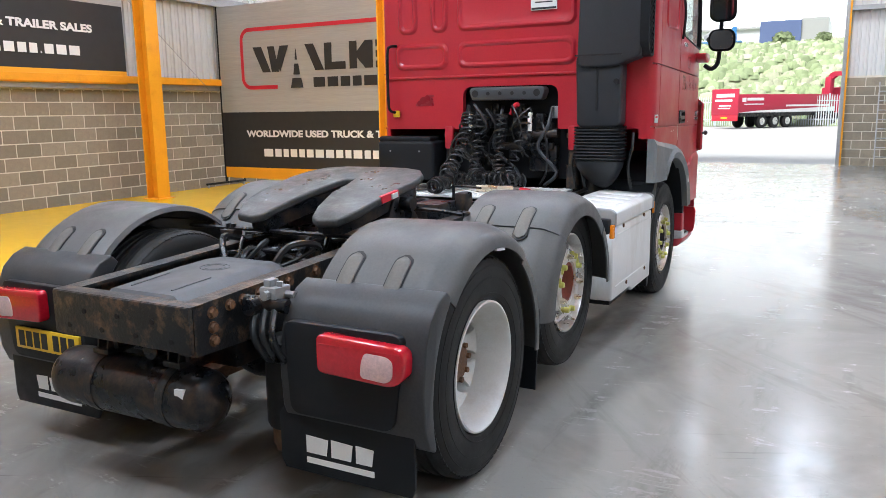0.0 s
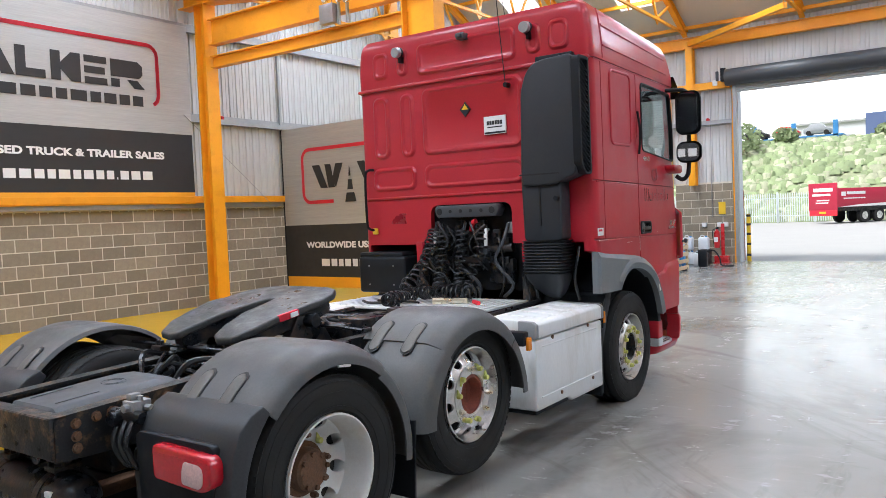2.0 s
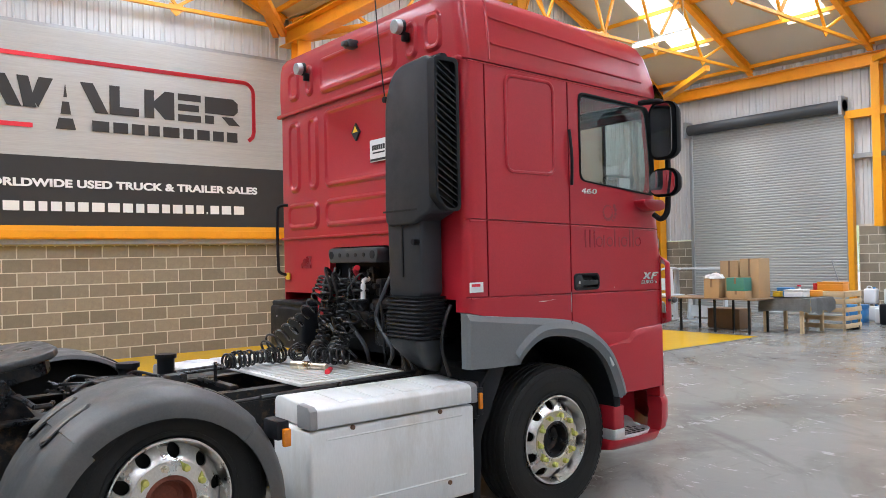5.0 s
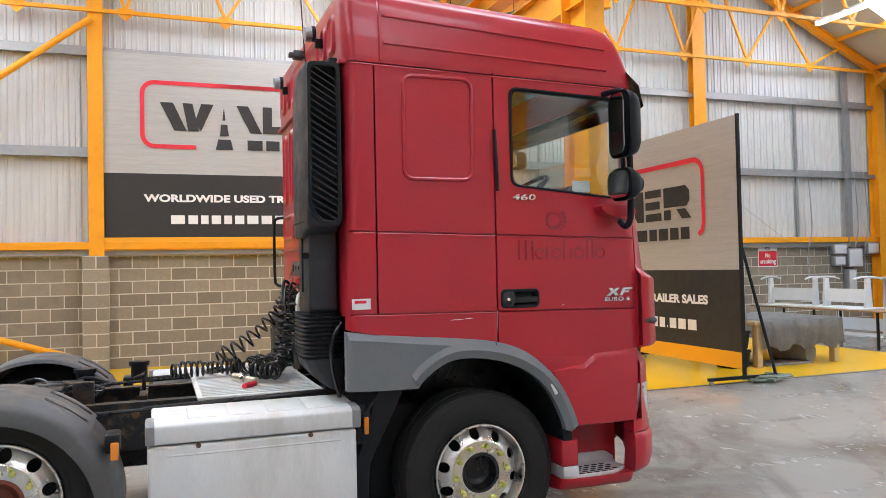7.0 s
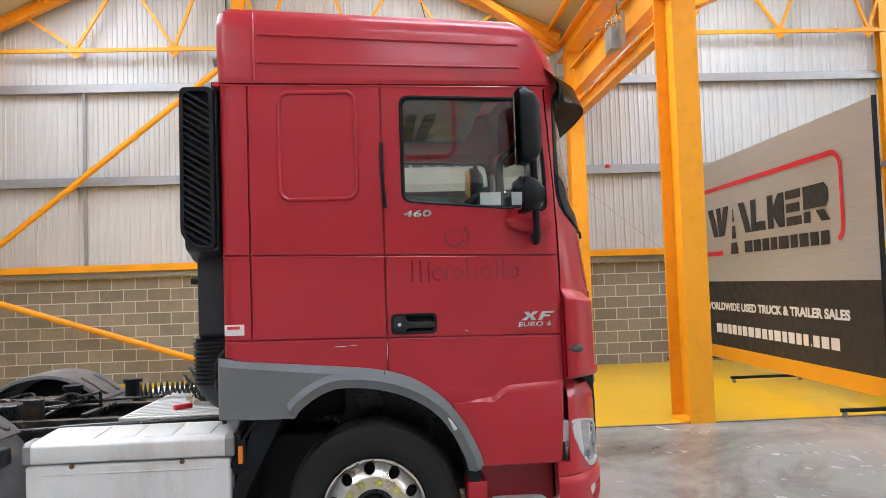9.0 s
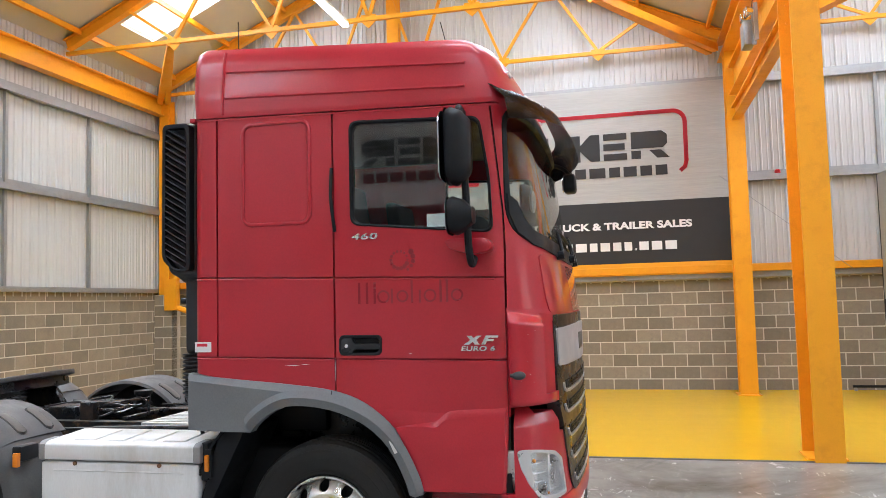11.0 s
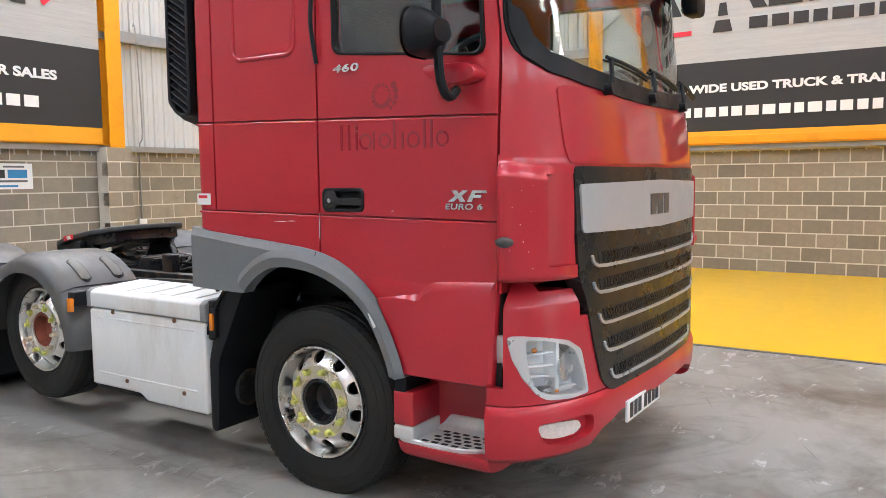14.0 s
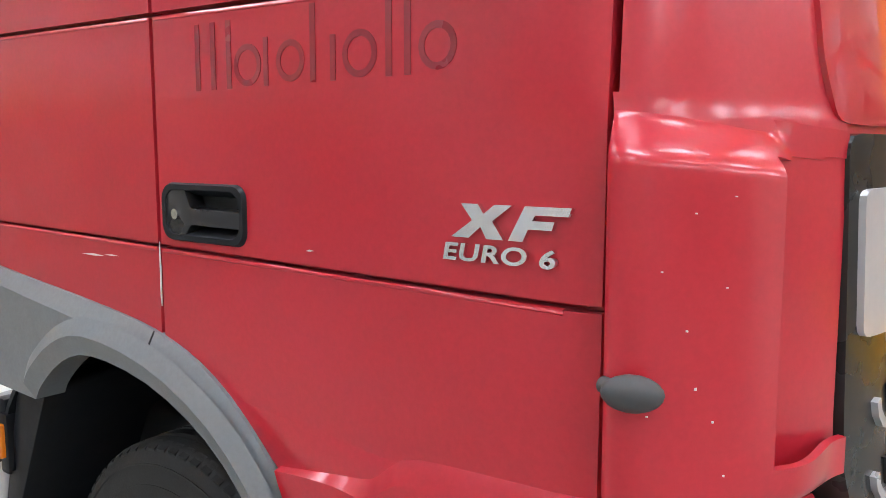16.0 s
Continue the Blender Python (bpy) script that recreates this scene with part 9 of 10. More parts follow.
def desk_frame(x, y, z, turn):
    d = thing("desk", (x, y, z), "pale grey office desk stacked on the table", "desk", "stacked desks", turn=turn)
    bm = bmesh.new()
    add_box(bm, (-0.7, -0.35, 0.0), (0.7, 0.35, 0.025), 0.006)
    part("desk_top", bm, DESK_GREY, d)
    for s in (-1, 1):
        bm = bmesh.new()
        add_prism(bm, [(-0.09, 0.025), (0.09, 0.025), (0.05, 0.62), (-0.05, 0.62)], "x", *sorted((s * 0.60, s * 0.54)), 0.006)
        add_tube(bm, smooth_path([(s * 0.57, -0.34, 0.60), (s * 0.57, -0.15, 0.645), (s * 0.57, 0.15, 0.645), (s * 0.57, 0.34, 0.60)], 4), 0.02, 6)
        part("desk_leg", bm, DESK_GREY, d)
    bm = bmesh.new()
    add_box(bm, (-0.54, -0.01, 0.12), (0.54, 0.01, 0.40))
    part("modesty_panel", bm, DESK_GREY, d, smooth=0)


desk_frame(-10.6, 18.55, 0.745, 8)
desk_frame(-9.2, 18.6, 0.745, -6)
desk_frame(-10.4, 20.4, 0.0, 5)
desk_frame(-8.8, 20.3, 0.0, -10)
d2 = thing("desk", (-8.9, 20.4, 0.70), "pale grey office desk standing behind the table", "desk", "stacked desks")
bm = bmesh.new()
add_box(bm, (-1.0, -0.4, 0.62), (1.0, 0.4, 0.65), 0.006)
part("desk_top", bm, DESK_GREY, d2)
for x in (-0.85, 0.85):
    bm = bmesh.new()
    add_prism(bm, [(-0.10, -0.05), (0.10, -0.05), (0.06, 0.62), (-0.06, 0.62)], "x", x - 0.03, x + 0.03, 0.006)
    part("desk_leg", bm, DESK_GREY, d2)


def carton(x, y, z, w, d, h, mat, label, turn=0):
    b = thing("carton", (x, y, z), label, "box", "cartons", turn=turn)
    bm = bmesh.new()
    add_box(bm, (-w / 2, -d / 2, 0), (w / 2, d / 2, h), 0.006)
    part("carton_body", bm, mat, b)
    bm = bmesh.new()
    add_box(bm, (-0.025, -d / 2 - 0.002, h * 0.55), (0.025, d / 2 + 0.002, h + 0.0025))
    part("tape", bm, BOARD, b, smooth=0)


carton(-7.15, 18.75, 0.745, 0.42, 0.35, 0.80, CARD, "tall brown cardboard box standing on the long table", 4)
carton(-6.62, 18.72, 0.745, 0.45, 0.40, 0.84, CARD, "tall brown cardboard box standing on the long table", -3)
carton(-6.75, 18.3, 0.745, 0.42, 0.28, 0.16, CARD, "flat brown cardboard box under a striped one", 2)
carton(-6.75, 18.3, 0.906, 0.42, 0.28, 0.28, GREEN_CARD, "green and white striped carton on the table", -3)
carton(-7.3, 18.25, 0.745, 0.34, 0.3, 0.42, CARD, "brown box with crumpled clear film on top", 6)
fm = thing("plastic_film", (-7.3, 18.25, 1.168), "crumpled clear plastic film on a cardboard box", "plastic film")
bm = bmesh.new()
bmesh.ops.create_icosphere(bm, subdivisions=3, radius=0.2, matrix=Matrix.Diagonal((1.1, 0.9, 0.55, 1)))
for v in bm.verts:
    v.co += 0.05 * noise.noise_vector(v.co * 9)
    v.co.z = max(v.co.z, -0.002)
part("film", bm, FILM, fm, smooth=0)
carton(-7.6, 19.3, 0, 0.8, 0.5, 0.45, BOARD, "brown stacked boards under the long table")

tab = thing("work_table", (-6.0, 19.35, 0), "timber table with a grey cloth and tools on top", "table")
bm = bmesh.new()
add_box(bm, (-0.60, -0.50, 0.70), (0.50, 0.50, 0.74), 0.005)
part("table_top", bm, WOOD, tab)
for x in (-0.55, 0.25):
    for y in (-0.46, 0.40):
        bm = bmesh.new()
        add_box(bm, (x, y, 0), (x + 0.07, y + 0.06, 0.70), 0.004)
        part("leg", bm, WOOD, tab)
cl = thing("table_cloth", (-6.0, 19.35, 0.742), "grey cloth hanging over the work table", "cloth")
bm = bmesh.new()
rows = []
prof = [(-0.60, -0.20), (-0.61, 0.0), (-0.3, 0.004), (0.3, 0.004), (0.52, 0.0), (0.55, -0.10), (0.55, -0.30)]
for j in range(25):
    y = -0.53 + 1.0 * j / 24
    rows.append([bm.verts.new((x + (0.02 * math.sin(j * 0.9 + k) if z < -0.05 else 0), y, z + (0.04 * math.sin(j * 0.6) if z < -0.15 else 0))) for k, (x, z) in enumerate(prof)])
for a, b in zip(rows, rows[1:]):
    for k in range(len(prof) - 1):
        bm.faces.new((a[k], a[k + 1], b[k + 1], b[k]))
front = [[rows[0][k], bm.verts.new(rows[0][k].co + Vector((0, -0.02, -0.28 - 0.03 * math.sin(k * 1.7))))] for k in range(1, 5)]
for a, b in zip(front, front[1:]):
    bm.faces.new((a[0], b[0], b[1], a[1]))
bmesh.ops.solidify(bm, geom=bm.faces[:], thickness=0.004)
part("drape", bm, CLOTH_GREY, cl, smooth=60)


def small_box(name, x, y, z, w, d, h, mat, label, cat):
    b = thing(name, (x, y, z), label, cat)
    bm = bmesh.new()
    add_box(bm, (-w / 2, -d / 2, 0), (w / 2, d / 2, h * 0.75), 0.012)
    part("case", bm, mat, b)
    bm = bmesh.new()
    add_box(bm, (-w / 2 - 0.006, -d / 2 - 0.006, h * 0.76), (w / 2 + 0.006, d / 2 + 0.006, h), 0.012)
    part("lid", bm, mat, b)


small_box("white_tub", -5.95, 19.2, 0.75, 0.42, 0.3, 0.16, WHITE_PL, "white plastic tub on the work table", "tub")
small_box("tool_case", -5.9, 19.62, 0.75, 0.5, 0.22, 0.13, ORANGE_PL, "orange tool case on the work table", "tool case")
small_box("parts_case", -6.4, 19.6, 0.75, 0.3, 0.22, 0.18, BLUE, "blue parts case on the work table", "parts case")
small_box("parts_case", -6.35, 19.15, 0.75, 0.16, 0.14, 0.12, PLATE_Y, "small yellow case on the work table", "parts case")
spray = thing("spray_bottle", (-6.15, 19.72, 0.75), "white spray bottle on the work table", "bottle")
bm = bmesh.new()
add_lathe(bm, [(0.001, 0), (0.04, 0), (0.042, 0.12), (0.02, 0.17), (0.014, 0.20), (0.001, 0.2)], "z", (0, 0, 0), 14)
part("bottle_body", bm, WHITE_PL, spray)
bm = bmesh.new()
add_box(bm, (-0.05, -0.012, 0.20), (0.03, 0.012, 0.235), 0.005)
part("trigger_head", bm, RED_INK, spray)
pal = thing("pallet_box", (-5.75, 20.35, 0), "rough timber pallet crate behind the work table", "crate")
for k, z in enumerate((0.05, 0.22, 0.40, 0.58, 0.72)):
    bm = bmesh.new()
    add_box(bm, (-0.45, -0.4, z), (0.45, -0.375, z + 0.10), 0.004)
    add_box(bm, (0.425, -0.4, z), (0.45, 0.4, z + 0.10), 0.004)
    part("board", bm, WOOD, pal)
for x, y in ((-0.42, -0.37), (0.38, -0.37), (0.38, 0.35), (-0.42, 0.35)):
    bm = bmesh.new()
    add_box(bm, (x, y, 0), (x + 0.05, y + 0.05, 0.82), 0.004)
    part("corner_post", bm, WOOD, pal)
bm = bmesh.new()
add_box(bm, (-0.44, -0.39, 0.82), (0.46, 0.41, 0.835), 0.003)
part("crate_lid", bm, WOOD, pal)
small_box("tool_case", -5.7, 20.3, 0.84, 0.55, 0.3, 0.2, ORANGE_PL, "orange tool case on the timber crate", "tool case")
small_box("tool_case", -6.0, 20.45, 0.84, 0.3, 0.25, 0.16, EXT_RED, "red tool case on the timber crate", "tool case")
brm = thing("broom", (-5.45, 20.6, 0), "broom with a long grey handle leaning on the crate", "broom")
bm = bmesh.new()
add_cyl(bm, (0.0, 0.0, 0.1), (-0.35, -0.1, 1.5), 0.014, 8)
part("handle", bm, STEEL_GREY, brm)
bm = bmesh.new()
add_box(bm, (-0.15, -0.04, 0.0), (0.15, 0.04, 0.1), 0.01)
part("brush_head", bm, BLACK_PL, brm)


def canister(x, y, z, label):
    c = thing("canister", (x, y, z), label, "canister", "plastic canisters")
    bm = bmesh.new()
    add_box(bm, (-0.14, -0.11, 0), (0.14, 0.11, 0.36), 0.035, 3)
    part("canister_body", bm, WHITE_PL, c)
    bm = bmesh.new()
    add_cyl(bm, (0.07, 0, 0.35), (0.07, 0, 0.40), 0.03, 12)
    part("cap", bm, BLUE, c)
    bm = bmesh.new()
    add_tube(bm, smooth_path([(-0.10, 0, 0.34), (-0.08, 0, 0.41), (0.0, 0, 0.41), (0.03, 0, 0.35)], 4), 0.014, 6)
    part("handle", bm, WHITE_PL, c)


small_box("drum_pump", -6.1, 22.35, 0, 0.42, 0.35, 0.42, BLUE, "light blue machine housing on the floor by the shutter", "machine")
canister(-5.95, 22.9, 0.0, "white plastic canister by the block wall")
canister(-5.98, 22.88, 0.42, "white plastic canister stacked on another")
canister(-5.55, 22.95, 0.42, "white plastic canister stacked on a box")
canister(-5.5, 22.3, 0.0, "white plastic canister standing on the floor")
small_box("storage_box", -5.55, 22.95, 0, 0.34, 0.3, 0.42, BLACK_PL, "black plastic box by the block wall", "box")
vac = thing("vacuum_cleaner", (-5.3, 22.0, 0), "black backpack vacuum with its hose on the floor", "vacuum cleaner")
bm = bmesh.new()
add_box(bm, (-0.12, -0.1, 0.0), (0.12, 0.1, 0.48), 0.04, 3)
part("vacuum_body", bm, BLACK_PL, vac)
bm = bmesh.new()
add_tube(bm, smooth_path([(0.1, 0, 0.42), (0.3, 0.0, 0.45), (0.45, 0, 0.25), (0.5, 0.05, 0.03), (0.8, 0.1, 0.03)], 5), 0.022, 8)
part("hose", bm, BLACK_PL, vac)
ex = thing("fire_extinguisher_stand", (-5.15, 23.35, 0), "red fire extinguisher on a red metal stand", "fire extinguisher")
bm = bmesh.new()
add_box(bm, (-0.22, -0.15, 0.0), (0.22, 0.15, 0.03), 0.008)
add_box(bm, (-0.05, 0.08, 0.03), (0.05, 0.12, 1.15), 0.008)
add_box(bm, (-0.2, -0.12, 0.03), (0.2, 0.1, 0.22), 0.02)
part("stand", bm, EXT_RED, ex)
bm = bmesh.new()
add_lathe(bm, [(0.001, 0.45), (0.075, 0.45), (0.08, 0.48), (0.08, 0.88), (0.06, 0.94), (0.025, 0.96), (0.025, 1.0), (0.001, 1.0)], "z", (-0.14, 0, 0), 20)
part("cylinder", bm, EXT_RED, ex)
bm = bmesh.new()
add_box(bm, (-0.17, -0.03, 1.0), (-0.10, 0.10, 1.05), 0.006)
add_tube(bm, smooth_path([(-0.17, 0, 1.0), (-0.26, 0, 0.95), (-0.25, -0.02, 0.7), (-0.22, -0.03, 0.55)], 5), 0.012, 6)
part("valve_hose", bm, BLACK_PL, ex)
bm = bmesh.new()
add_box(bm, (-0.2, -0.09, 0.62), (-0.09, -0.078, 0.76))
part("label", bm, WHITE_INK, ex, smooth=0)
nt = thing("notice", (-5.22, EAVE_N - 0.045, 1.42), "small yellow notice on the block wall", "sign")
bm = bmesh.new()
add_box(bm, (-0.1, 0, 0), (0.1, 0.006, 0.36))
part("notice_card", bm, PLATE_Y, nt, smooth=0)
for x, z in ((-5.75, 1.05), (-5.3, 1.05), (-5.12, 1.05)):
    sk = thing("wall_socket", (x, EAVE_N - 0.045, z), "grey metal switch box on the block wall", "socket", "wall sockets")
    bm = bmesh.new()
    add_box(bm, (-0.07, -0.03, 0), (0.07, 0.03, 0.13), 0.008)
    part("socket_box", bm, WHITE_PL, sk)
ld = thing("ladder", (0.75, EAVE_N - 0.12, 0), "aluminium ladder leaning on the block wall", "ladder")
for x in (-0.2, 0.2):
    bm = bmesh.new()
    bar(bm, (x, -0.35, 0), (x, 0.0, 2.2), 0.03, 0.06)
    part("stile", bm, GALV, ld, smooth=0)
for k in range(8):
    bm = bmesh.new()
    f = 0.12 + k * 0.11
    add_cyl(bm, (-0.2, -0.35 + 0.35 * f, 2.2 * f), (0.2, -0.35 + 0.35 * f, 2.2 * f), 0.014, 8)
    part("rung", bm, GALV, ld)

# ---- the yard ----
def bank_z(x, y):
    t = min(max((y - 68.0) / 15.0, 0), 1)
    return -0.03 + 7.4 * t * t * (3 - 2 * t) + (0.5 * noise.noise((x * 0.06, y * 0.06, 0)) if t > 0 else 0) * t


bm = bmesh.new()
gx = [-400, -200, -100, -60] + list(np.arange(-45, 46, 3.0)) + [60, 100, 200, 400]
gy = [24.02, 40, 60, 67] + list(np.arange(68, 86, 1.0)) + [90, 110, 160, 300, 600]
grid = [[bm.verts.new((x, y, bank_z(x, y))) for x in gx] for y in gy]
for j in range(len(gy) - 1):
    for i in range(len(gx) - 1):
        f = bm.faces.new((grid[j][i], grid[j][i + 1], grid[j + 1][i + 1], grid[j + 1][i]))
        f.material_index = 1 if gy[j] >= 67 else 0
structure("ground", bm, [TARMAC, EARTH], "pale sunlit yard concrete rising to a grassy bank", "ground")
bm = bmesh.new()
add_box(bm, (-900, 640, -5), (900, 645, 500))
structure("backdrop", bm, HAZE, "pale overcast sky behind the bank", "backdrop")

# weeds on the bank: low ragged clumps rooted in the slope
random.seed(21)
bm = bmesh.new()
for k in range(3400):
    x, y = random.uniform(-28, 13), random.uniform(67.8, 85)
    r, h = random.uniform(0.25, 0.75), random.uniform(0.15, 0.55)
    z = bank_z(x, y)
    ring = [[], []]
    for j in range(7):
        a = j * math.tau / 7 + random.uniform(-0.3, 0.3)
        q = r * random.uniform(0.7, 1.3)
        ring[0].append(bm.verts.new((x + q * math.cos(a), y + q * math.sin(a), z - 0.25)))
        q *= random.uniform(0.45, 0.8)
        ring[1].append(bm.verts.new((x + q * math.cos(a), y + q * math.sin(a), z + h * random.uniform(0.45, 1.0))))
    top = bm.verts.new((x, y, z + h))
    tone = random.choice((0, 0, 1))
    for j in range(7):
        i = (j + 1) % 7
        for f in (bm.faces.new((ring[0][j], ring[0][i], ring[1][i], ring[1][j])), bm.faces.new((ring[1][j], ring[1][i], top))):
            f.material_index = tone
tagged(finish("weeds", bm, [LEAF, LEAF_PALE], None, 70), "dense green weeds and pale grass on the bank", "weeds", kind="stuff")


def bush(x, y, r, h):
    ob = thing("bush", (x, y, bank_z(x, y) - 0.05), "leafy green bush on the grassy bank", "bush", "bushes")
    bm = bmesh.new()
    for k in range(3):
        a = k * 2.1
        add_cyl(bm, (0, 0, 0), (0.3 * r * math.cos(a), 0.3 * r * math.sin(a), h * 0.6), 0.08, 6, 0.03)
    part("stem", bm, BOARD, ob)
    bm = bmesh.new()
    for k in range(420):
        d = Vector((random.gauss(0, 1), random.gauss(0, 1), random.gauss(0, 1))).normalized()
        q = random.uniform(0.5, 1.0) * (1 + 0.3 * noise.noise(d * 2 + Vector((x, y, 0))))
        c = Vector((d.x * r * q, d.y * r * q, h * 0.55 + d.z * h * 0.5 * q))
        s = random.uniform(0.15, 0.32)
        a = random.uniform(0, math.tau)
        u, w = Vector((math.cos(a), math.sin(a), random.uniform(-0.5, 0.5))) * s, Vector((0, random.uniform(-0.5, 0.5), 1)) * s * 0.6
        bm.faces.new([bm.verts.new(p) for p in (c - u, c - w, c + u, c + w)])
    part("crown", bm, LEAF, ob, smooth=0)


for x, y, r, h in ((-18.5, 79, 2.2, 3.2), (-21.5, 81, 2.5, 3.6), (-6.5, 83, 0.9, 1.3), (-3.0, 83, 0.7, 1.0), (-15.0, 82, 1.2, 1.6), (-24, 78, 2.2, 3.4)):
    bush(x, y, r, h)

# palisade fence
fn = thing("palisade_fence", (0, 66.5, 0), "pale grey steel palisade fence along the yard", "fence")
bm = bmesh.new()
for k in range(260):
    x = -32 + k * 0.17
    add_prism(bm, [(x, 0.05), (x + 0.07, 0.05), (x + 0.07, 2.25), (x + 0.035, 2.38), (x, 2.25)], "y", -0.012, 0.012)
tagged(part("pale", bm, FENCE, fn, smooth=0), kind="stuff")
for z in (0.5, 1.9):
    bm = bmesh.new()
    add_box(bm, (-32, 0.03, z), (12, 0.08, z + 0.06))
    part("rail", bm, FENCE, fn, smooth=0)
for k in range(17):
    bm = bmesh.new()
    add_box(bm, (-32 + k * 2.75, 0.05, -0.05), (-31.9 + k * 2.75, 0.15, 2.45))
    part("post", bm, FENCE, fn, smooth=0)

# tipper trailer and its crane truck
tr = thing("tipper_trailer", (-8.4, 60.3, -0.02), "red open-sided trailer with white marks parked in the yard", "trailer", turn=-35)
bm = bmesh.new()
add_box(bm, (-1.25, 0.0, 0.95), (1.25, 0.08, 2.85), 0.02)
tb = part("tailgate", bm, TRAILER_RED, tr)
for x0, x1, z0, z1 in ((-0.8, 0.9, 2.25, 2.5), (-0.9, 0.7, 1.95, 2.1), (-0.5, 0.6, 1.6, 1.68), (-0.6, 0.5, 1.42, 1.5)):
    bm = bmesh.new()
    add_box(bm, (x0, -0.006, z0), (x1, 0.0, z1))
    part("white_bar", bm, WHITE_INK, tb, smooth=0)
for s in (-1, 1):
    bm = bmesh.new()
    add_box(bm, (min(s * 1.20, s * 1.25), 0.08, 1.15), (max(s * 1.20, s * 1.25), 10.5, 2.45), 0.01)
    sb = part("side_board", bm, TRAILER_RED, tr)
    for y0, y1, z0, z1 in ((0.4, 0.8, 1.9, 2.2), (0.9, 2.6, 2.0, 2.2), (0.6, 2.6, 1.7, 1.78), (5.0, 9.8, 1.55, 1.68)):
        bm = bmesh.new()
        add_box(bm, (min(s * 1.25, s * 1.256), y0, z0), (max(s * 1.25, s * 1.256), y1, z1))
        part("white_bar", bm, WHITE_INK, sb, smooth=0)
    bm = bmesh.new()
    add_prism(bm, [(0.1, 1.15), (10.5, 1.15), (10.5, 1.5), (2.0, 1.28)], "x", *sorted((s * 1.25, s * 1.258)))
    part("white_sweep", bm, WHITE_INK, sb, smooth=0)
    for y in (2.6, 3.95, 5.3):
        bm = bmesh.new()
        add_lathe(bm, [(0.28, -0.15), (0.46, -0.15), (0.5, -0.1), (0.5, 0.1), (0.46, 0.15), (0.28, 0.15)], "x", (s * 1.05, y, 0.5), 24)
        w = part("wheel", bm, RUBBER, tr)
        bm = bmesh.new()
        add_cyl(bm, (s * 1.15, y, 0.5), (s * 1.21, y, 0.5), 0.27, 20)
        part("rim", bm, ALLOY, w)
        bm = bmesh.new()
        arc = [(y + 0.6 * math.cos(a), 0.5 + 0.6 * math.sin(a)) for a in np.linspace(0.2, math.pi - 0.2, 12)]
        add_tube(bm, [(s * 1.05, p, q) for p, q in arc], 0.05, 5)
        part("mudguard", bm, BLACK_PL, tr)
bm = bmesh.new()
add_box(bm, (-1.2, 0.1, 0.85), (1.2, 10.5, 1.12))
add_box(bm, (-1.2, 10.4, 1.0), (1.2, 10.5, 2.4))
part("chassis", bm, FRAME_BLK, tr)
bm = bmesh.new()
add_box(bm, (-1.2, 0.0, 0.55), (1.2, 0.1, 0.95), 0.02)
part("rear_bumper", bm, RED_INK, tr)
bm = bmesh.new()
add_box(bm, (-0.3, -0.02, 0.7), (0.3, 0.0, 0.85))
part("number_plate", bm, PLATE_Y, tr, smooth=0)
ct = thing("crane_truck", (-1.95, 69.5, -0.02), "red lorry cab with a folded crane in front of the trailer", "truck", turn=-35)
bm = bmesh.new()
add_box(bm, (-1.2, 0.8, 1.0), (1.2, 2.8, 3.0), 0.1)
part("cab", bm, TRAILER_RED, ct)
bm = bmesh.new()
add_box(bm, (-1.1, -0.8, 0.5), (1.1, 3.0, 1.0), 0.04)
part("chassis", bm, FRAME_BLK, ct)
for s in (-1, 1):
    for y in (-0.2, 2.0):
        bm = bmesh.new()
        add_cyl(bm, (s * 0.85, y, 0.5), (s * 1.2, y, 0.5), 0.5, 20)
        part("wheel", bm, RUBBER, ct)
bm = bmesh.new()
add_box(bm, (-0.25, -0.1, 1.0), (0.25, 0.4, 3.8), 0.05)
add_prism(bm, [(-0.2, 3.6), (0.1, 4.05), (0.5, 4.2), (4.5, 4.0), (4.5, 3.75), (0.6, 3.85), (0.3, 3.6)], "y", 0.0, 0.3)
part("crane", bm, TRAILER_RED, ct)

# far buildings above the bank
fb = thing("warehouse", (-22, 125, 7.0), "pale and dark blue warehouse beyond the bank", "building")
bm = bmesh.new()
add_box(bm, (0, 0, 0), (9.0, 20, 5.6))
wall = part("wall", bm, FAR_WALL, fb, smooth=0)
bm = bmesh.new()
add_box(bm, (9.0, -0.3, 0.0), (14.5, 20, 6.6))
part("blue_wing", bm, FAR_BLUE, fb, "dark blue clad wing", 0)
bm = bmesh.new()
add_box(bm, (14.5, 0, 0), (18, 20, 6.8))
part("grey_wing", bm, SHUTTER, fb, smooth=0)
for k in range(3):
    bm = bmesh.new()
    add_box(bm, (0.8 + k * 2.6, -0.08, 1.2), (2.4 + k * 2.6, 0.02, 3.8))
    part("window", bm, FAR_BLUE if k == 1 else SHUTTER, wall, smooth=0)
bm = bmesh.new()
add_box(bm, (-0.3, -0.3, 5.6), (9.0, 20.3, 5.9))
part("roof", bm, SHUTTER, fb, smooth=0)
ctp = thing("car_transporter", (-22.5, 100, bank_z(-20, 100)), "blue car transporter loaded with parked cars", "car transporter")
bm = bmesh.new()
for x in (0, 4.5, 9):
    add_box(bm, (x, 0, 0), (x + 0.5, 0.5, 3.4))
add_box(bm, (-0.5, 0, 1.6), (10, 2.2, 1.75))
add_box(bm, (-0.5, 0, 0.2), (10, 2.2, 0.5))
part("gantry", bm, BLUE, ctp, smooth=0)
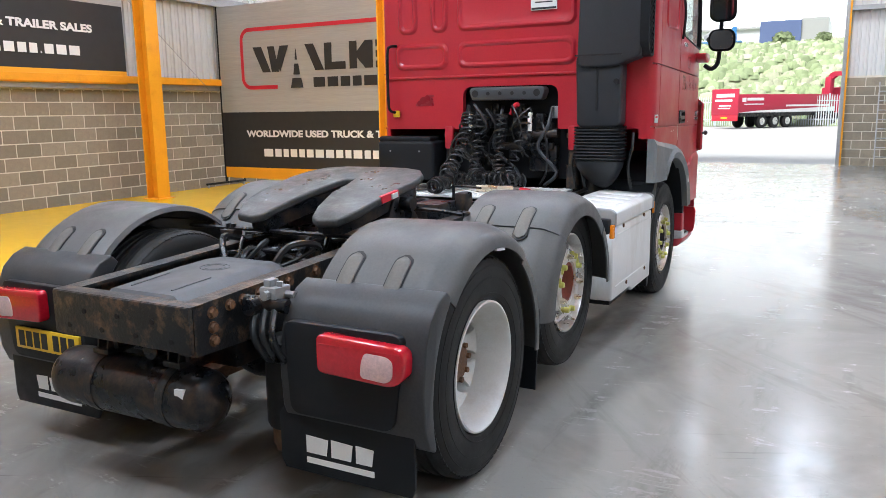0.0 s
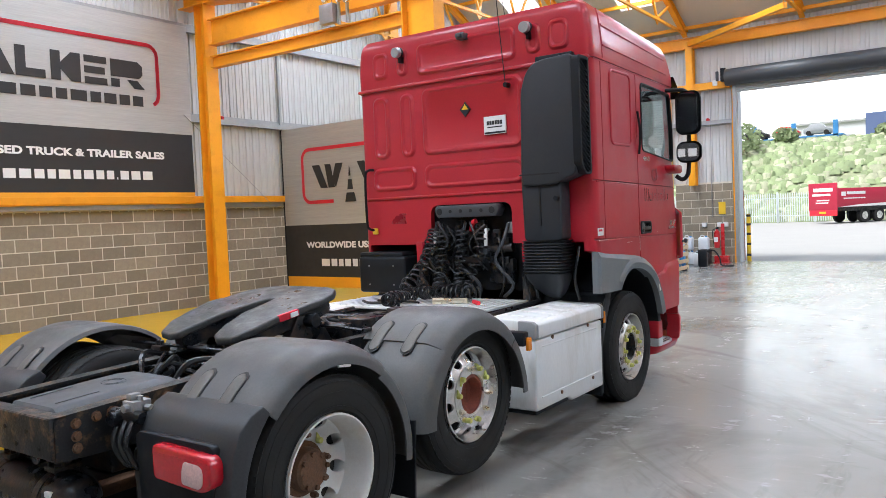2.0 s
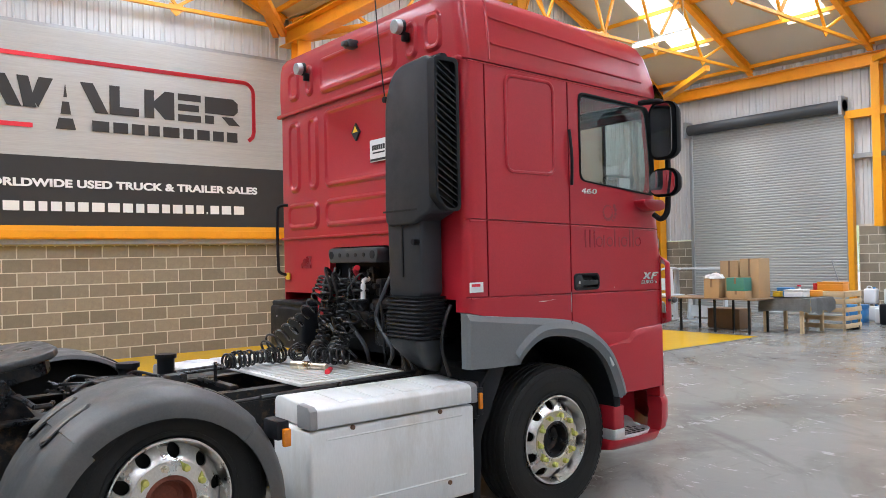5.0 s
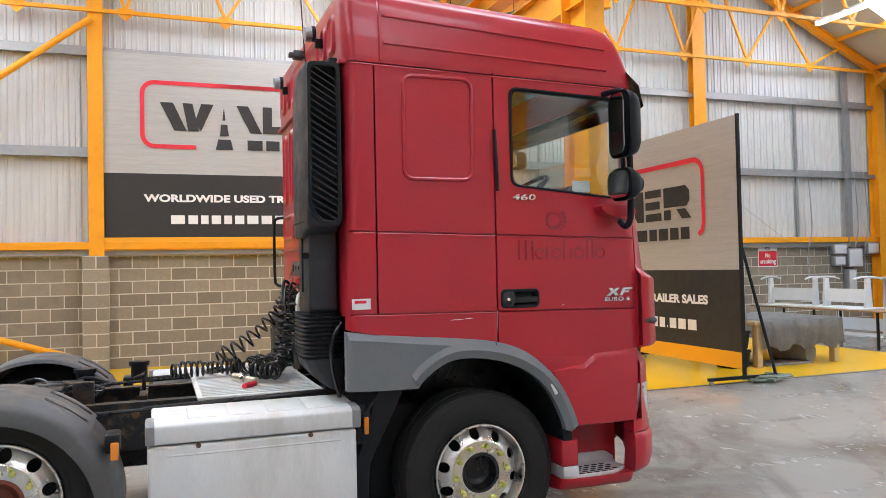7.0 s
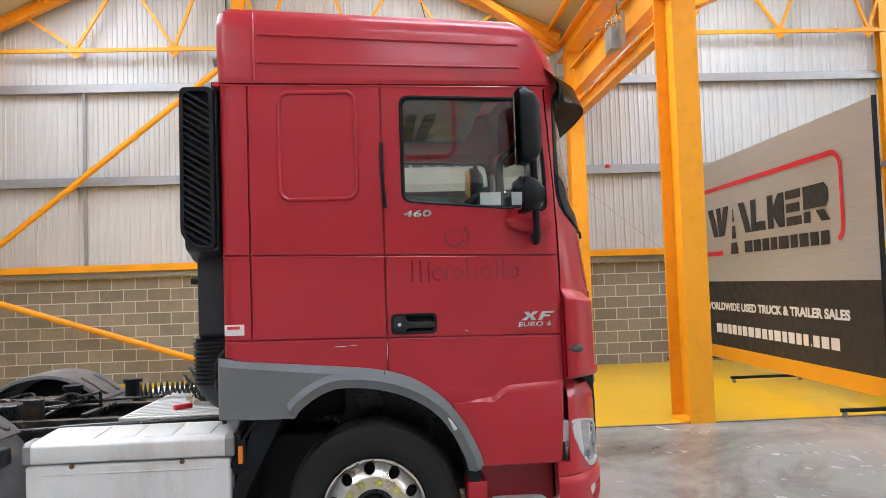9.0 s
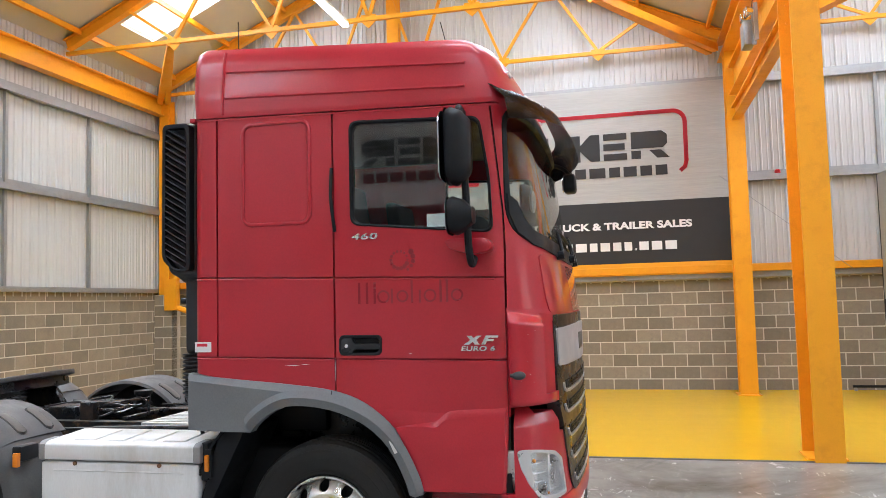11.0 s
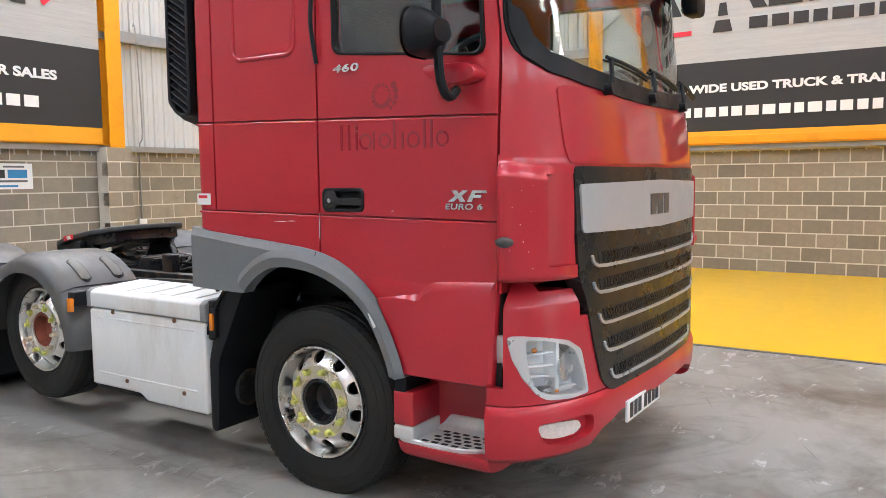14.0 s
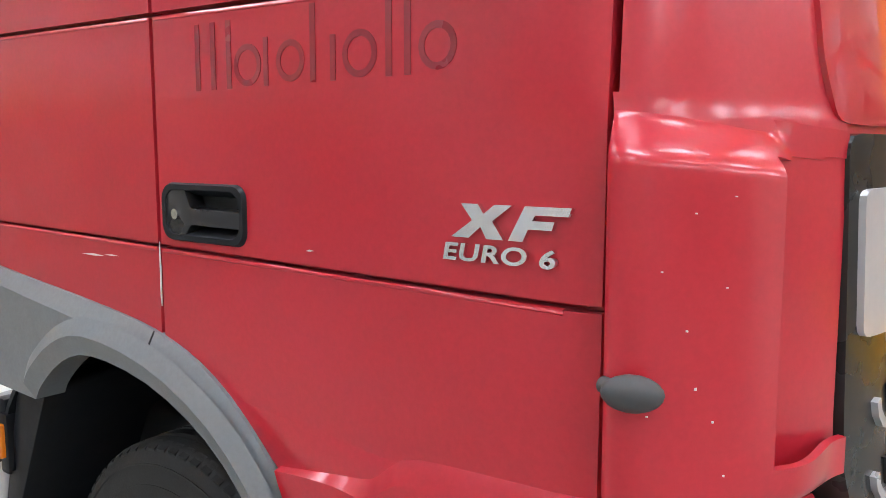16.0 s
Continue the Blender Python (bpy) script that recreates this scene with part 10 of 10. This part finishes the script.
for k, m in enumerate((INK, EXT_RED, STEEL_GREY, INK, STEEL_GREY)):
    car = thing("car", (-22.2 + (k % 3) * 3.5, 101, bank_z(-20, 100) + (1.75 if k < 3 else 0.5)), "small car parked on the transporter", "car", "cars on the transporter")
    bm = bmesh.new()
    add_prism(bm, round_poly([(-1.5, 0.25), (1.5, 0.25), (1.5, 0.75), (0.9, 0.85), (0.5, 1.35), (-0.7, 1.35), (-1.2, 0.85), (-1.5, 0.8)], 0.1, 3), "y", -0.8, 0.8, 0.08)
    part("body", bm, m, car)
    for x in (-0.95, 0.95):
        bm = bmesh.new()
        add_cyl(bm, (x, -0.82, 0.3), (x, 0.82, 0.3), 0.3, 16)
        part("wheel", bm, RUBBER, car)

# outside the door: bollard and brick pier
bo = thing("bollard", (-4.61, 24.22, -0.03), "yellow and black striped steel bollard outside the door", "bollard")
bm = bmesh.new()
add_cyl(bm, (0, 0, 0), (0, 0, 1.42), 0.06, 20, bevel=0.01)
post = part("post", bm, PLATE_Y, bo)
for z in (0.18, 0.50, 0.80, 1.08, 1.34):
    bm = bmesh.new()
    add_cyl(bm, (0, 0, z), (0, 0, z + 0.07), 0.0615, 20)
    part("black_band", bm, INK, post)
pr = thing("brick_pier", (-4.97, 24.3, 0.0), "red brick pier outside the door jamb", "pier")
pr["kind"] = "structure"
bm = bmesh.new()
for k in range(28):
    add_box(bm, (0.01, 0.01, k * 0.075), (0.16, 0.30, k * 0.075 + 0.065))
add_box(bm, (0.015, 0.015, 0), (0.15, 0.29, 2.1))
tagged(part("brickwork", bm, BRICK_RED, pr, smooth=0), kind="stuff")

# ---- block walls, last ----
block_wall("wall_block_west", (WEST, EAVE_S, 0), 90, EAVE_N - EAVE_S, BLK_TOP, "brown-grey concrete block wall with pale mortar joints", (5.0, 17.0))
block_wall("wall_block_south", (EAST, EAVE_S, 0), 180, EAST - WEST, 2.22, "brown-grey concrete block wall with pale mortar joints", start=-0.149)
block_wall("wall_block_north_west", (WEST, EAVE_N, 0), 0, SHUT_X[0] - WEST, 2.1, "grey concrete block wall in the corner by the shutter")
block_wall("wall_block_north", (SHUT_X[1] + 0.25, EAVE_N, 0), 0, DOOR_X[0] - SHUT_X[1] - 0.35, 2.38, "grey concrete block wall between the two roller doors")
block_wall("wall_block_north_east", (DOOR_X[1] + 0.12, EAVE_N, 0), 0, EAST - DOOR_X[1] - 0.12, 2.38, "grey concrete block wall beside the open roller door")
for y in (4.08, 17.62):
    block_wall("wall_pier", (WEST + 0.29, y - 0.22, 0), 90, 0.44, BLK_TOP - 0.02, "concrete block pier under the steel column", (0.0, 0.5), depth=0.15)
for x in (-5.97, 0.43, 6.8):
    block_wall("wall_pier", (x + 0.22, EAVE_S + 0.30, 0), 180, 0.44, 2.2, "concrete block pier under the steel column", (0.0, 0.5), depth=0.15, start=-0.149)
block_wall("wall_pier", (WEST + 0.34, EAVE_S + 0.02, 0), 90, 0.44, BLK_TOP - 0.02, "concrete block pier in the corner under the steel column", (0.0, 0.5), depth=0.2)
